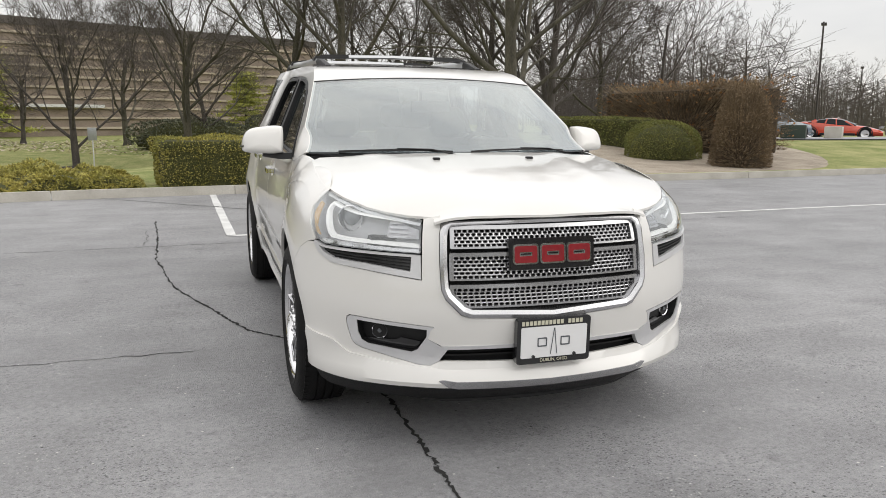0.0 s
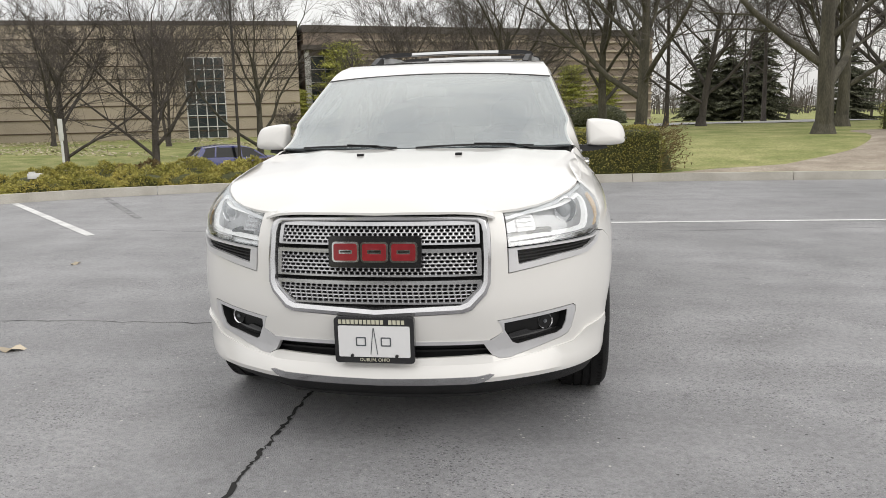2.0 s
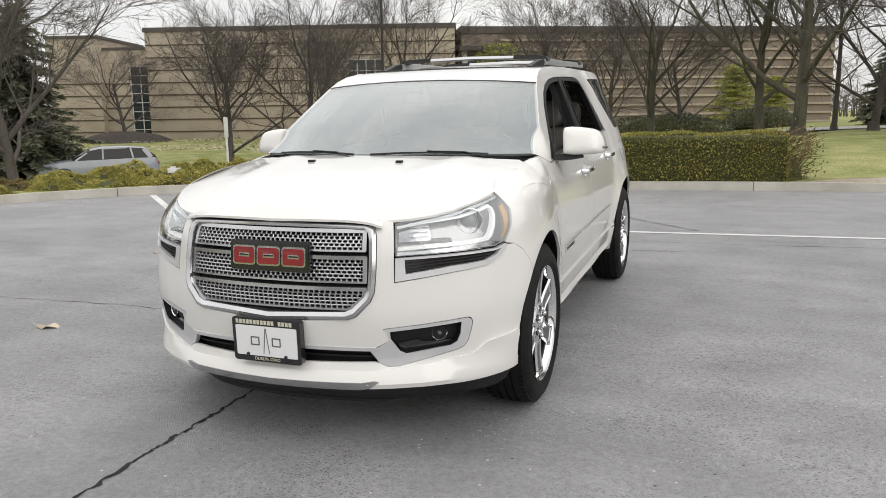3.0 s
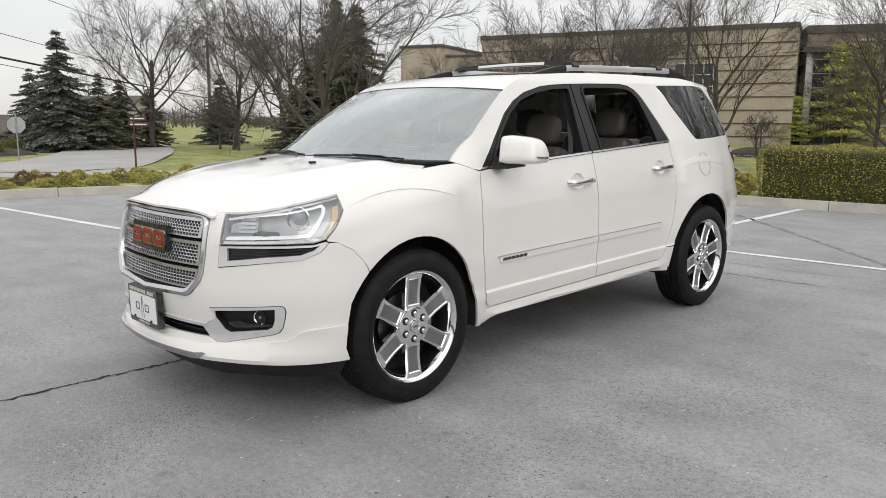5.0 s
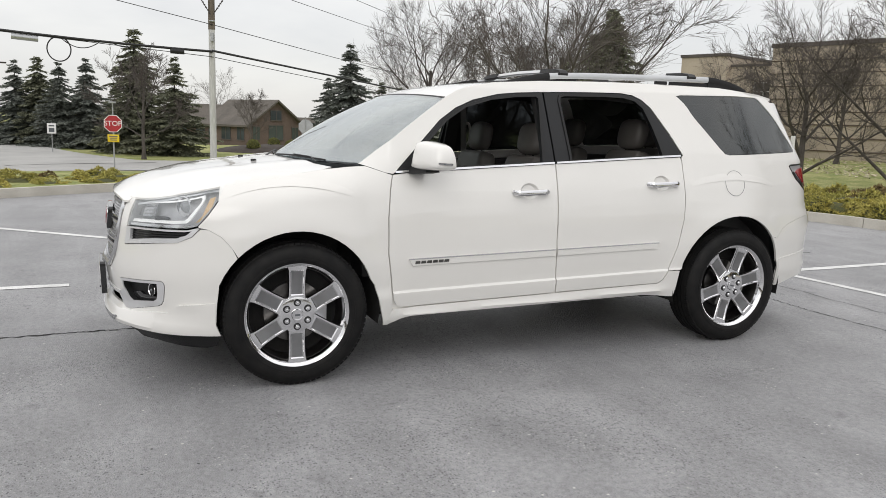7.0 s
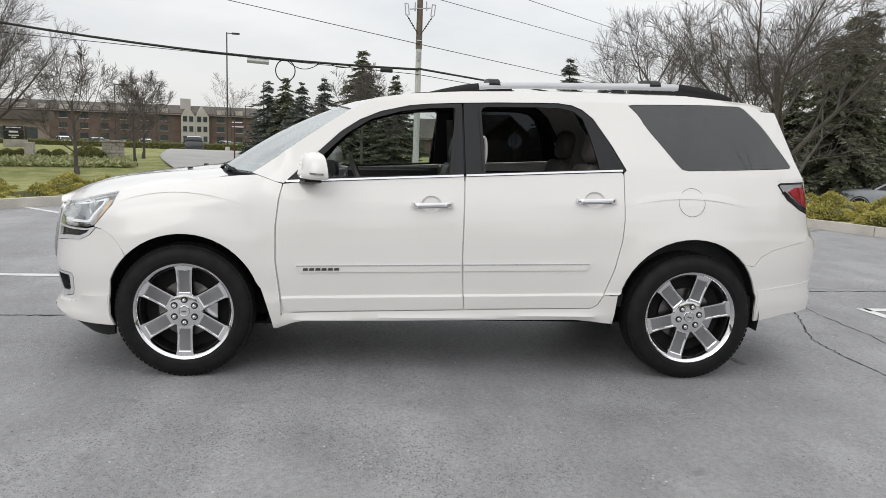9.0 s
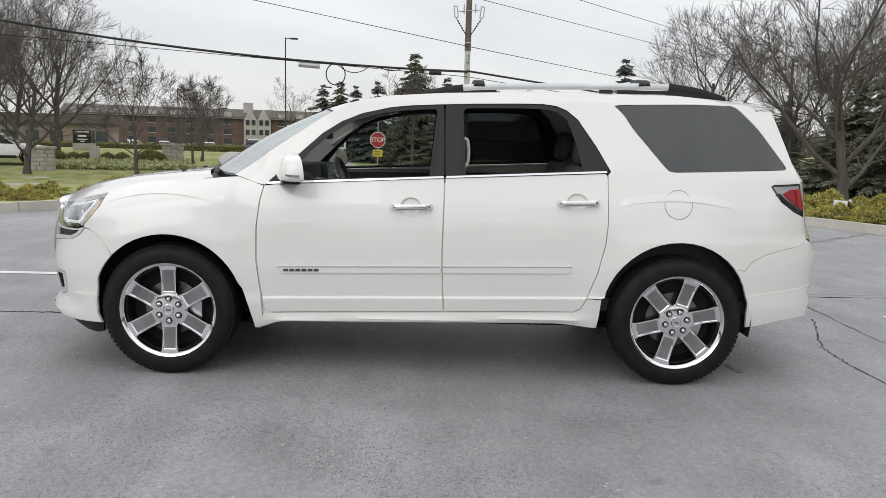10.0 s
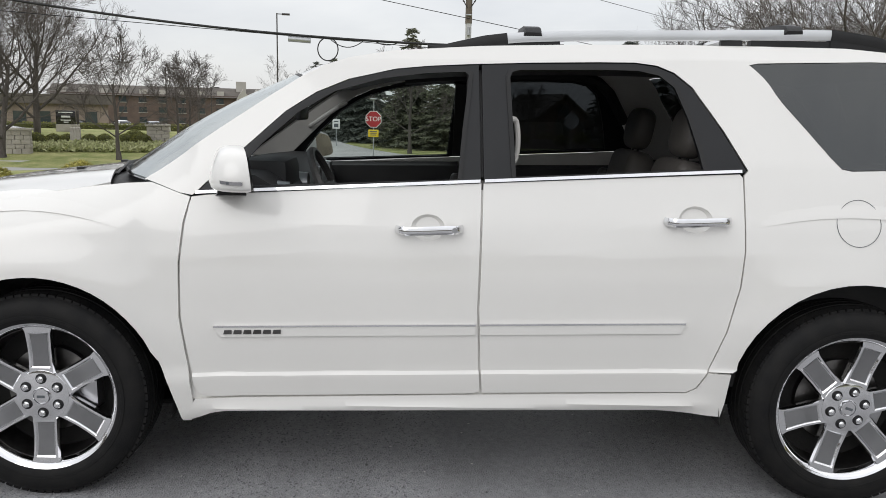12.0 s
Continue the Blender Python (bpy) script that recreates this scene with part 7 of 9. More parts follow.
def twiggy(seed, form, n, ln):
    r_ = random.Random(seed)
    W = Rods()
    for _ in range(n):
        p, nn = form(r_.random(), r_.random(), r_)
        p, nn = Vector(p), Vector(nn).normalized()
        root = p * 0.55
        W.rod([root + Vector((0, 0, 0.05)), p * r_.uniform(0.9, 1.04)], [0.006, 0.002], 3)
        for _ in range(2):
            d = (nn + Vector((r_.gauss(0, 0.8), r_.gauss(0, 0.8), r_.gauss(0, 0.8)))).normalized()
            W.blade(p * r_.uniform(0.9, 1.0), d * ln, d.cross(Vector((r_.gauss(0, 1), r_.gauss(0, 1), r_.gauss(0, 1)))).normalized() * ln * 0.16)
    return W


f1 = dome_form(0.78, 0.78, 2.18, 0.06, full=3.4)
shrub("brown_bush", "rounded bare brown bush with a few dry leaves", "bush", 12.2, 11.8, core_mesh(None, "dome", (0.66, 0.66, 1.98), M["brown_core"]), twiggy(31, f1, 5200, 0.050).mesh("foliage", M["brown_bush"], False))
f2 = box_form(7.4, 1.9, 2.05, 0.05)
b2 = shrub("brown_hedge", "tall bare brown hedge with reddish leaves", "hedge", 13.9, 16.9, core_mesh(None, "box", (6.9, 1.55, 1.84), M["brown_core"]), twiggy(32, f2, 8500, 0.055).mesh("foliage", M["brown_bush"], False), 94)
rl = leafy_shell(33, f2, 900, 0.07, 0.3).mesh("red_leaves", M["red_leaf"], False)
p = new("red_leaves", rl)
p.parent = b2

# lawn trees
VASE = dict(lead=0.46, strong=(0.42, 0.62), steep=0.92)
T1 = bare_tree(1, 11.0, 0.19, 0.22, 0.92, 8, 9, boughs=8, **VASE)
T2 = bare_tree(2, 12.0, 0.20, 0.24, 0.76, 8, 9, bark="bark_green", boughs=8, **VASE)
T3 = bare_tree(3, 10.0, 0.17, 0.18, 0.96, 8, 9, boughs=8, **VASE)
T4 = bare_tree(4, 14.0, 0.26, 0.20, 0.82, 6, 9, bark="bark_green", boughs=7, **VASE)
T5 = bare_tree(5, 9.0, 0.16, 0.20, 0.70, 8, 10, forks=2)
LAB = {0: "leafless grey-barked tree with spreading branches on the lawn", 1: "leafless tree with mossy bark and upright branches on the lawn"}
for me, x, y, turn, size, k in ((T1, -6.9, 35.0, 20, 1.0, 0), (T2, -1.7, 33.5, 130, 1.12, 1), (T3, -0.8, 41.5, 60, 0.95, 0), (T2, -13.5, 31.0, 250, 0.98, 1), (T1, -17.2, 27.6, 200, 1.02, 0), (T3, -20.6, 26.2, 10, 1.05, 0),
                                (T3, -42.8, 43.6, 100, 1.0, 0), (T5, -24.2, 42.4, 0, 0.95, 0), (T4, 8.5, 18.6, 40, 1.0, 1), (T4, 4.05, 25.6, 160, 0.95, 1), (T2, 2.9, 29.5, 80, 1.05, 1), (T3, 7.3, 31.0, 220, 1.1, 0),
                                (T1, 13.9, 34.8, 75, 1.4, 0), (T2, 11.8, 26.8, 15, 1.25, 1), (T1, 16.4, 32.5, 140, 1.45, 0), (T3, 18.8, 37.5, 30, 1.6, 0), (T2, 23.5, 40.0, 200, 1.1, 1), (T3, -21.0, 14.4, 140, 1.2, 0), (T1, -34.5, -25.0, 90, 1.1, 0), (T3, -42.5, -25.5, 10, 1.15, 0), (T3, -30.0, -27.0, 150, 1.1, 0), (T1, -38.8, 24.5, 33, 1.05, 0), (T3, -41.0, 21.5, 250, 1.1, 0), (T1, -46.3, 18.4, 190, 1.15, 0), (T3, -37.5, 23.0, 70, 1.0, 0),
                                (T3, -28.2, -17.4, 20, 0.85, 0), (T1, -37.0, -20.3, 310, 1.0, 0), (T2, -32.0, -21.0, 50, 0.85, 1), (T2, -5.6, 47.0, 100, 1.0, 1), (T3, -12.0, 50.0, 170, 0.9, 0), (T1, -33.5, 44.0, 265, 0.9, 0)):
    plant("bare_tree", me, LAB[k], "tree", x, y, turn, size, "trees on the lawn")
S1 = bare_tree(7, 5.0, 0.085, 0.28, 0.80, 8, 9, boughs=6)
S2 = bare_tree(8, 2.8, 0.06, 0.22, 0.85, 6, 8, boughs=5)
for me, x, y, turn, size in ((S1, -28.9, -12.95, 0, 1.1), (S1, -33.3, -11.8, 70, 0.9), (S1, -38.2, -12.8, 200, 0.95), (S2, -16.0, 42.3, 40, 1.0), (S2, -15.0, 39.5, 160, 1.0), (S1, -33.0, -0.9, 120, 1.05), (S1, -41.9, 20.9, 10, 0.8), (S1, -39.6, 20.9, 140, 0.8), (S2, -38.5, 31.5, 30, 1.5), (S1, -54.6, 7.6, 60, 0.85)):
    plant("young_tree", me, "small leafless young tree on the lawn", "tree", x, y, turn, size, "young trees")
# distant wood of bare trees, east to north
W1 = bare_tree(12, 11.5, 0.14, 0.30, 0.66, 4, 8, boughs=5, fat=1.5)
W2 = bare_tree(13, 10.0, 0.13, 0.24, 0.80, 4, 8, boughs=5, fat=1.5)
rg = random.Random(17)
for i in range(28):
    az = radians(-46 + 52 * (i + rg.random()) / 28)
    d = rg.uniform(38, 78) if i % 3 else rg.uniform(62, 100)
    x, y = d * -math.sin(az), -5 + d * math.cos(az)
    if x < 6 and y < 50 or (x > 12 and y < 26) or (x > 22 and y < 36):
        d *= 1.5
        x, y = d * -math.sin(az), -5 + d * math.cos(az)
    if x < 12 and 58 < y < 84:
        y += 26
    plant("woodland_tree", (W1, W2)[i % 2], "slender leafless tree in the wood", "tree", x, y, rg.uniform(0, 360), rg.uniform(0.7, 1.1) * (1.10 if -38 < math.degrees(az) < -28 else 1.0 if az > radians(-28) else 0.90), "wood behind the lawn")
for i in range(8):
    az = radians(50 + 72 * (i + rg.random()) / 8)
    d = rg.uniform(110, 150)
    plant("woodland_tree", (W1, W2)[i % 2], "slender leafless tree in the wood", "tree", -d * math.sin(az), d * math.cos(az), rg.uniform(0, 360), rg.uniform(0.9, 1.25), "wood behind the houses")
# conifers
C1 = conifer(1, 7.0, 1.9, "blue_spruce", 0.35, 24)
C2 = conifer(2, 8.0, 2.1, "spruce", 0.4, 25)
C3 = conifer(3, 6.5, 2.0, "spruce", 0.25, 24, 0.04, 0.4)
for me, x, y, turn, size in ((C1, -45.1, 12.4, 0, 1.00), (C3, -44.5, 14.4, 50, 0.70), (C1, -49.4, 12.1, 120, 0.72), (C2, -46.8, 16.6, 80, 0.56), (C3, -47.5, 18.8, 170, 0.60), (C2, -47.5, 34.5, 10, 1.42), (C2, -44.0, 31.0, 100, 1.1), (C1, -50.0, 25.5, 40, 0.75), (C2, -40.0, 28.0, 220, 0.95),
                             (C2, -38.8, -1.0, 0, 0.80), (C3, -37.1, 0.8, 90, 0.76), (C1, -43.5, -3.4, 30, 0.72), (C1, -44.0, -4.8, 70, 0.68), (C2, -46.0, -6.0, 140, 0.64), (C1, -46.5, -7.2, 200, 0.70), (C3, -45.0, -1.8, 300, 0.62), (C3, -48.0, -5.4, 20, 0.60),
                             (C2, 11.2, 51.7, 0, 0.72), (C3, 13.0, 52.4, 60, 0.98), (C2, 14.6, 51.0, 110, 0.86), (C2, -26.6, 20.0, 30, 1.0), (C3, -30.5, 19.8, 130, 0.85), (C2, -31.0, 21.8, 250, 0.9), (C3, -28.5, 17.6, 20, 0.62), (C3, 21.0, 52.0, 20, 0.8)):
    plant("spruce", me, "blue-grey spruce with drooping boughs" if me is C1 else "dark green spruce tree on the lawn", "tree", x, y, turn, size, "spruces")
P1 = clump_pine(1, 7.8, 3.2)
for x, y, turn, size in ((-17.2, 60.5, 0, 1.0), (2.0, 52.5, 120, 0.56), (-20.5, 58.0, 200, 0.5), (4.6, 55.0, 30, 0.45)):
    plant("pine", P1, "yellow-green pine with flat cushions of needles", "tree", x, y, turn, size, "pines by the building")
yw = leafy_shell(61, dome_form(3.4, 2.0, 1.5, 0.1), 5000, 0.11, 0.3).mesh("foliage", M["spruce"], False)
shrub("yew_mound", "broad dark green yew mound on the lawn", "bush", -1.6, 42.6, core_mesh(None, "dome", (3.4, 2.0, 1.5), M["hedge_core"]), yw, 10)
shrub("yew_mound", "broad dark green yew mound on the lawn", "bush", 3.6, 47.0, core_mesh(None, "dome", (3.4, 2.0, 1.5), M["hedge_core"]), yw, 60, 0.8)


# dark mulch heaped round trees and bushes
HEAPS = [(-42.6, 6.7, 2.2, 3.3, 0.42, 12), (-16.0, 42.3, 2.0, 2.0, 0.45, 0), (-42.8, 43.6, 3.4, 3.4, 0.75, 0), (-7.0, 35.0, 0.9, 0.9, 0.10, 0)]


def swell(x, y):
    """Height of the mulch heaps over the lawn."""
    h = 0.0
    for cx, cy, rx, ry, top, turn in HEAPS:
        c, s_ = math.cos(radians(turn)), math.sin(radians(turn))
        u, v = ((x - cx) * c - (y - cy) * s_) / rx, ((x - cx) * s_ + (y - cy) * c) / ry
        h = max(h, top * max(0.0, 1 - u * u - v * v) ** 0.8)
    return h


for cx, cy, rx, ry, top, turn in HEAPS:
    c, s_ = math.cos(radians(turn)), math.sin(radians(turn))
    verts, faces = [(cx, cy, land(cx, cy) + top)], []
    for r in (0.2, 0.4, 0.6, 0.75, 0.88, 0.96, 1.03):
        for i in range(36):
            w = r * (1 + 0.05 * math.sin(i * 1.9) * r)
            u, v = rx * w * math.cos(i * math.pi / 18), ry * w * math.sin(i * math.pi / 18)
            x, y = cx + u * c + v * s_, cy - u * s_ + v * c
            verts.append((x, y, land(x, y) + swell(x, y) + (0.03 + 0.02 * noise.noise(Vector((x * 3, y * 3, 1))) if r < 1 else -0.05)))
    for i in range(36):
        j = (i + 1) % 36
        faces.append((0, 1 + i, 1 + j))
        for k in range(6):
            faces.append((1 + k * 36 + i, 1 + (k + 1) * 36 + i, 1 + (k + 1) * 36 + j, 1 + k * 36 + j))
    tagged(raw_mesh("mulch_heap", verts, faces, M["dark_mulch"], smooth=True), "dark mulch heaped on the lawn", "mulch", kind="structure")
sm = leafy_shell(62, dome_form(0.62, 0.62, 0.75, 0.06), 1500, 0.06, 0.4).mesh("foliage", M["boxwood"], False)
smc = core_mesh(None, "dome", (0.62, 0.62, 0.75), M["hedge_core"])
for x, y, k in ((-32.58, -18.15, 0.78), (-33.6, -17.85, 0.66), (-33.8, -17.3, 0.66), (-34.2, -16.4, 0.66), (-34.5, -15.8, 0.68), (-34.6, -14.8, 0.72), (-34.4, -14.0, 0.82), (-36.6, -15.1, 0.85), (-41.6, 5.5, 0.62), (-43.6, 7.1, 0.62), (-41.2, 7.7, 0.66), (-45.6, 9.8, 0.95)):
    shrub("small_bush", "small round clipped evergreen bush", "bush", x, y, smc, sm, 37 * k, k, "small round bushes", land(x, y) + swell(x, y))
fh = leafy_shell(64, box_form(46.0, 1.4, 1.0), 7000, 0.15, 0.35).mesh("foliage", M["boxwood"], False)
shrub("clipped_hedge", "long dark clipped hedge along the inn's car park", "hedge", -90.0, -27.0, core_mesh(None, "box", (46.0, 1.4, 1.0), M["hedge_core"]), fh, 105)
# dry leaves on the lawn and a few on the asphalt
rg = random.Random(71)
L = Rods()
for _ in range(11000):
    x, y = rg.uniform(-40, 2), rg.uniform(33, 56)
    if noise.noise(Vector((x * 0.15, y * 0.15, 4))) < -0.05:
        continue
    d = Vector((rg.gauss(0, 1), rg.gauss(0, 1), rg.gauss(0, 0.2))).normalized()
    L.blade(Vector((x, y, land(x, y) + 0.05)), d * 0.16, d.cross(Vector((0, rg.gauss(0, 0.3), 1))).normalized() * 0.05)
ob = new("fallen_leaves", L.mesh("fallen_leaves", M["leaf"], False))
tagged(ob, "dry leaves scattered over the lawn", "leaves", kind="stuff")
for x, y, turn, k in ((-2.58, -1.26, 20, 1.0), (-3.9, 1.4, 80, 0.7)):
    bm = bmesh.new()
    pts = [(0.075 * k * math.cos(t * math.pi / 7) * (1 + 0.25 * math.sin(t * 2.1)), 0.045 * k * math.sin(t * math.pi / 7) * (1 + 0.3 * math.cos(t * 3))) for t in range(14)]
    bm.faces.new([bm.verts.new((a, b, 0.012 + 0.012 * math.sin(a * 60))) for a, b in pts])
    bmesh.ops.poke(bm, faces=bm.faces)
    ob = link_bm("dry_leaf", bm, M["leaf"])
    ob.matrix_world = pose(x, y, 0, 0, 0, turn)
    tagged(ob, "single pale dry leaf lying on the asphalt", "leaf")

# undergrowth and crowded stems of the wood
rg = random.Random(57)
B = Rods()
for i in range(900):
    az = radians(rg.uniform(-47, -24))
    d = rg.uniform(58, 105)
    x, y = d * -math.sin(az), -5 + d * math.cos(az)
    if x < 14 and y < 88 or x > 22 and y < 48:
        continue
    h = rg.uniform(2.5, 8.0) if rg.random() < 0.5 else rg.uniform(0.8, 2.5)
    h *= 1.1 if az > radians(-38) else 0.85
    p = Vector((x, y, land(x, y) - 0.1))
    side = Vector((math.cos(az), math.sin(az), 0))
    top = Vector((rg.gauss(0, 0.16) * h, rg.gauss(0, 0.16) * h, h))
    B.blade(p, top, side * (0.006 * h + 0.015))
    for _ in range(16):
        q = p + top * rg.uniform(0.25, 0.95)
        a = side * rg.gauss(0, 0.34) * h + Vector((rg.gauss(0, 0.05) * h, rg.gauss(0, 0.05) * h, h * rg.uniform(0.06, 0.28)))
        B.blade(q, a, a.cross(Vector((side.y, -side.x, 0))).normalized() * rg.uniform(0.012, 0.030))
ob = new("undergrowth", B.mesh("undergrowth", M["twig"], False))
tagged(ob, "crowded bare stems and twigs of the wood", "woodland", kind="stuff")

# far belt of bare wood that closes the horizon
rg = random.Random(91)
B = Rods()
for i in range(10000):
    az = rg.random() * 2 * math.pi
    d = rg.uniform(150, 230)
    x, y = d * math.sin(az), d * math.cos(az)
    z = land(x, y) - 0.5
    if math.sin(az) > 0.85 or math.cos(az) < -0.45 and math.sin(az) > -0.4:
        # nearer and taller on the unseen sides, added to block low sky light
        d *= 0.5
        x, y = d * math.sin(az) + 10, d * math.cos(az)
        z = land(x, y) - 0.5
        tall = 1.7
    else:
        tall = 1.0
    h = tall * rg.uniform(4, 10) * (0.55 if math.sin(az) < -0.75 else 1.0) * (0.7 + 0.6 * noise.noise(Vector((math.sin(az) * 6, math.cos(az) * 6, 2))))
    p = Vector((x, y, z))
    out = Vector((math.cos(az), -math.sin(az), 0))
    B.blade(p, Vector((rg.gauss(0, 0.5), rg.gauss(0, 0.5), h)), out * rg.uniform(0.05, 0.13))
    for _ in range(5):
        q = p + Vector((0, 0, h * rg.uniform(0.3, 0.8)))
        B.blade(q, out * rg.gauss(0, 1.6) + Vector((0, 0, h * rg.uniform(0.15, 0.4))), out.cross(Vector((0, 0, 1))) * 0.02 + Vector((0, 0, 0.06)))
ob = new("far_wood", B.mesh("far_wood", M["twig"], False))
tagged(ob, "belt of distant leafless trees along the horizon, raised on the unseen sides to block low light", "woodland", kind="stuff")


# ---- streets, buildings, poles, signs, other vehicles ----
M.update(
    tan=mat("tan_block", (0.47, 0.405, 0.32), (0.40, 0.34, 0.265), scale=0.5, rough=0.9, bump=0.3, bscale=12, fine=0.08),
    rib=mat("brown_rib", (0.11, 0.075, 0.05), (0.08, 0.055, 0.038), scale=1, rough=0.9, fine=0.2, bscale=8),
    brown_brick=mat("brown_brick", (0.290, 0.235, 0.190), (0.225, 0.182, 0.148), scale=0.6, rough=0.9, bump=0.3, bscale=10, fine=0.15),
    dark_roof=mat("dark_roof_edge", (0.10, 0.085, 0.075), (0.075, 0.065, 0.058), scale=0.5, rough=0.7),
    pane=mat("window_pane", (0.035, 0.045, 0.05), (0.06, 0.075, 0.08), scale=0.4, rough=0.08, coat=0.3),
    white_metal=mat("white_window_bar", (0.66, 0.66, 0.65), rough=0.5),
    red_brick=mat("red_brick", (0.22, 0.105, 0.075), (0.17, 0.08, 0.058), scale=0.8, rough=0.9, fine=0.15, bscale=9),
    house_brick=mat("mixed_brown_brick", (0.140, 0.102, 0.084), (0.105, 0.076, 0.064), scale=0.9, rough=0.9, fine=0.2, bscale=9),
    shingle=mat("grey_brown_shingle", (0.13, 0.115, 0.10), (0.09, 0.08, 0.07), scale=0.7, rough=0.95, fine=0.2, bscale=7),
    stucco=mat("pale_stucco", (0.43, 0.41, 0.375), (0.37, 0.35, 0.32), scale=0.6, rough=0.9),
    stone=mat("pale_stone", (0.46, 0.43, 0.38), (0.36, 0.335, 0.29), scale=2.5, rough=0.9, bump=0.4, bscale=20, fine=0.15, piece=0.15),
    bronze=mat("dark_bronze_pole", (0.035, 0.03, 0.027), (0.05, 0.043, 0.038), scale=3, rough=0.5),
    pole_grey=mat("weathered_pole", (0.54, 0.54, 0.53), (0.44, 0.435, 0.425), scale=2, rough=0.85, fine=0.12, bscale=20, stretch=(1, 1, 0.15)),
    pole_wood=mat("weathered_wood_pole", (0.15, 0.125, 0.10), (0.11, 0.09, 0.07), scale=2, rough=0.95, fine=0.2, bscale=20, stretch=(1, 1, 0.15)),
    cable=mat("black_cable", (0.012, 0.012, 0.013), rough=0.6),
    sign_red=mat("stop_sign_red", (0.42, 0.022, 0.03), (0.36, 0.02, 0.026), rough=0.45),
    sign_yellow=mat("sign_yellow", (0.75, 0.55, 0.02), (0.68, 0.49, 0.02), rough=0.45),
    sign_white=mat("sign_white", (0.80, 0.80, 0.79), rough=0.45),
    sign_brown=mat("sign_brown", (0.09, 0.035, 0.025), rough=0.5),
    steel=mat("galvanised_steel", (0.45, 0.46, 0.47), (0.38, 0.39, 0.40), rough=0.45, metal=0.7),
    green_box=mat("dark_green_paint", (0.028, 0.045, 0.032), rough=0.5),
    car_grey=mat("silver_grey_car_paint", (0.27, 0.29, 0.33), rough=0.30, coat=0.6),
    car_red=mat("orange_red_car_paint", (0.62, 0.06, 0.02), rough=0.25, coat=1.0),
    car_black=mat("black_car_paint", (0.02, 0.021, 0.024), rough=0.2, coat=1.0),
    car_white=mat("white_car_paint", (0.75, 0.75, 0.74), rough=0.25, coat=1.0),
    car_blue=mat("deep_blue_car_paint", (0.016, 0.024, 0.17), rough=0.25, coat=0.5),
    car_glass=mat("dark_car_glass", (0.010, 0.011, 0.012), rough=0.12, spec=0.25),
    car_teal=mat("grey_blue_car_paint", (0.13, 0.18, 0.22), rough=0.25, coat=1.0),
    groundcover=mat("pale_groundcover", (0.34, 0.37, 0.17), (0.46, 0.46, 0.26), scale=2, rough=0.9, fine=0.3, bscale=9),
)


def street(name, pts, w, material, label, lift=0.03):
    line = smooth_line(pts, 10)
    bm = bmesh.new()
    rows = []
    for i, p in enumerate(line):
        a, b = line[max(i - 1, 0)], line[min(i + 1, len(line) - 1)]
        dx, dy = b[0] - a[0], b[1] - a[1]
        k = math.hypot(dx, dy)
        row = []
        for t in (-0.5, -0.25, 0, 0.25, 0.5):
            x, y = p[0] - dy / k * w * t, p[1] + dx / k * w * t
            row.append(bm.verts.new((x, y, land(x, y) + lift)))
        rows.append(row)
    for A, B in zip(rows, rows[1:]):
        for j in range(4):
            bm.faces.new((A[j], A[j + 1], B[j + 1], B[j]))
    bmesh.ops.recalc_face_normals(bm, faces=bm.faces)
    if sum(f.normal.z for f in bm.faces) < 0:
        bmesh.ops.reverse_faces(bm, faces=bm.faces)
    tagged(link_bm(name, bm, M[material]), label, "road", kind="structure")


street("road_west", STREET_LINE[::3], 6.4, "street", "pale concrete street curving past the lawn")
street("road_far", [(-28.5, -4), (-40, -8.5), (-60, -13), (-95, -22), (-150, -34)], 7.5, "street", "pale concrete side street leading away", 0.045)
street("road_north_west", [(-28, 4), (-36, 11), (-48, 17), (-75, 26)], 6.0, "street", "pale concrete side street leading away", 0.05)
street("lot_east", [(17, 29), (30, 27), (46, 24), (70, 20)], 14.0, "asphalt", "grey asphalt of a further parking lot", 0.05)


def oriented(a, b):
    """A pose at a with x along the wall to b, and the wall's length."""
    dx, dy = b[0] - a[0], b[1] - a[1]
    return math.degrees(math.atan2(dy, dx)), math.hypot(dx, dy)


def bar_part(name, bm_specs, material, parent, label=""):
    bm = bmesh.new()
    for s in bm_specs:
        box(bm, *s)
    return part(name, bm, M[material], parent, label, smooth=False)


def grid_window(x0, x1, z0, z1, nx, nz, parent, y=-0.05, frame="white_metal"):
    win = bar_part("window", [((x0, y, z0), (x1, y + 0.06, z1))], "pane", parent, "tall gridded window")
    for i in range(nx + 1):
        x = x0 + (x1 - x0) * i / nx
        bar_part("window_bar", [((x - 0.04, y - 0.05, z0), (x + 0.04, y + 0.02, z1))], frame, win)
    for i in range(nz + 1):
        z = z0 + (z1 - z0) * i / nz
        bar_part("window_bar", [((x0, y - 0.055, z - 0.035), (x1, y + 0.02, z + 0.035))], frame, win)
    return win


office = thing("office_building", "long tan block office building with brown ribs and tall windows", "building", (-44.5, 48.5, -0.6), turn=oriented((-44.5, 48.5), (-20, 57))[0])
LA = oriented((-44.5, 48.5), (-20, 57))[1]
bar_part("wall", [((0, 0, 0), (LA, 14, 9.2))], "tan", office)
bar_part("roof_edge", [((-0.1, -0.12, 9.2), (LA + 0.1, 14.1, 9.55))], "dark_roof", office)
for i in range(8):
    z = 0.95 + i * 1.02
    bar_part("rib", [((0, -0.07, z), (LA, 0.0, z + 0.07))], "rib", office)
bar_part("wall", [((-4.2, 1.2, 0), (0, 10, 7.9))], "tan", office)
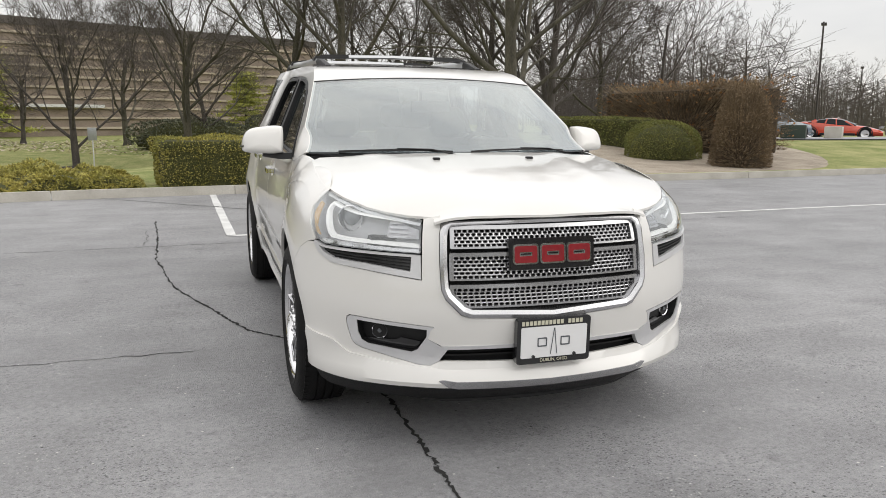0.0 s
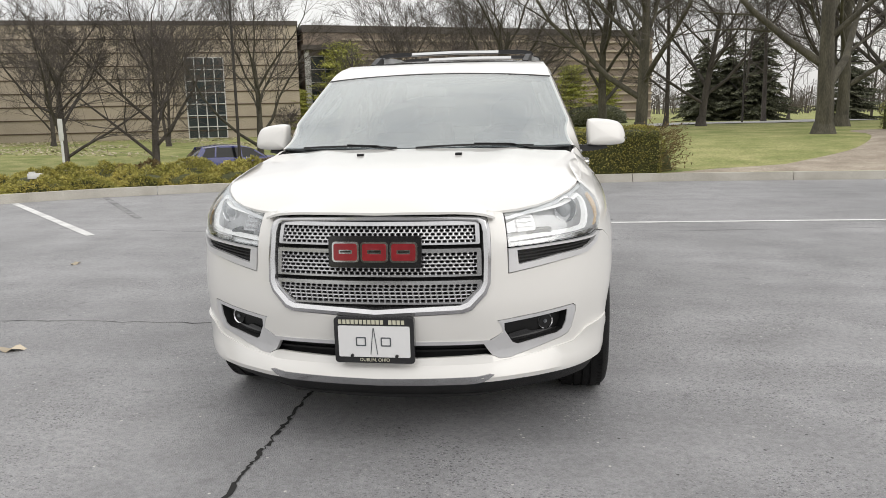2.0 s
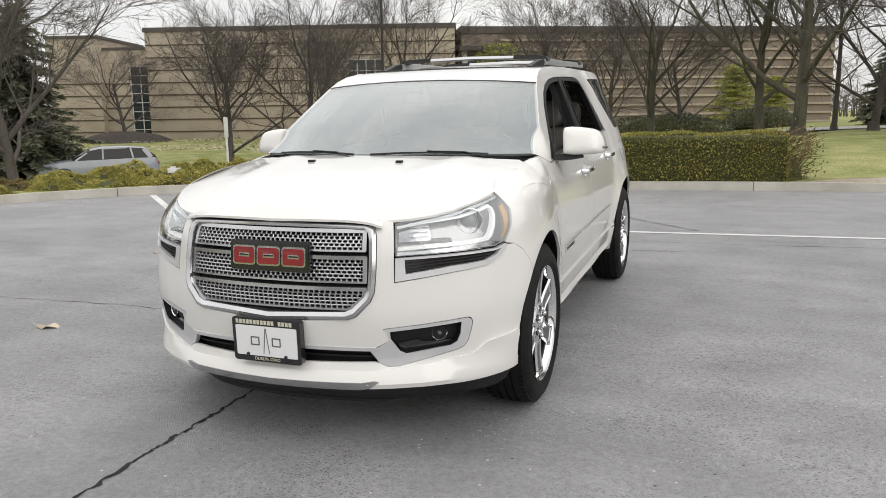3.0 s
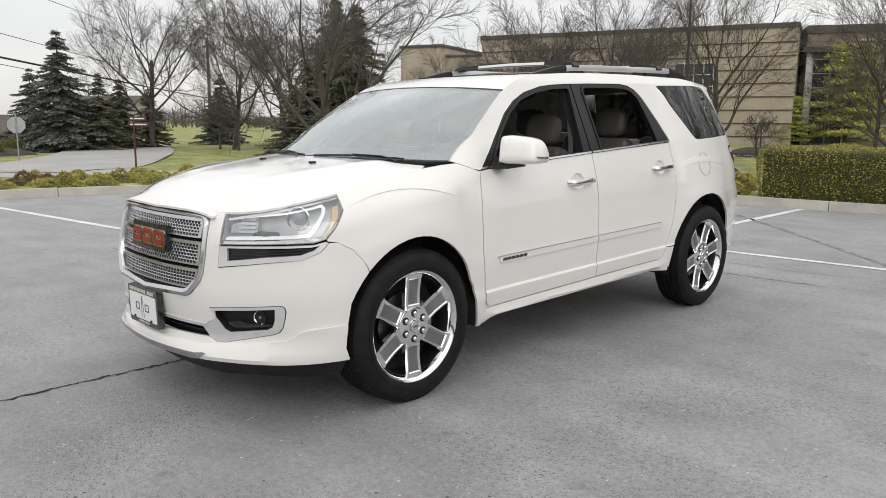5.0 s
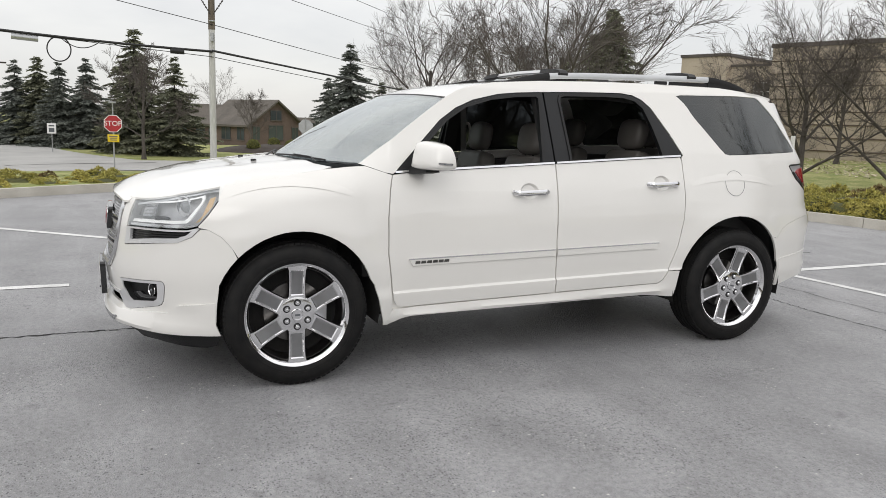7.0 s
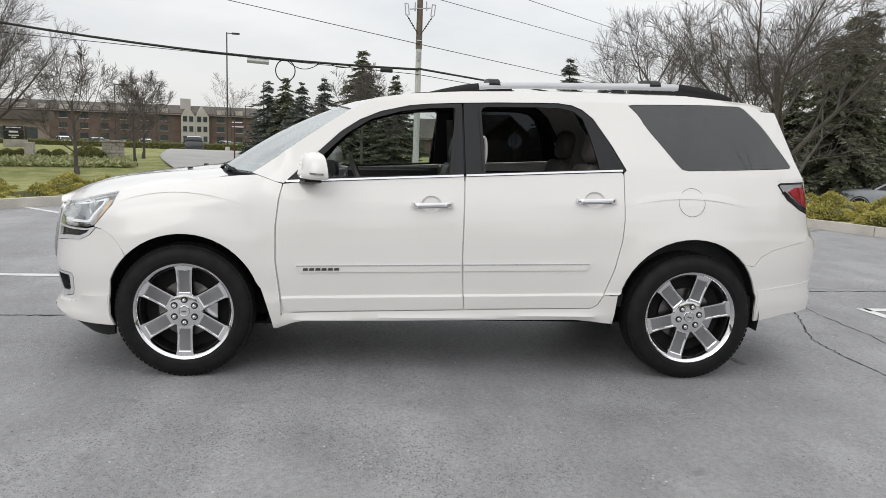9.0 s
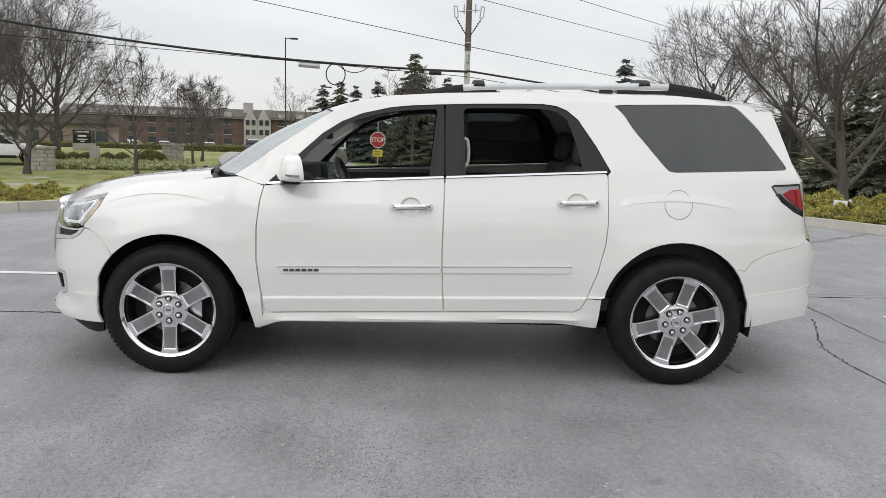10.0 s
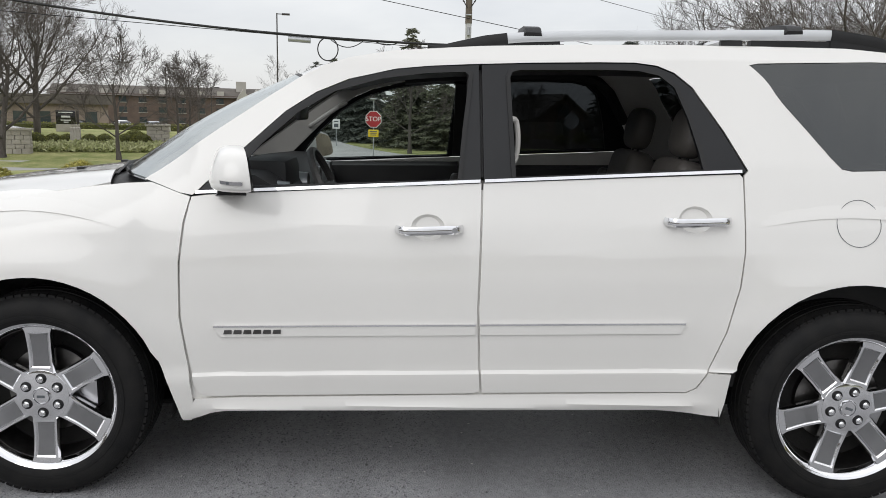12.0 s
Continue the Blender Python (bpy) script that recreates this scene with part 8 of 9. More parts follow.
bar_part("roof_edge", [((-4.2, 1.1, 7.9), (0, 10, 8.1))], "dark_roof", office)
bar_part("wall", [((-8.6, 0.4, 0), (-4.2, 10, 8.8))], "tan", office)
bar_part("roof_edge", [((-8.7, 0.3, 8.8), (-4.1, 10, 9.05))], "dark_roof", office)
for i in range(5):
    bar_part("rib", [((-4.2, 1.13, 0.95 + i * 1.02), (0, 1.2, 1.02 + i * 1.02))], "rib", office)
    bar_part("rib", [((-8.6, 0.33, 0.95 + i * 1.02), (-4.2, 0.4, 1.02 + i * 1.02))], "rib", office)
grid_window(17.0, 20.0, 0.35, 6.7, 4, 7, office)
grid_window(-1.9, -0.2, 0.4, 6.5, 2, 8, office, 1.15)
turn_b, LB = oriented((-20.5, 60.2), (10.5, 76.0))
hall = thing("office_wing", "brown brick office wing with pale ledges, set back on the lawn", "building", (-20.5, 60.2, -0.6), turn=turn_b)
bar_part("wall", [((0, 0, 0), (LB, 14, 9.0))], "brown_brick", hall)
bar_part("roof_edge", [((-0.1, -0.12, 9.0), (LB + 0.1, 14.1, 9.6))], "dark_roof", hall)
for i in range(10):
    bar_part("ledge", [((3.4, -0.16, 0.95 + i * 0.82), (LB, 0.0, 1.13 + i * 0.82))], "tan", hall)
grid_window(0.5, 3.0, 0.4, 7.0, 2, 6, hall)
bar_part("column", [((0.0, -0.35, 0), (0.42, 0.0, 7.6))], "white_metal", hall, "white square column")
bar_part("canopy", [((-0.3, -0.9, 7.5), (3.4, 0.0, 7.9))], "dark_roof", hall)
bar_part("ledge", [((6.0, -0.5, 2.7), (13.0, 0.0, 2.95))], "white_metal", hall)


def gabled(name, label, at, turn, lx, ly, h, rise, wall, roofm, windows, dormers=0, storeys=1):
    b = thing(name, label, "house", at, turn=turn)
    bm = bmesh.new()
    box(bm, (-lx / 2, -ly / 2, -0.5), (lx / 2, ly / 2, h))
    part("wall", bm, M[wall], b, smooth=False)
    for s in (1, -1):
        bm = bmesh.new()
        vs = [bm.verts.new(c) for c in ((s * lx / 2, -ly / 2, h), (s * lx / 2, ly / 2, h), (s * lx / 2, 0, h + rise))]
        vt = [bm.verts.new(c) for c in ((s * (lx / 2 - 0.2), -ly / 2, h), (s * (lx / 2 - 0.2), ly / 2, h), (s * (lx / 2 - 0.2), 0, h + rise))]
        bm.faces.new(vs), bm.faces.new(vt)
        for i in range(3):
            bm.faces.new((vs[i], vs[(i + 1) % 3], vt[(i + 1) % 3], vt[i]))
        bmesh.ops.recalc_face_normals(bm, faces=bm.faces)
        part("gable", bm, M[wall], b, smooth=False)
        bm = bmesh.new()
        o = 0.5
        k = rise / (ly / 2)
        pts = [(-lx / 2 - o, s * (ly / 2 + o), h - k * o), (lx / 2 + o, s * (ly / 2 + o), h - k * o), (lx / 2 + o, 0, h + rise), (-lx / 2 - o, 0, h + rise)]
        A = [bm.verts.new(c) for c in pts]
        B = [bm.verts.new((c[0], c[1], c[2] + 0.22)) for c in pts]
        bm.faces.new(A), bm.faces.new(B)
        for i in range(4):
            bm.faces.new((A[i], A[(i + 1) % 4], B[(i + 1) % 4], B[i]))
        bmesh.ops.recalc_face_normals(bm, faces=bm.faces)
        part("roof", bm, M[roofm], b, smooth=False)
    for face, u, z0, w, hh in windows:
        if face == "x":
            w_ = bar_part("window", [((lx / 2 - 0.02, u - w / 2, z0), (lx / 2 + 0.05, u + w / 2, z0 + hh))], "pane", b)
            bar_part("window_frame", [((lx / 2, u - w / 2 - 0.08, z0 + hh), (lx / 2 + 0.09, u + w / 2 + 0.08, z0 + hh + 0.1)), ((lx / 2, u - w / 2 - 0.08, z0 - 0.1), (lx / 2 + 0.09, u + w / 2 + 0.08, z0)), ((lx / 2, u - 0.03, z0), (lx / 2 + 0.08, u + 0.03, z0 + hh))], "dark_roof", w_)
        else:
            w_ = bar_part("window", [((u - w / 2, -ly / 2 - 0.05, z0), (u + w / 2, -ly / 2 + 0.02, z0 + hh))], "pane", b)
            bar_part("window_frame", [((u - w / 2 - 0.08, -ly / 2 - 0.09, z0 + hh), (u + w / 2 + 0.08, -ly / 2, z0 + hh + 0.1)), ((u - w / 2 - 0.08, -ly / 2 - 0.09, z0 - 0.1), (u + w / 2 + 0.08, -ly / 2, z0)), ((u - 0.03, -ly / 2 - 0.08, z0), (u + 0.03, -ly / 2, z0 + hh))], "dark_roof", w_)
    return b


hz = -1.75
gabled("brick_house", "brown brick house with a steep shingled gable roof", (-85.0, 12.87, hz), 28, 8.0, 7.3, 2.6, 2.5, "house_brick", "shingle", [("x", 0.0, 1.0, 2.0, 1.5), ("x", -2.7, 1.0, 0.9, 1.3), ("x", 2.7, 1.0, 0.9, 1.3), ("x", 0, 3.1, 1.5, 1.0), ("y", 0.0, 0.9, 1.6, 1.3), ("y", -2.6, 0.9, 1.2, 1.3), ("y", 2.6, 0.9, 1.2, 1.3)])
gabled("brick_house", "lower wing of the brick house with shingled roof", (-90.2, 8.6, hz), 72, 7.0, 6.0, 2.5, 2.0, "house_brick", "shingle", [("y", 0.0, 0.9, 1.6, 1.3), ("y", -2.4, 0.9, 1.2, 1.3), ("y", 2.4, 0.9, 1.2, 1.3)])
gabled("brick_house", "small end wing of the brick house with shingled roof", (-87.5, 19.4, hz), 80, 5.0, 5.0, 1.7, 1.6, "house_brick", "shingle", [("y", 0.0, 0.7, 1.2, 0.8)])
gabled("brick_house", "distant house with grey shingled roof", (-84.0, 30.0, land(-84, 30)), 30, 9.0, 7.0, 2.4, 2.2, "stucco", "shingle", [("x", 0, 0.9, 1.5, 1.2)])

# three-storey inn along the far street
inn = thing("inn", "three-storey brown and stucco inn with gabled fronts", "building", (-131.0, -36.0, land(-131, -36)), turn=105)
bar_part("wall", [((-26, 0, -0.5), (16, 12, 7.0))], "house_brick", inn)
bm = bmesh.new()
pts = [(-26.5, -0.6, 6.6), (16.5, -0.6, 6.6), (16.5, 5.5, 8.9), (-26.5, 5.5, 8.9)]
A = [bm.verts.new(c) for c in pts]
B = [bm.verts.new((c[0], 11.6 if c[1] < 1 else c[1], c[2])) for c in pts]
bm.faces.new(A), bm.faces.new(B), bm.faces.new((A[0], A[3], B[0])), bm.faces.new((A[1], A[2], B[1]))
bmesh.ops.recalc_face_normals(bm, faces=bm.faces)
part("roof", bm, M["shingle"], inn, smooth=False)
for gx in (4.27, 6.57):
    bm = bmesh.new()
    pts = [(gx - 1.13, -1.2, -0.5), (gx + 1.13, -1.2, -0.5), (gx + 1.13, -1.2, 6.4), (gx, -1.2, 8.7), (gx - 1.13, -1.2, 6.4)]
    A = [bm.verts.new(c) for c in pts]
    B = [bm.verts.new((c[0], 4.0, c[2])) for c in pts]
    bm.faces.new(A), bm.faces.new(B)
    for i in range(5):
        bm.faces.new((A[i], A[(i + 1) % 5], B[(i + 1) % 5], B[i]))
    bmesh.ops.recalc_face_normals(bm, faces=bm.faces)
    part("gable_front", bm, M["stucco"], inn, "pale stucco gable", smooth=False)
    for z0 in (0.8, 3.0, 5.2):
        for dx in (-0.5, 0.5):
            bar_part("window", [((gx + dx - 0.32, -1.26, z0), (gx + dx + 0.32, -1.15, z0 + 1.2))], "pane", inn)
for i in range(13):
    x = -25 + i * 3.1
    if 1.4 < x < 8.0:
        continue
    for z0 in (0.8, 3.0, 5.2):
        w_ = bar_part("window", [((x, -0.08, z0), (x + 1.2, 0.05, z0 + 1.2))], "pane", inn)
        bar_part("window_frame", [((x - 0.1, -0.12, z0 - 0.12), (x + 1.3, 0.0, z0))], "stucco", w_)
    bar_part("dormer", [((x + 0.1, 0.2, 6.9), (x + 1.3, 3.0, 8.0))], "stucco", inn)
bar_part("chimney", [((3.2, 3.0, 8.0), (4.9, 4.2, 10.4))], "stucco", inn)
inn.scale.z = 0.76
inn2 = thing("inn_hall", "long low brown hall beside the inn", "building", (-98.0, -52.0, land(-98, -52)), turn=118)
bar_part("wall", [((-14, 0, -0.5), (10, 10, 3.4))], "brown_brick", inn2)
bar_part("roof", [((-14.5, -0.8, 3.4), (10.5, 10.5, 4.6))], "shingle", inn2)
for i in range(8):
    bar_part("window", [((-12.5 + i * 2.8, -0.06, 0.6), (-11.0 + i * 2.8, 0.05, 2.4))], "pane", inn2)


# poles and lamps
def lamp_post(x, y, h, head, turn=0.0, label="dark bronze parking-lot lamp post", r=0.07, base=True):
    z = land(x, y)
    ob = thing("street_lamp", label, "lamp post", (x, y, z), turn=turn)
    bm = bmesh.new()
    cyl(bm, (0, 0, -0.2), (0, 0, h), r, r * 0.75, 10)
    part("pole", bm, M["bronze"], ob)
    if base:
        bm = bmesh.new()
        cyl(bm, (0, 0, -0.2), (0, 0, 0.35), 0.22, 0.20, 14)
        part("footing", bm, M["concrete"], ob)
    for s in head:
        bm = boxes(((s * 0.05, -0.03, h - 0.10), (s * 0.45, 0.03, h - 0.03), 0.01))
        arm = part("arm", bm, M["bronze"], ob)
        part("lamp_head", boxes(((s * 0.42, -0.16, h - 0.14), (s * 1.05, 0.16, h + 0.0), 0.02)), M["bronze"], ob)


lamp_post(-13.0, 27.2, 8.6, (), 0, base=False)
lamp_post(-62.6, -12.7, 9.9, (1,), 100)
lamp_post(-57.4, -20.3, 4.9, (1,), 100, r=0.05)
lamp_post(-98.0, -28.0, 6.0, (1,), 100)
lamp_post(-80.0, -12.0, 7.6, (1,), 100)
lamp_post(-106.0, -18.0, 6.4, (1,), 100)
lamp_post(36.2, 35.0, 7.3, (1,), 45)
lamp_post(66.0, 61.0, 7.0, (1, -1), 45)
lamp_post(75.0, 92.0, 7.0, (1, -1), 45)
lamp_post(10.8, 38.5, 7.5, (), 45, "slim dark lamp post among the trees", 0.05, False)

U = Vector((-26.6, 1.4, -0.45))
up = thing("utility_pole", "grey weathered utility pole carrying cables", "pole", U)
bm = bmesh.new()
cyl(bm, (0, 0, -1.2), (0, 0, 5.22), 0.135, 0.115, 14)
part("pole", bm, M["pole_grey"], up, "pale sheathed foot of the pole")
bm = bmesh.new()
cyl(bm, (0, 0, 5.2), (0, 0, 9.4), 0.13, 0.10, 14)
part("pole_top", bm, M["pole_wood"], up, "dark weathered wood of the pole")
bm = bmesh.new()
cyl(bm, (0.10, -0.42, 6.72), (0.10, 0.42, 6.80), 0.022, 0.022, 6)
cyl(bm, (0.10, -0.2, 6.65), (0.10, -0.2, 7.0), 0.03, 0.02, 6)
cyl(bm, (0.10, 0.26, 6.7), (0.10, 0.26, 7.05), 0.03, 0.02, 6)
part("cross_arm", bm, M["steel"], up)
for k in (-1, 1):
    bm = bmesh.new()
    cyl(bm, (0.10, 0.05 * k, 5.75), (0.10, 0.50 * k, 6.45), 0.020, 0.016, 6)
    for i in range(5):
        q = Vector((0.10, 0.05 * k, 5.75)).lerp(Vector((0.10, 0.50 * k, 6.45)), 0.35 + 0.13 * i)
        cyl(bm, q + Vector((0, 0, -0.02)), q + Vector((0, 0, 0.02)), 0.040, 0.034, 8)
    part("insulator_bracket", bm, M["bronze"], up, "dark ribbed insulator strut")
    bm = bmesh.new()
    a = [Vector((0.10, 0.50 * k + dy, z)) for dy, z in ((-0.06, 6.48), (0.07, 6.50), (0.07 + 0.05 * k, 6.92), (-0.06 + 0.05 * k, 6.94))]
    for p, q in zip(a, a[1:] + a[:1]):
        cyl(bm, p, q, 0.020, 0.020, 6)
    part("fuse_holder", bm, M["steel"], up)
bm = bmesh.new()
cyl(bm, (0.18, 0, 4.75), (0.18, 0, 5.05), 0.07, 0.07, 10)
part("cable_splice", bm, M["steel"], up)
bm = bmesh.new()
cyl(bm, (0.15, -0.1, 5.5), (0.15, 0.1, 5.5), 0.03, 0.03, 8)
part("cable_clamp", bm, M["steel"], up)
wp = thing("wood_pole", "old brown wooden utility pole by the side street", "pole", (-62.0, 31.0, land(-62, 31)))
bm = bmesh.new()
cyl(bm, (0, 0, -0.4), (0, 0, 9.0), 0.17, 0.12, 12)
part("pole", bm, M["pole_wood"], wp)
bm = boxes(((-0.8, -0.06, 8.3), (0.8, 0.06, 8.45), 0.01))
part("cross_arm", bm, M["pole_wood"], wp)


def wire(name, p, q, sag, r, label, n=24):
    p, q = Vector(p), Vector(q)
    pts = []
    for i in range(n + 1):
        t = i / n
        c = p.lerp(q, t)
        c.z -= 4 * sag * t * (1 - t)
        pts.append(c)
    bm = bmesh.new()
    sweep(bm, pts, ring_section(r, 6))
    return tagged(link_bm(name, bm, M["cable"]), label, "cable"), pts


SOUTH = Vector((-24.0, -36.0, 9.3))
cb, pts = wire("thick_cable", (U.x + 0.15, U.y, 3.92), SOUTH, 1.3, 0.050, "thick black cable bundle between poles")
wire("thick_cable", (U.x + 0.15, U.y, 3.95), (-62.0, 31.0, 3.3), 0.05, 0.045, "thick black cable bundle between poles")
wire("thin_wire", (U.x + 0.15, U.y, 3.72), SOUTH + Vector((0.2, 0, -3.6)), 0.0, 0.014, "thin black overhead wire")
wire("thin_wire", (U.x + 0.15, U.y, 3.72), (-62.0, 31.0, 2.9), 0.1, 0.014, "thin black overhead wire")
wire("thin_wire", (U.x + 0.15, U.y, 4.92), SOUTH + Vector((0, 0, 2.0)), 0.0, 0.014, "thin black overhead wire")
wire("thin_wire", (U.x + 0.15, U.y, 4.92), (-62.0, 31.0, 4.2), 0.05, 0.014, "thin black overhead wire")
for k in (-1, 1):
    zk = 7.45 + 0.43 * k
    wire("thin_wire", (U.x + 0.45 * k, U.y + 0.25 * k, zk), (-62.0 + 0.7 * k, 31.0, zk + 0.05), 0.02, 0.013, "thin black overhead wire")
    wire("thin_wire", (U.x + 0.45 * k, U.y + 0.25 * k, zk), SOUTH + Vector((0.5 * k, 0, 5.0)), 0.0, 0.013, "thin black overhead wire")
# things hung on the cable bundle
def on_cable(f):
    i = f * 24
    k = int(i)
    return pts[k].lerp(pts[k + 1], i - k)


a, b = on_cable(0.028), on_cable(0.041)
bm = bmesh.new()
cyl(bm, a + Vector((0, 0, -0.10)), b + Vector((0, 0, -0.10)), 0.095, 0.095, 12)
cyl(bm, a + Vector((0, 0, -0.02)), b + Vector((0, 0, -0.02)), 0.05, 0.05, 8)
tagged(link_bm("splice_case", bm, M["cable"]), "black splice case hanging on the cable", "cable fitting")
a, b = on_cable(0.158), on_cable(0.180)
bm = bmesh.new()
cyl(bm, a + Vector((0, 0, -0.16)), b + Vector((0, 0, -0.16)), 0.10, 0.10, 14)
tagged(link_bm("amplifier_case", bm, M["steel"]), "grey cylindrical case hanging under the cable", "cable fitting")
c = on_cable(0.141)
bm = bmesh.new()
ring = [c + Vector((0, 0.38 * math.cos(t * math.pi / 14), -0.42 + 0.42 * math.sin(t * math.pi / 14))) for t in range(28)]
sweep(bm, ring, ring_section(0.022, 6), up=(1, 0, 0), closed=True)
tagged(link_bm("cable_loop", bm, M["cable"]), "round loop of spare black cable", "cable")
for f0, f1, dz in ((0.105, 0.140, 0.30), (0.070, 0.095, 0.12)):
    a, b = on_cable(f0), on_cable(f1)
    bm = bmesh.new()
    sweep(bm, [a.lerp(b, t / 10) - Vector((0, 0, dz * 4 * (t / 10) * (1 - t / 10))) for t in range(11)], ring_section(0.018, 6))
    tagged(link_bm("slack_cable", bm, M["cable"]), "slack loop of black cable", "cable")


# signs
def disc(n, r, y0, y1, turn=0.0):
    bm = bmesh.new()
    A = [bm.verts.new((r * math.cos(turn + 2 * math.pi * i / n), y0, r * math.sin(turn + 2 * math.pi * i / n))) for i in range(n)]
    B = [bm.verts.new((v.co.x, y1, v.co.z)) for v in A]
    bm.faces.new(A), bm.faces.new(B)
    for i in range(n):
        bm.faces.new((A[i], A[(i + 1) % n], B[(i + 1) % n], B[i]))
    bmesh.ops.recalc_face_normals(bm, faces=bm.faces)
    return bm


def stop_sign(x, y, turn, zc, label, plate_=True):
    z = -0.45
    ob = thing("stop_sign", label, "sign", (x, y, z), turn=turn)
    bm = bmesh.new()
    cyl(bm, (0, 0.03, -1.0), (0, 0.03, zc + (0.95 if plate_ else 0.5)), 0.030, 0.030, 8)
    part("post", bm, M["steel"], ob)
    face = part("sign_face", disc(8, 0.40, -0.012, 0.0, math.pi / 8), M["sign_white"], ob, smooth=False)
    face.location.z = zc
    red = part("sign_panel", disc(8, 0.372, -0.018, -0.010, math.pi / 8), M["sign_red"], face, smooth=False)
    me = text_mesh("STOP", 0.30)
    me.materials.append(M["sign_white"])
    w = new("lettering", me)
    w.parent = face
    w.matrix_basis = pose(0, -0.024, 0, 90, 0, 0)
    back = part("sign_back", disc(8, 0.398, 0.002, 0.008, math.pi / 8), M["steel"], face, smooth=False)
    if plate_:
        yp = part("yellow_plate", boxes(((-0.24, -0.012, zc - 0.80), (0.24, 0.0, zc - 0.47), 0.004)), M["sign_yellow"], ob, "yellow plate with dark print")
        for i in range(3):
            part("print_bar", boxes(((-0.17 + 0.02 * i, -0.018, zc - 0.57 - 0.08 * i), (0.17 - 0.02 * i, -0.010, zc - 0.53 - 0.08 * i), 0)), M["ink"], yp)
        part("solar_lamp", boxes(((-0.13, -0.16, zc + 0.88), (0.13, 0.12, zc + 0.95), 0.01)), M["steel"], ob)
    return ob


stop_sign(-26.9, -2.20, 80, 1.77, "red octagonal stop sign with a yellow plate below").scale = (0.86, 0.86, 0.86)
stop_sign(-35.6, 7.2, 246, 1.55, "back of a stop sign on a steel post", False)
ob = thing("speed_sign", "small white traffic sign on a post", "sign", (-37.6, -4.9, land(-37.6, -4.9)), turn=84)
bm = bmesh.new()
cyl(bm, (0, 0.03, -0.2), (0, 0.03, 1.5), 0.025, 0.025, 8)
part("post", bm, M["steel"], ob)
sf = part("sign_face", boxes(((-0.20, -0.01, 0.95), (0.20, 0.01, 1.45), 0.004)), M["sign_white"], ob)
part("print_bar", boxes(((-0.12, -0.016, 1.03), (0.12, -0.008, 1.22), 0)), M["ink"], sf)
part("print_bar", boxes(((-0.12, -0.016, 1.30), (0.12, -0.008, 1.36), 0)), M["ink"], sf)


def street_sign(x, y, h, turn, label):
    ob = thing("street_name_sign", label, "sign", (x, y, -0.45), turn=turn)
    bm = bmesh.new()
    cyl(bm, (0, 0, -1.0), (0, 0, h), 0.04, 0.04, 8)
    part("post", bm, M["sign_brown"], ob)
    for z0, w in ((h - 0.16, 0.50), (h - 0.40, 0.58)):
        s_ = part("name_plate", boxes(((-w * 0.35, -0.02, z0), (w, 0.02, z0 + 0.17), 0.006)), M["sign_brown"], ob)
        part("print_bar", boxes(((-w * 0.25, -0.026, z0 + 0.06), (w * 0.85, -0.018, z0 + 0.11), 0)), M["sign_white"], s_)


street_sign(-28.4, 9.6, 1.95, 62, "brown street-name sign on a square post")
street_sign(-38.6, -8.0, 2.1, 100, "brown street-name sign on a square post")
ob = thing("white_post_sign", "small white sign on a thin white post", "sign", (-6.15, 35.0, land(-6.15, 35)), turn=0)
bm = bmesh.new()
cyl(bm, (0, 0, -0.2), (0, 0, 1.9), 0.03, 0.03, 8)
part("post", bm, M["sign_white"], ob)
part("sign_face", boxes(((-0.20, -0.03, 1.45), (0.20, 0.0, 2.05), 0.01)), M["steel"], ob)
ob = thing("white_marker_post", "white marker post with a taller white panel on top", "post", (-19.6, 24.47, land(-19.6, 24.47)))
top_z = 1.46 - land(-19.6, 24.47)
part("post", boxes(((-0.04, -0.04, -0.2), (0.04, 0.04, top_z - 0.8), 0.008)), M["sign_white"], ob)
part("panel", boxes(((-0.085, -0.05, top_z - 0.9), (0.085, 0.05, top_z), 0.01)), M["sign_white"], ob)
# ground lights in the junipers
for x, y in ((-9.15, 8.2), (-8.85, 7.75)):
    ob = thing("ground_light", "small white floodlight on a stake in the junipers", "lamp", (x, y, land(x, y)), turn=40)
    bm = bmesh.new()
    cyl(bm, (0, 0, -0.1), (0, 0, 0.18), 0.02, 0.02, 8)
    part("stake", bm, M["bronze"], ob)
    part("lamp_body", boxes(((-0.12, -0.06, 0.18), (0.12, 0.06, 0.29), 0.02)), M["bronze"], ob)
    part("lamp_glass", boxes(((-0.125, -0.075, 0.20), (0.125, -0.055, 0.30), 0.006)), M["sign_white"], ob)
# entrance: stone piers, name board, cabinet
for x, y, w in ((-29.6, -17.45, 1.05), (-35.1, -13.4, 1.05)):
    ob = thing("stone_pier", "low pale stone pier with a flat cap", "wall", (x, y, land(x, y)), turn=105)
    for i in range(5):
        n = 3
        off = 0.12 if i % 2 else 0
        for k in range(n):
            x0 = -w / 2 + k * w / n + (off if 0 < k else 0)
            x1 = -w / 2 + (k + 1) * w / n + (off if k < n - 1 else 0)
            part("stone", boxes(((x0 + 0.008, -0.25, i * 0.19 - (0.2 if i == 0 else 0)), (x1 - 0.008, 0.25, i * 0.19 + 0.18), 0.015)), M["stone"], ob)
    part("cap", boxes(((-w / 2 - 0.06, -0.3, 0.95), (w / 2 + 0.06, 0.3, 1.05), 0.02)), M["stone"], ob)
ob = thing("name_board", "black name board with white print on a low stone base", "sign", (-48.2, -23.8, land(-48.2, -23.8)), turn=108)
part("board", boxes(((-0.68, -0.06, 0.42), (0.50, 0.06, 1.32), 0.02)), M["gloss"], ob)
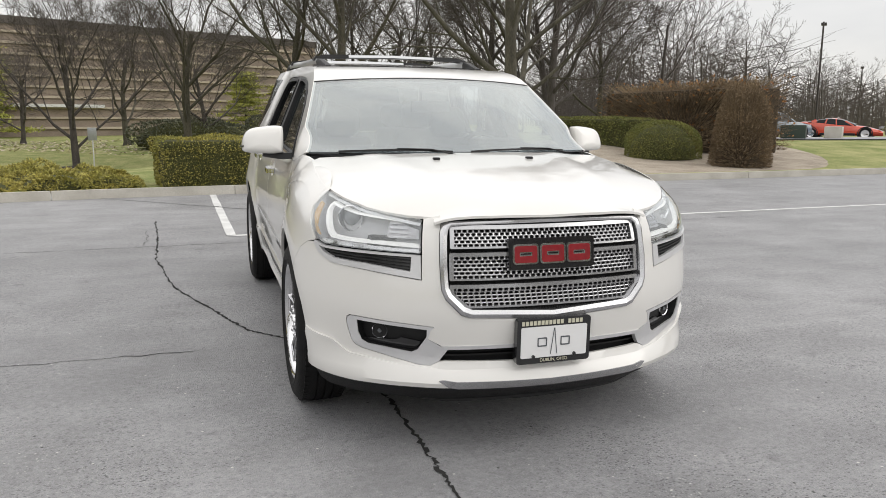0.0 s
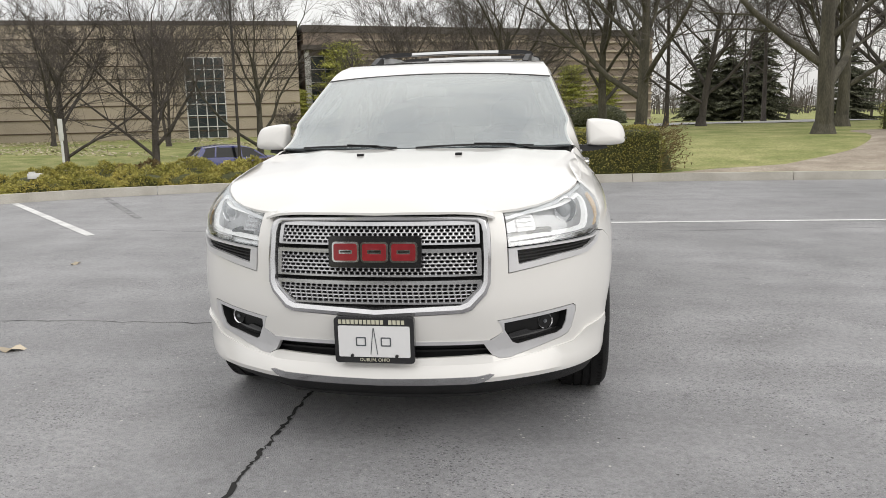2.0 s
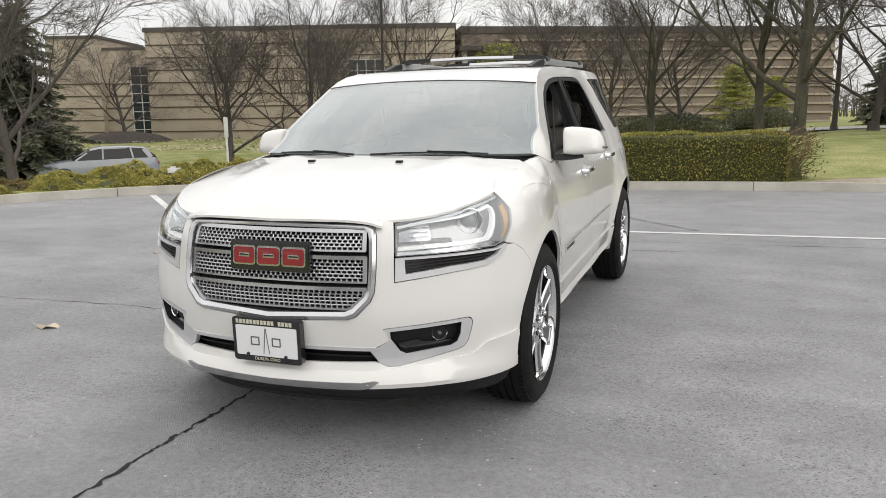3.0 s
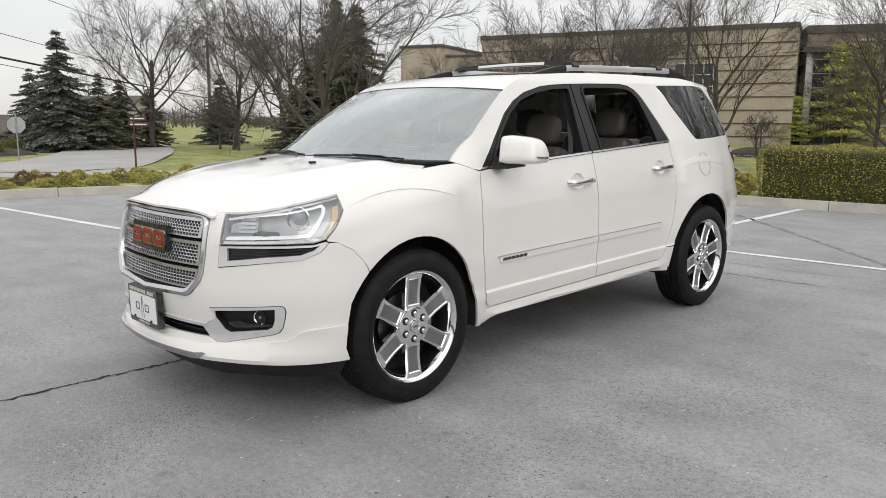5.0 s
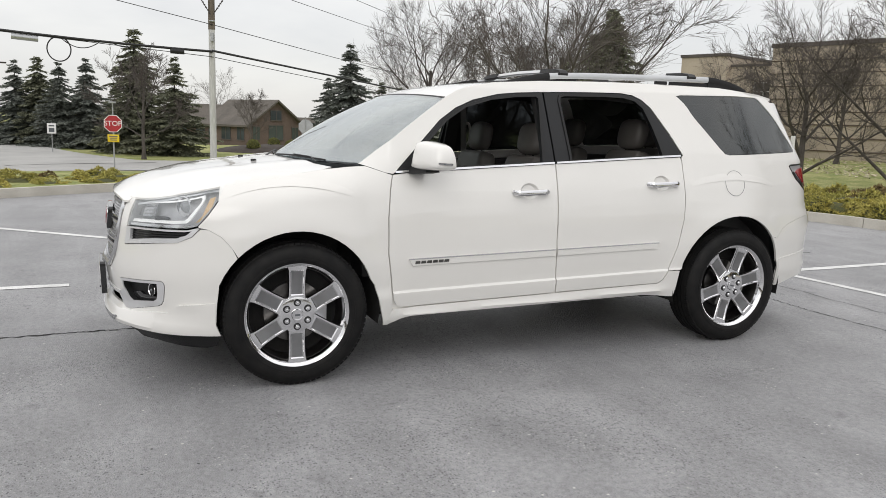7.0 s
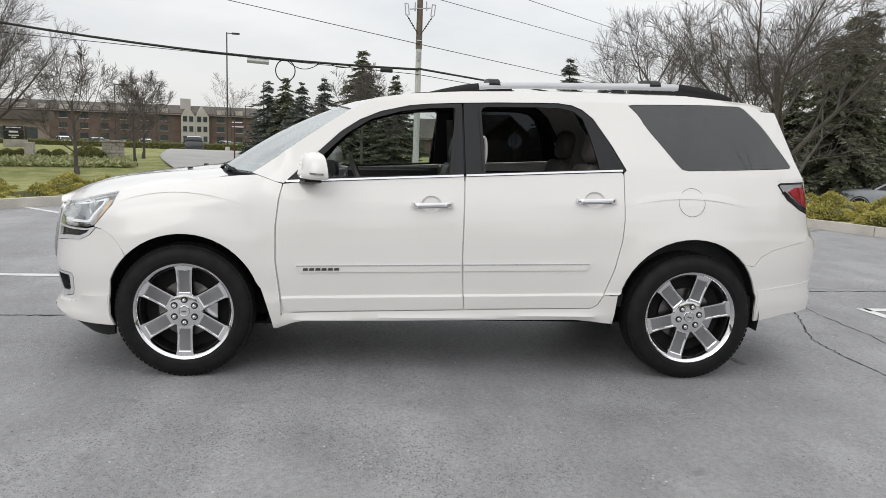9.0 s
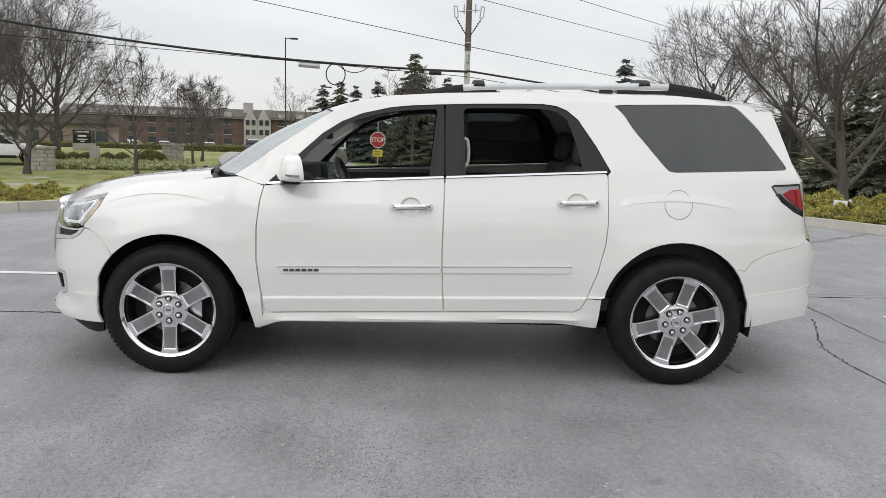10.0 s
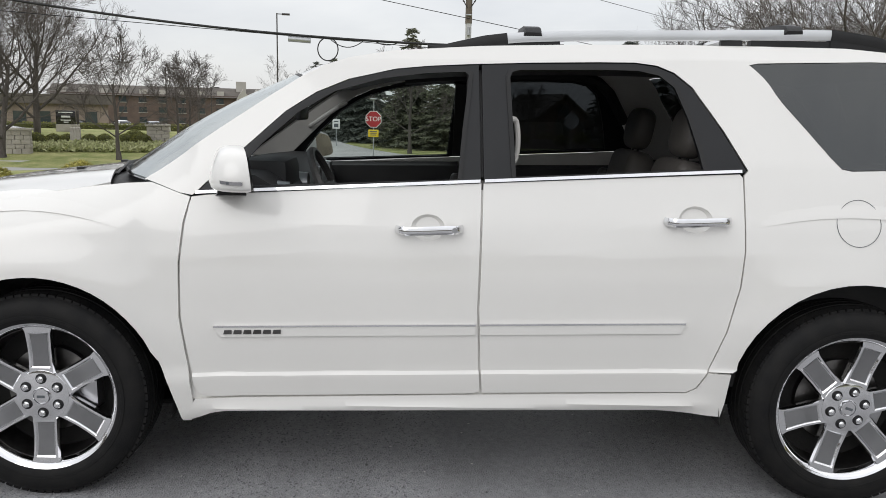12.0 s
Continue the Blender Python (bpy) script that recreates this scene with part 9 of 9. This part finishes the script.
part("side_board", boxes(((0.54, -0.06, 0.42), (0.70, 0.06, 1.30), 0.02)), M["bronze"], ob)
part("plinth", boxes(((-0.7, -0.15, -0.2), (0.72, 0.15, 0.42), 0.02)), M["stone"], ob)
for z0, x0, x1, hh in ((1.16, -0.52, 0.34, 0.07), (0.86, -0.36, 0.18, 0.12), (0.66, -0.40, 0.22, 0.06), (0.53, -0.22, 0.06, 0.06)):
    part("print_bar", boxes(((x0, -0.07, z0), (x1, -0.055, z0 + hh), 0)), M["sign_white"], ob)
ob = thing("utility_cabinet", "small grey-white utility cabinet in the grass", "cabinet", (-33.74, -16.86, land(-33.74, -16.86)), turn=105)
part("cabinet_body", boxes(((-0.22, -0.18, -0.1), (0.22, 0.18, 0.85), 0.03)), M["stone"], ob)
ob = thing("transformer_box", "dark green transformer box beside the lot", "box", (23.5, 22.6, land(23.5, 22.6)), turn=45)
part("box_body", boxes(((-0.6, -0.5, -0.1), (0.6, 0.5, 0.62), 0.03)), M["green_box"], ob)
ob = thing("concrete_block", "pale concrete block beside the further lot", "block", (25.3, 22.2, land(25.3, 22.2)), turn=40)
part("block_body", boxes(((-0.35, -0.35, -0.1), (0.35, 0.35, 0.55), 0.03)), M["concrete"], ob)
rg = random.Random(88)
G = Rods()
for _ in range(5200):
    a, b = rg.random(), rg.random()
    x, y = -30.1 - 2.2 * a - 3.7 * b, -17.4 + 5.9 * a - 1.6 * b
    h = 0.16 + 0.10 * noise.noise(Vector((x * 1.3, y * 1.3, 5)))
    d = Vector((rg.gauss(0, 1), rg.gauss(0, 1), rg.uniform(0.2, 1.2))).normalized()
    G.blade(Vector((x, y, land(x, y) + rg.uniform(0.0, 1.0) * h)), d * 0.20, d.cross(Vector((rg.gauss(0, 1), rg.gauss(0, 1), 0.4))).normalized() * 0.055)
tagged(new("groundcover", G.mesh("groundcover", M["groundcover"], False)), "bed of pale green groundcover", "plants", kind="stuff")


# other cars: a lofted body with glass, lamps and four wheels
def other_car(name, label, x, y, turn, paint, profile, roofline, L, W, ride=0.0):
    ob = thing(name, label, "car", (x, y, land(x, y) + 0.05 + ride), turn=turn)
    bm = bmesh.new()
    n = len(profile)
    rows = []
    for px, zt in profile:
        rows.append([bm.verts.new((px * L, s * W / 2 * w, z)) for s, w, z in ((-1, 0.80, 0.22), (-1, 0.97, 0.34), (-1, 1.0, 0.34 + (zt - 0.34) * 0.45), (-1, 0.90, zt - 0.03), (-1, 0.72, zt + 0.02), (1, 0.72, zt + 0.02), (1, 0.90, zt - 0.03), (1, 1.0, 0.34 + (zt - 0.34) * 0.45), (1, 0.97, 0.34), (1, 0.80, 0.22))])
    for k in (0, -1):
        for v in rows[k]:
            v.co.y *= 0.86
    for A, B in zip(rows, rows[1:]):
        for j in range(10):
            bm.faces.new((A[j], A[(j + 1) % 10], B[(j + 1) % 10], B[j]))
    bm.faces.new(rows[0]), bm.faces.new(rows[-1])
    bmesh.ops.recalc_face_normals(bm, faces=bm.faces)
    part("body", bm, M[paint], ob, sharp=40)
    belt = lambda px: float(np.interp(px, [p for p, _ in profile], [z for _, z in profile]))
    for nm, k, mm, grow_ in (("cabin_glass", 1.0, "car_glass", 0.0), ("roof", 0.90, paint, 0.012)):
        bm = bmesh.new()
        rows = []
        for px, zt in roofline:
            zb = belt(px) - 0.02
            if nm == "roof":
                zb = max(zb, zt - 0.07)
                if zt - belt(px) < (0.30 if zt > 1.25 or L < 1 else 0.14):
                    continue
            w1 = 0.90 - 0.20 * (zt - zb) / 0.6 if nm != "roof" else 0.74
            rows.append([bm.verts.new((px * L, s * W / 2 * w, z)) for s, w, z in ((-1, 0.89 if nm != "roof" else 0.755, zb), (-1, w1, zt - 0.02 + grow_), (-1, w1 - 0.18, zt + grow_ + 0.02), (1, w1 - 0.18, zt + grow_ + 0.02), (1, w1, zt - 0.02 + grow_), (1, 0.89 if nm != "roof" else 0.755, zb))])
        for A, B in zip(rows, rows[1:]):
            for j in range(6):
                bm.faces.new((A[j], A[(j + 1) % 6], B[(j + 1) % 6], B[j]))
        bm.faces.new(rows[0]), bm.faces.new(rows[-1])
        bmesh.ops.recalc_face_normals(bm, faces=bm.faces)
        part(nm, bm, M[mm], ob, sharp=40)
    for px in (-0.31, 0.30):
        for s in (-1, 1):
            bm = bmesh.new()
            lathe(bm, [(0.20, -0.10), (0.30, -0.11), (0.335, -0.07), (0.335, 0.07), (0.30, 0.11), (0.20, 0.10)], 28, "y", at=(px * L, s * (W / 2 - 0.085), 0.335 - ride))
            wh = part("wheel", bm, M["rubber"], ob)
            bm = bmesh.new()
            lathe(bm, [(0.0005, s * 0.105), (0.17, s * 0.100), (0.215, s * 0.112), (0.215, s * 0.09)], 24, "y", at=(px * L, s * (W / 2 - 0.08), 0.335 - ride))
            part("rim", bm, M["spoke"], wh)
    for s in (-1, 1):
        part("headlight", boxes(((-L / 2 - 0.01 + 0.05, s * W * 0.22, 0.62), (-L / 2 + 0.22, s * W * 0.42, 0.74), 0.02)), M["reflector"], ob)
        part("tail_light", boxes(((L / 2 - 0.20, s * W * 0.24, 0.74), (L / 2 - 0.02, s * W * 0.43, 0.88), 0.02)), M["red"], ob)
    top = lambda px: float(np.interp(px, [p for p, _ in roofline], [z for _, z in roofline]))
    f, r = roofline[0][0], roofline[-1][0]
    for px, lean, w in ((f + 0.02, 0.10, 0.035), (0.015, 0.008, 0.03), (r - 0.20, -0.015, 0.035), (r - 0.045, -0.055, 0.10)):
        zt, zb = top(px + lean), belt(px) - 0.02
        if zt - zb < 0.12:
            continue
        w1 = 0.90 - 0.20 * (zt - zb) / 0.6
        for s in (-1, 1):
            bm = bmesh.new()
            sweep(bm, [(px * L, s * W / 2 * 0.892, zb), ((px + lean) * L, s * W / 2 * (w1 + 0.004), zt - 0.02)], [(-0.02, -w), (0.015, -w), (0.015, w), (-0.02, w)], up=(1, 0, 0))
            part("pillar", bm, M[paint], ob)
    for px in (-0.31, 0.30):
        for s in (-1, 1):
            bm = bmesh.new()
            lathe(bm, [(0.06, s * (W / 2 - 0.06)), (0.395, s * (W / 2 - 0.06)), (0.40, s * (W / 2 + 0.006)), (0.36, s * (W / 2 + 0.006)), (0.355, s * (W / 2 - 0.03)), (0.06, s * (W / 2 - 0.04))], 28, "y", at=(px * L, 0, 0.335 - ride), close=True)
            part("wheel_arch", bm, BLACK, ob)
    part("lower_cladding", boxes(((-L * 0.20, -W / 2 - 0.004, 0.22), (L * 0.19, W / 2 + 0.004, 0.36), 0.02)), BLACK, ob)
    return ob


SUV_P = [(-0.5, 0.72), (-0.46, 0.86), (-0.34, 0.98), (-0.22, 1.03), (0.0, 1.05), (0.3, 1.08), (0.46, 1.08), (0.5, 0.88)]
SUV_R = [(-0.23, 1.04), (-0.08, 1.42), (0.02, 1.52), (0.2, 1.54), (0.38, 1.46), (0.47, 1.12)]
SED_P = [(-0.5, 0.62), (-0.46, 0.74), (-0.30, 0.86), (-0.20, 0.90), (0.0, 0.93), (0.25, 0.96), (0.45, 0.94), (0.5, 0.78)]
SED_R = [(-0.22, 0.91), (-0.06, 1.30), (0.04, 1.40), (0.15, 1.40), (0.26, 1.28), (0.38, 0.97)]
SPT_P = [(-0.5, 0.45), (-0.44, 0.56), (-0.28, 0.74), (-0.16, 0.80), (0.0, 0.84), (0.2, 0.95), (0.4, 0.98), (0.5, 0.86)]
SPT_R = [(-0.20, 0.84), (-0.04, 1.12), (0.06, 1.18), (0.16, 1.14), (0.34, 0.99)]
other_car("passing_suv", "deep blue SUV on the street behind the junipers", -13.5, 28.3, 217, "car_blue", SUV_P, SUV_R, 4.6, 1.85)
other_car("passing_suv", "silver-grey SUV on the street behind the junipers", -23.6, 20.9, 50, "car_grey", SUV_P, SUV_R, 4.7, 1.88)
other_car("dark_suv", "black SUV on the side street", -78.0, -18.9, 12, "car_black", SUV_P, SUV_R, 4.6, 1.85)
other_car("sports_car", "orange-red sports car in the further lot", 34.2, 31.0, 130, "car_red", SPT_P, SPT_R, 4.6, 1.93)
other_car("parked_sedan", "grey-blue sedan in the further lot", 27.6, 29.0, 190, "car_teal", SED_P, SED_R, 4.8, 1.85)
other_car("parked_suv", "white SUV in the further lot", 37.5, 26.4, 95, "car_grey", SUV_P, SUV_R, 4.6, 1.85)
other_car("white_sedan", "white sedan beside the entrance", -31.5, -20.5, 290, "car_white", SED_P, SED_R, 4.7, 1.82)
for i, (x, y, c) in enumerate(((-100, -30, "car_white"), (-103, -25, "car_black"), (-99, -36, "car_grey"), (-101, -41, "car_white"), (-105, -21, "car_grey"), (-96, -45, "car_black"))):
    other_car("parked_sedan", {"car_white": "white", "car_black": "black", "car_grey": "grey"}[c] + " sedan parked before the inn", x, y, 15 + 10 * i, c, SED_P, SED_R, 4.7, 1.82)
